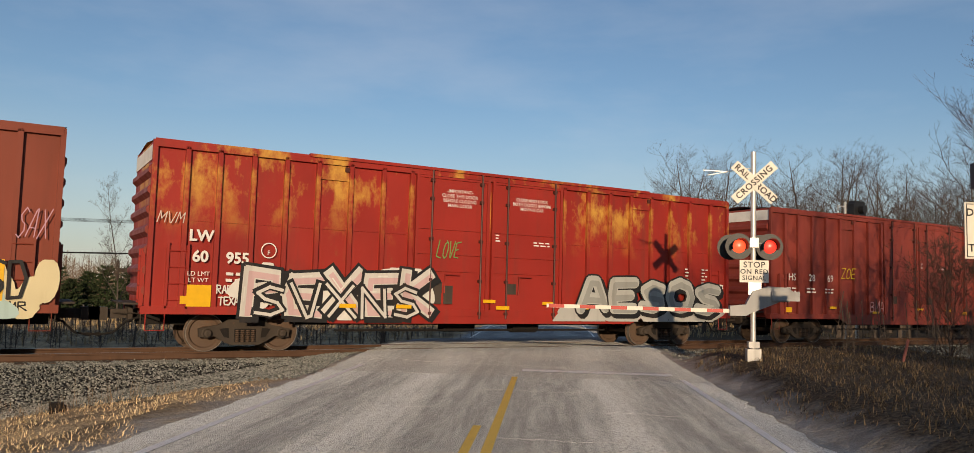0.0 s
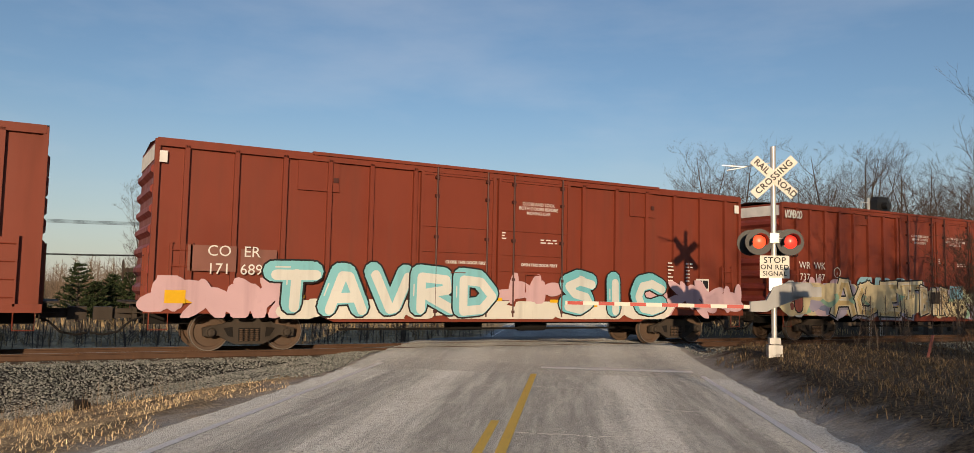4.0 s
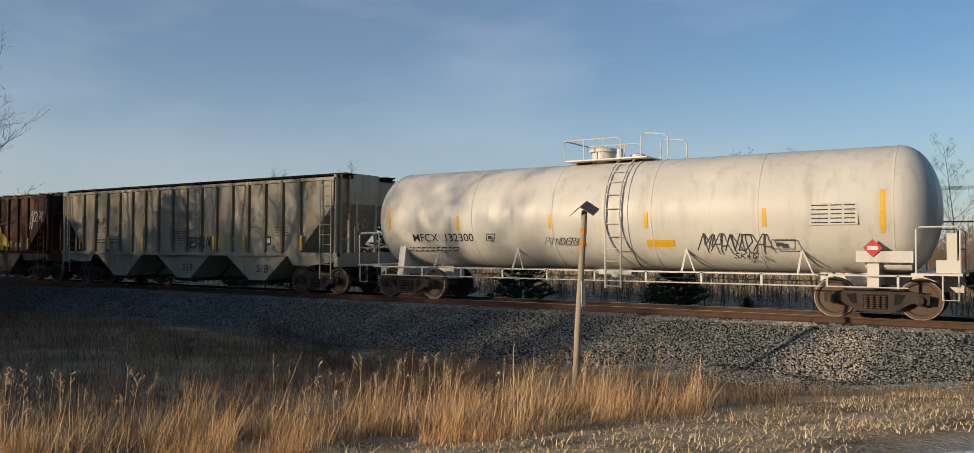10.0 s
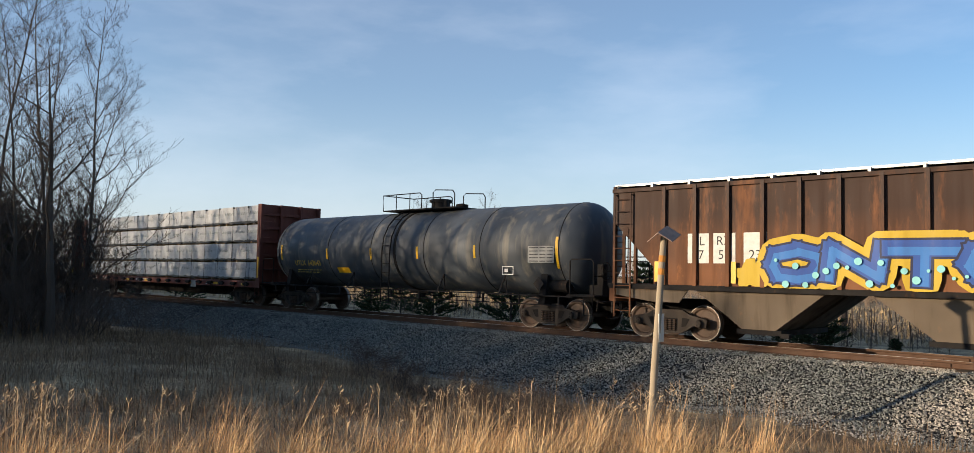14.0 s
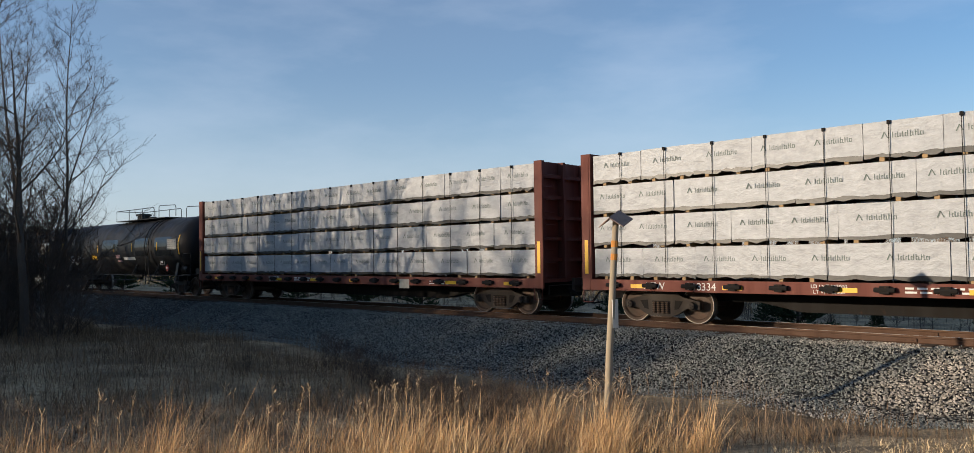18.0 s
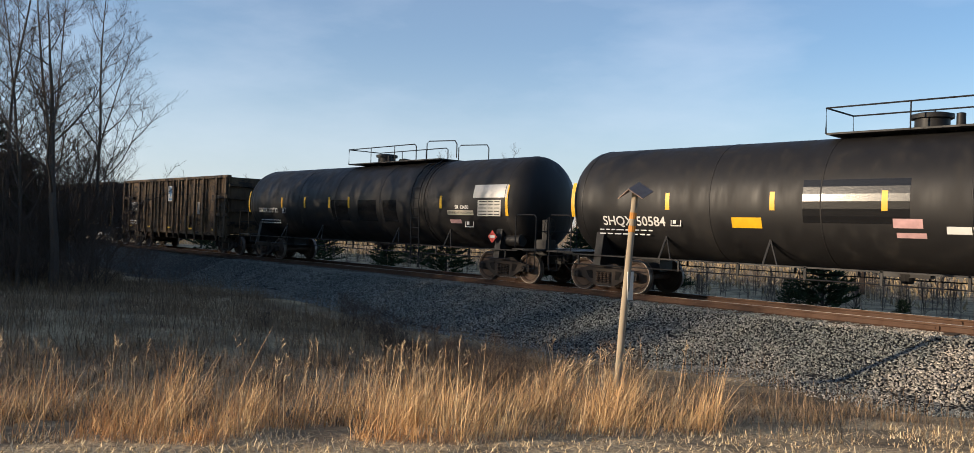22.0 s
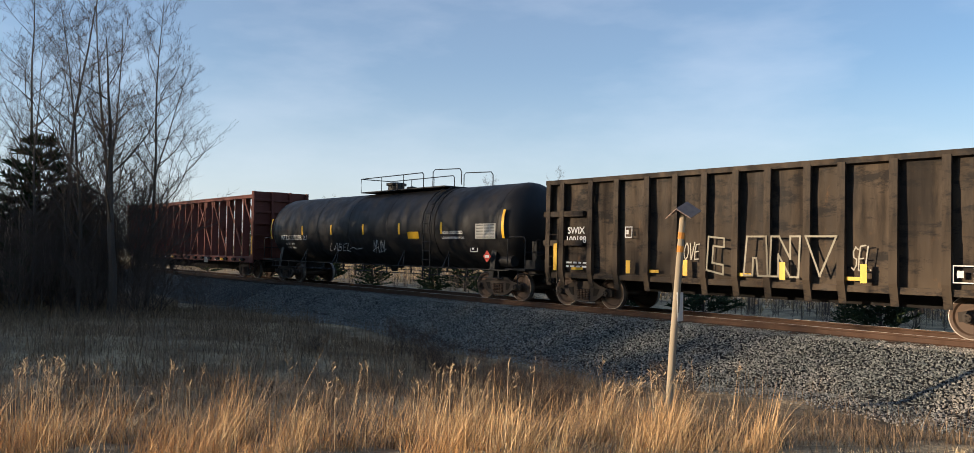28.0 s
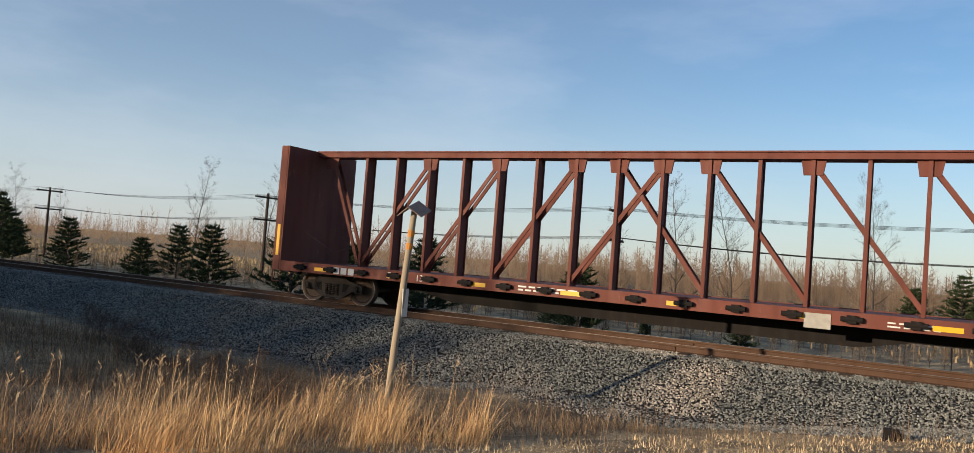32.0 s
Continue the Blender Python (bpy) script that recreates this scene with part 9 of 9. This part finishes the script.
for i, (x, y, s_, tilt) in enumerate(((-29.2, 10.3, 1.0, 6), (-30.6, 12.0, 0.95, 9), (-31.4, 9.2, 1.0, -2), (-33.0, 10.8, 0.95, 3), (-28.0, 9.0, 0.8, 7), (-36.0, 9.0, 1.05, 0), (-30.8, 8.2, 0.85, -4), (-33.0, 12.2, 0.8, 5))):
    put(slim, i % 3, x, y, 47 * i, s_, tilt)
for i in range(30):
    x, y = -28.0 - 15 * ((i * 0.618) % 1), 5.2 + 7.2 * ((i * 0.37) % 1)
    put(brush, i % 2, x, y, 63 * i, 0.85 + 0.65 * ((i * 0.53) % 1))
for i, (x, y, s_) in enumerate(((-26.6, 9.2, 0.75), (-27.2, 10.6, 0.9), (-26.0, 10.8, 0.6), (-25.4, 8.4, 0.55), (-27.4, 7.8, 1.0), (-24.6, 10.0, 0.45), (-26.4, 7.0, 0.8), (-28.4, 11.8, 0.9), (-23.6, 9.2, 0.4), (-25.2, 11.8, 0.5))):
    put(brush, i % 2, x, y, 29 * i, s_)
# low dead brush down in the ditch
for i in range(22):
    x, y = -16.5 + 9.5 * ((i * 0.618) % 1), 11.6 + 2.6 * ((i * 0.37) % 1)
    put(brush, i % 2, x, y, 77 * i, 0.14 + 0.15 * ((i * 0.53) % 1))
# the wood behind it, off to the side of the road, which shades the verge and the passing cars
for i in range(26):
    x = -26 - 46 * ((i * 0.618) % 1)
    y = 9.5 - 15 * ((i * 0.37) % 1) - 0.08 * (-26 - x)
    put(slim if i % 3 else broad, i % 3, x, y, 71 * i, 0.75 + 0.35 * ((i * 0.29) % 1))
# brush and trees on the far side of the road
for i, (x, y, s_) in enumerate(((23.5, 12.0, 0.9), (25.2, 14.2, 1.1), (21.6, 10.4, 0.8), (27.5, 15.5, 1.2))):
    put(brush, i % 2, x, y, 63 * i, s_)
put(slim, 1, 19.3, 9.0, 140, 0.85)
put(slim, 2, 26.5, 13.5, 20, 0.9)
# trees on the bank behind the camera, whose shade lies over the bank by the signal
for i, (x, y, s_) in enumerate(((5.5, -9.0, 0.8), (8.5, -6.0, 0.75), (9.5, -11.0, 0.9), (12.5, -7.5, 0.8), (15.0, -11.0, 0.9))):
    put(broad, i % 3, x, y, 37 * i, s_)
for i, (x, y, s_) in enumerate(((9.5, 0.5, 0.9), (11.5, -1.5, 1.2), (14.0, 1.0, 1.2), (16.5, 2.5, 1.2), (13.0, -4.0, 1.4), (18.5, 4.5, 1.1), (16.0, -2.0, 1.4), (20.5, 6.0, 1.2))):
    put(brush, i % 2, x, y, 41 * i, s_)
# the wood behind the crossing
for i in range(62):
    az, far = radians(43.5 + 24 * ((i * 0.618) % 1)), 62 + 30 * ((i * 0.41) % 1)
    put(broad, i % 3, far * math.sin(az), far * math.cos(az), 53 * i, 0.78 + 0.34 * ((i * 0.23) % 1) + 0.004 * (math.degrees(az) - 43))
# lone saplings in the field behind the track
for i, (x, y, s_) in enumerate(((-13.8, 52, 0.75), (-11.0, 55, 0.7), (-3.0, 60, 0.7), (-20.0, 58, 0.6), (6.0, 62, 0.8), (-60, 62, 0.8), (-66, 58, 0.9), (-116, 60, 0.75), (-102, 60, 0.72), (-93, 60, 0.62))):
    put(slim, i % 3, x, y, 91 * i, s_)

for i, (x, y, s_) in enumerate(((-145, 61, 0.8), (-151, 63, 0.75), (-138, 62, 0.7))):
    put(broad, i % 3, x, y, 61 * i, s_)


# ---------------- pines ----------------
NEEDLE = leaf_material("pine_needles", (0.022, 0.036, 0.016), (0.048, 0.066, 0.028))


def pine_mesh(seed, h):
    r = random.Random(seed)
    trunk, nd = M(), M()
    trunk.tube([(0, 0, -0.3), (0, 0, h * 0.5), (0, 0, h)], [0.09, 0.05, 0.01], 6, False)
    layers = 13
    for k in range(layers):
        t = 0.06 + 0.92 * k / layers
        length = (1 - t) ** 0.8 * h * 0.42 + 0.1
        for j in range(7):
            a = 2 * math.pi * j / 7 + k * 0.9 + r.uniform(-0.3, 0.3)
            ln = length * r.uniform(0.7, 1.15)
            d = Vector((math.cos(a), math.sin(a), r.uniform(0.1, 0.5)))
            p0 = Vector((0, 0, h * t))
            trunk.tube([p0, p0 + d * ln], [0.02, 0.005], 3, False)
            for i in range(int(14 + 22 * ln)):
                q = p0 + d * ln * r.uniform(0.2, 1.05)
                u = (d * 0.8 + Vector((r.uniform(-1, 1), r.uniform(-1, 1), r.uniform(-0.4, 0.9)))).normalized() * r.uniform(0.18, 0.36)
                s_ = u.cross(Vector((r.uniform(-1, 1), r.uniform(-1, 1), r.uniform(-1, 1)))).normalized() * 0.045
                nd.add([q - s_, q + s_, q + u + s_ * 0.2, q + u - s_ * 0.2], [(0, 1, 2, 3)])
    return trunk, nd


def pine_kind(seed, h):
    t = thing("pine_tree", "young dark green pine in the field behind the track", "tree", "young pines")
    a, b = pine_mesh(seed, h)
    part("trunk", a, BARK, t)
    part("crown", b, NEEDLE, t, "dense dark needles")
    return t


pines = [pine_kind(400 + i, 3.6 + 0.7 * i) for i in range(3)]
for i, (x, y, s_) in enumerate(((-40.2, 32.7, 0.75), (-34.0, 32.4, 0.85), (-54.7, 32.5, 0.9), (-12.1, 32.5, 0.85), (-5.2, 31.0, 0.36), (-28.3, 32.8, 0.95), (-23.9, 32.3, 0.92), (-19.8, 32.5, 0.9),
                                 (2.0, 66, 0.9), (4.5, 68, 1.0), (7.0, 66, 0.95), (9.5, 69, 1.05), (-1.0, 70, 0.9), (12.0, 70, 1.0), (-33.5, 8.8, 1.35), (-36.0, 10.6, 1.3), (-39.0, 11.4, 1.2), (-12.5, 30.5, 0.3), (-8.8, 31.2, 0.26), (-118, 50, 0.7), (-122, 51, 0.9), (-126, 50, 0.75), (-46, 40, 0.9), (-75, 36, 1.1), (-84, 35, 1.0), (-68, 34, 0.95), (-58, 34, 1.05), (-61, 37, 0.9), (-49.5, 34, 0.85), (-92, 38, 1.1), (3.2, 66, 0.85), (5.6, 67, 0.95))):
    put(pines, i % 3, x, y, 57 * i, s_)


# ---------------- distance ----------------
def far_wood(name, x0, x1, y0, y1, n, hmin, hmax, seed, mat, label):
    """A far belt of leafless trees: thin stems with forked tops, joined."""
    r = np.random.RandomState(seed)
    x, y = r.uniform(x0, x1, n), r.uniform(y0, y1, n)
    h = r.uniform(hmin, hmax, n)
    m = M()
    for a, b, c in zip(x, y, h):
        z = g(a, b)
        w = 0.005 * c
        lean = r.uniform(-0.14, 0.14, 2)
        c *= r.uniform(0.7, 1.0)
        top = (a + lean[0] * c, b + lean[1] * c, z + c)
        m.add([(a - w, b, z), (a + w, b, z), (top[0] + 0.02, top[1], top[2]), (top[0] - 0.02, top[1], top[2])], [(0, 1, 2, 3)])
        for k in range(30):
            t = 0.06 + 0.86 * r.rand()
            p = (a + lean[0] * c * t, b + lean[1] * c * t, z + c * t)
            q = r.uniform(-1, 1) * (1.15 - t) * c * 0.45
            s_ = 0.0028 * c
            m.add([(p[0], p[1], p[2] - s_ * 2), (p[0], p[1], p[2] + s_ * 2), (p[0] + q, p[1], p[2] + abs(q) * r.uniform(0.5, 1.6))], [(0, 1, 2)])
    ob = solid(name, m, mat, label, "woods", kind="stuff")
    return ob


WOOD_FAR = leaf_material("far_bare_wood", (0.095, 0.066, 0.046), (0.20, 0.148, 0.105))
WOOD_DUSK = leaf_material("far_dark_wood", (0.065, 0.05, 0.04), (0.14, 0.105, 0.08))
far_wood("far_woods", -60, 40, 95, 140, 1900, 2.2, 7.0, 501, WOOD_FAR, "belt of leafless young trees across the field")
far_wood("far_woods", -330, -60, 95, 190, 1700, 3, 9.5, 502, WOOD_FAR, "distant leafless tree belt")
far_wood("far_woods", 60, 170, 58, 84, 3600, 8, 15, 503, WOOD_DUSK, "bare hardwood behind the crossing")
# unseen wood, added up-sun so its shade falls on verge and cars
far_wood("far_woods", -98, -32.0, -33, -12, 1000, 9, 14, 507, WOOD_DUSK, "unseen leafless wood added to shade the verge and passing cars")
# two unseen belts added behind the camera to darken the bank by the signal
far_wood("far_woods", -9, 5, -36, -24, 420, 6.5, 9.2, 511, WOOD_DUSK, "unseen leafless wood added behind the camera to shade the bank")
far_wood("far_woods", -1, 26, -44, -22, 560, 8, 13, 508, WOOD_DUSK, "unseen leafless wood added behind the camera to shade the bank")
far_wood("brush_thicket", -46, -27.5, 4.0, 11.5, 620, 1.6, 4.6, 509, WOOD_FAR, "dark tangled leafless thicket at the edge of the wood")
far_wood("brush_thicket", 17.5, 34, 1, 13.5, 420, 0.6, 2.0, 510, WOOD_DUSK, "dark tangled brush on the bank by the signal")
far_wood("scrub", -62, 20, 33, 48, 900, 0.8, 2.2, 504, WOOD_DUSK, "low leafless scrub along the far ditch")

FIELD = leaf_material("dry_field", (0.42, 0.31, 0.17), (0.30, 0.215, 0.12))
blades("dry_field_stubble", scatter(26000, -160, 60, 40, 92, 505, lambda x, y: np.abs(sd(x, y)) > 6), 0.3, 0.8, 0.09, FIELD, "dry golden stubble field behind the track", 506, 0.4, 0.4)

# strip of ice in the far ditch
ice_mat, n_, l_, b_ = nodes("ditch_ice")
l_.new(blend(n_, l_, ramp(n_, l_, tex_noise(n_, l_, n_.new("ShaderNodeNewGeometry").outputs["Position"], 0.5, 6, (0.4, 2.5, 1)), 0.4, 0.62), (0.34, 0.40, 0.46), (0.62, 0.66, 0.70)), b_.inputs["Base Color"])
b_.inputs["Roughness"].default_value = 0.25
ice = M()
xs_ = np.arange(-120, 10.1, 1.0)
for x in xs_:
    ice.v += [(x, 27.6 + 0.5 * math.sin(x * 0.35), -1.30), (x, 31.6 + 0.6 * math.sin(x * 0.27 + 1), -1.30)]
ice.f = [(2 * i, 2 * i + 2, 2 * i + 3, 2 * i + 1) for i in range(len(xs_) - 1)]
solid("ditch_water", ice, ice_mat, "strip of pale blue ice in the ditch behind the track", "ice", kind="structure")


# ---------------- pole line ----------------
POLE = paint("creosoted_pole", (0.07, 0.05, 0.038), 0.7, rough=0.9)


def utility_pole(x, y, h):
    p = thing("utility_pole", "dark wooden utility pole with two crossarms", "utility pole", "pole line", at=(x, y, g(x, y)))
    part("pole", M().tube([(0, 0, -0.5), (0, 0, h)], [0.15, 0.10], 8), POLE, p)
    for z in (h - 0.35, h - 2.1):
        a = part("crossarm", M().box(-0.06, 0.06, -1.3, 1.3, z - 0.07, z + 0.07), POLE, p)
        for k in range(4):
            part("insulator", M().lathe([(z + 0.07, 0.03), (z + 0.13, 0.05), (z + 0.2, 0.02)], "z", 8, (0, -1.15 + 0.77 * k, 0)), GALV, a)
    return p


PH = 6.7
for k in range(8):
    utility_pole(-132.4 + 29 * k, 47.5, PH)
wires = thing("overhead_wires", "thin overhead wires strung between the poles", "wires")
for z in (PH - 0.12, PH - 1.87):
    for yy in (-1.15, -0.38, 0.39, 1.16):
        m = M()
        pts = []
        for k in range(7):
            for i in range(8):
                t = i / 8
                pts.append((-132.4 + 29 * (k + t), 47.5 + yy, -1.35 + z - 0.5 * 4 * t * (1 - t)))
        m.tube(pts, 0.012, 3, False)
        part("wire", m, UNDER, wires)


# ---------------- house beyond the field ----------------
def far_house(x, y):
    SIDING = paint("white_siding", (0.72, 0.72, 0.71), 0.9, dirt_amt=0.15, rust_amt=0.0, rough=0.7)
    ROOFING = paint("frosted_shingles", (0.34, 0.38, 0.44), 0.8, dirt_amt=0.2, rust_amt=0.0, rough=0.8)
    PANE = plain("dark_window_pane", (0.03, 0.035, 0.045), 0.15)
    h = thing("house", "small white house with a frosted blue-grey roof", "house", at=(x, y, g(x, y)))
    for nm, a, b, c, d, e in (("main_block", -7.0, 6.0, -4.0, 4.0, 2.5), ("side_wing", 6.0, 11.0, -3.0, 3.0, 2.1)):
        m = (c + d) / 2
        wing = part(nm, M().box(a, b, c, d, -0.3, e), SIDING, h)
        roof = M()
        roof.add([(a - 0.4, c - 0.4, e), (b + 0.4, c - 0.4, e), (b + 0.4, m, e + 1.6), (a - 0.4, m, e + 1.6), (a - 0.4, d + 0.4, e), (b + 0.4, d + 0.4, e)],
                 [(0, 1, 2, 3), (3, 2, 5, 4), (0, 3, 4), (1, 5, 2), (0, 4, 5, 1)])
        part("roof", roof, ROOFING, wing, "frosted gable roof")
        for k in range(int((b - a) / 3)):
            wx = a + 1.5 + 3 * k
            part("window", M().box(wx - 0.5, wx + 0.5, c - 0.03, c + 0.02, 0.9, 2.0), PANE, wing)
    part("chimney", M().box(-1.4, -0.7, -0.4, 0.4, 2.5, 4.9), plain("chimney_brick", (0.22, 0.11, 0.08), 0.9), h)
    return h


far_house(-136, 46)


# ---------------- motions ----------------
SHIFT = [(0, 0.0), (1, 10.11), (2, 20.16), (2.5, 25.2), (3, 30.25), (4, 40.36), (4.5, 45.43), (5, 50.52), (6, 60.78), (7, 70.97), (8, 81.14), (9, 91.45), (10, 101.9), (11, 112.14), (12, 122.39), (13, 132.73), (14, 143.02), (14.5, 148.1), (15, 153.09), (16, 162.9), (16.5, 167.75), (17, 172.58), (18, 182.23), (19, 191.94), (20, 201.71), (21, 211.7), (22, 221.84), (23, 232.12), (24, 242.38), (25, 252.57), (25.5, 257.59), (26, 262.63), (27, 272.79), (27.5, 277.94), (28, 283.16), (29, 293.6), (30, 304.05), (31, 314.67), (32, 325.36)]


def way(t):
    """How far the train has come at t seconds."""
    return float(np.interp(t, [a for a, _ in SHIFT], [b for _, b in SHIFT]))


def motions():
    where = {}
    for car, x0 in CARS:
        where[car] = x0
        walk(car, [(t, pose(x0 + s, TRACK_Y, 0)) for t, s in SHIFT])
    step = 2 / FPS
    for w, car, e in WHEELSETS:
        x0 = where[car]
        ts = [k * step for k in range(int(32 / step) + 1) if -62 < x0 + way(k * step) < 42]
        if not ts:
            ts = [0.0, step]
        ts = ([0.0] if ts[0] > 0 else []) + ts + ([32.0] if ts[-1] < 32 else [])
        rows = []
        for t in ts:
            u = min(max(t, ts[1] if ts[0] == 0 and len(ts) > 2 and ts[1] > step * 1.5 else 0), ts[-2] if ts[-1] == 32.0 and len(ts) > 2 else 32)
            rows.append((t, pose(e, 0, WR, 0, math.degrees((x0 + way(u)) / WR) % 360, 0)))
        walk(w, rows)


motions()
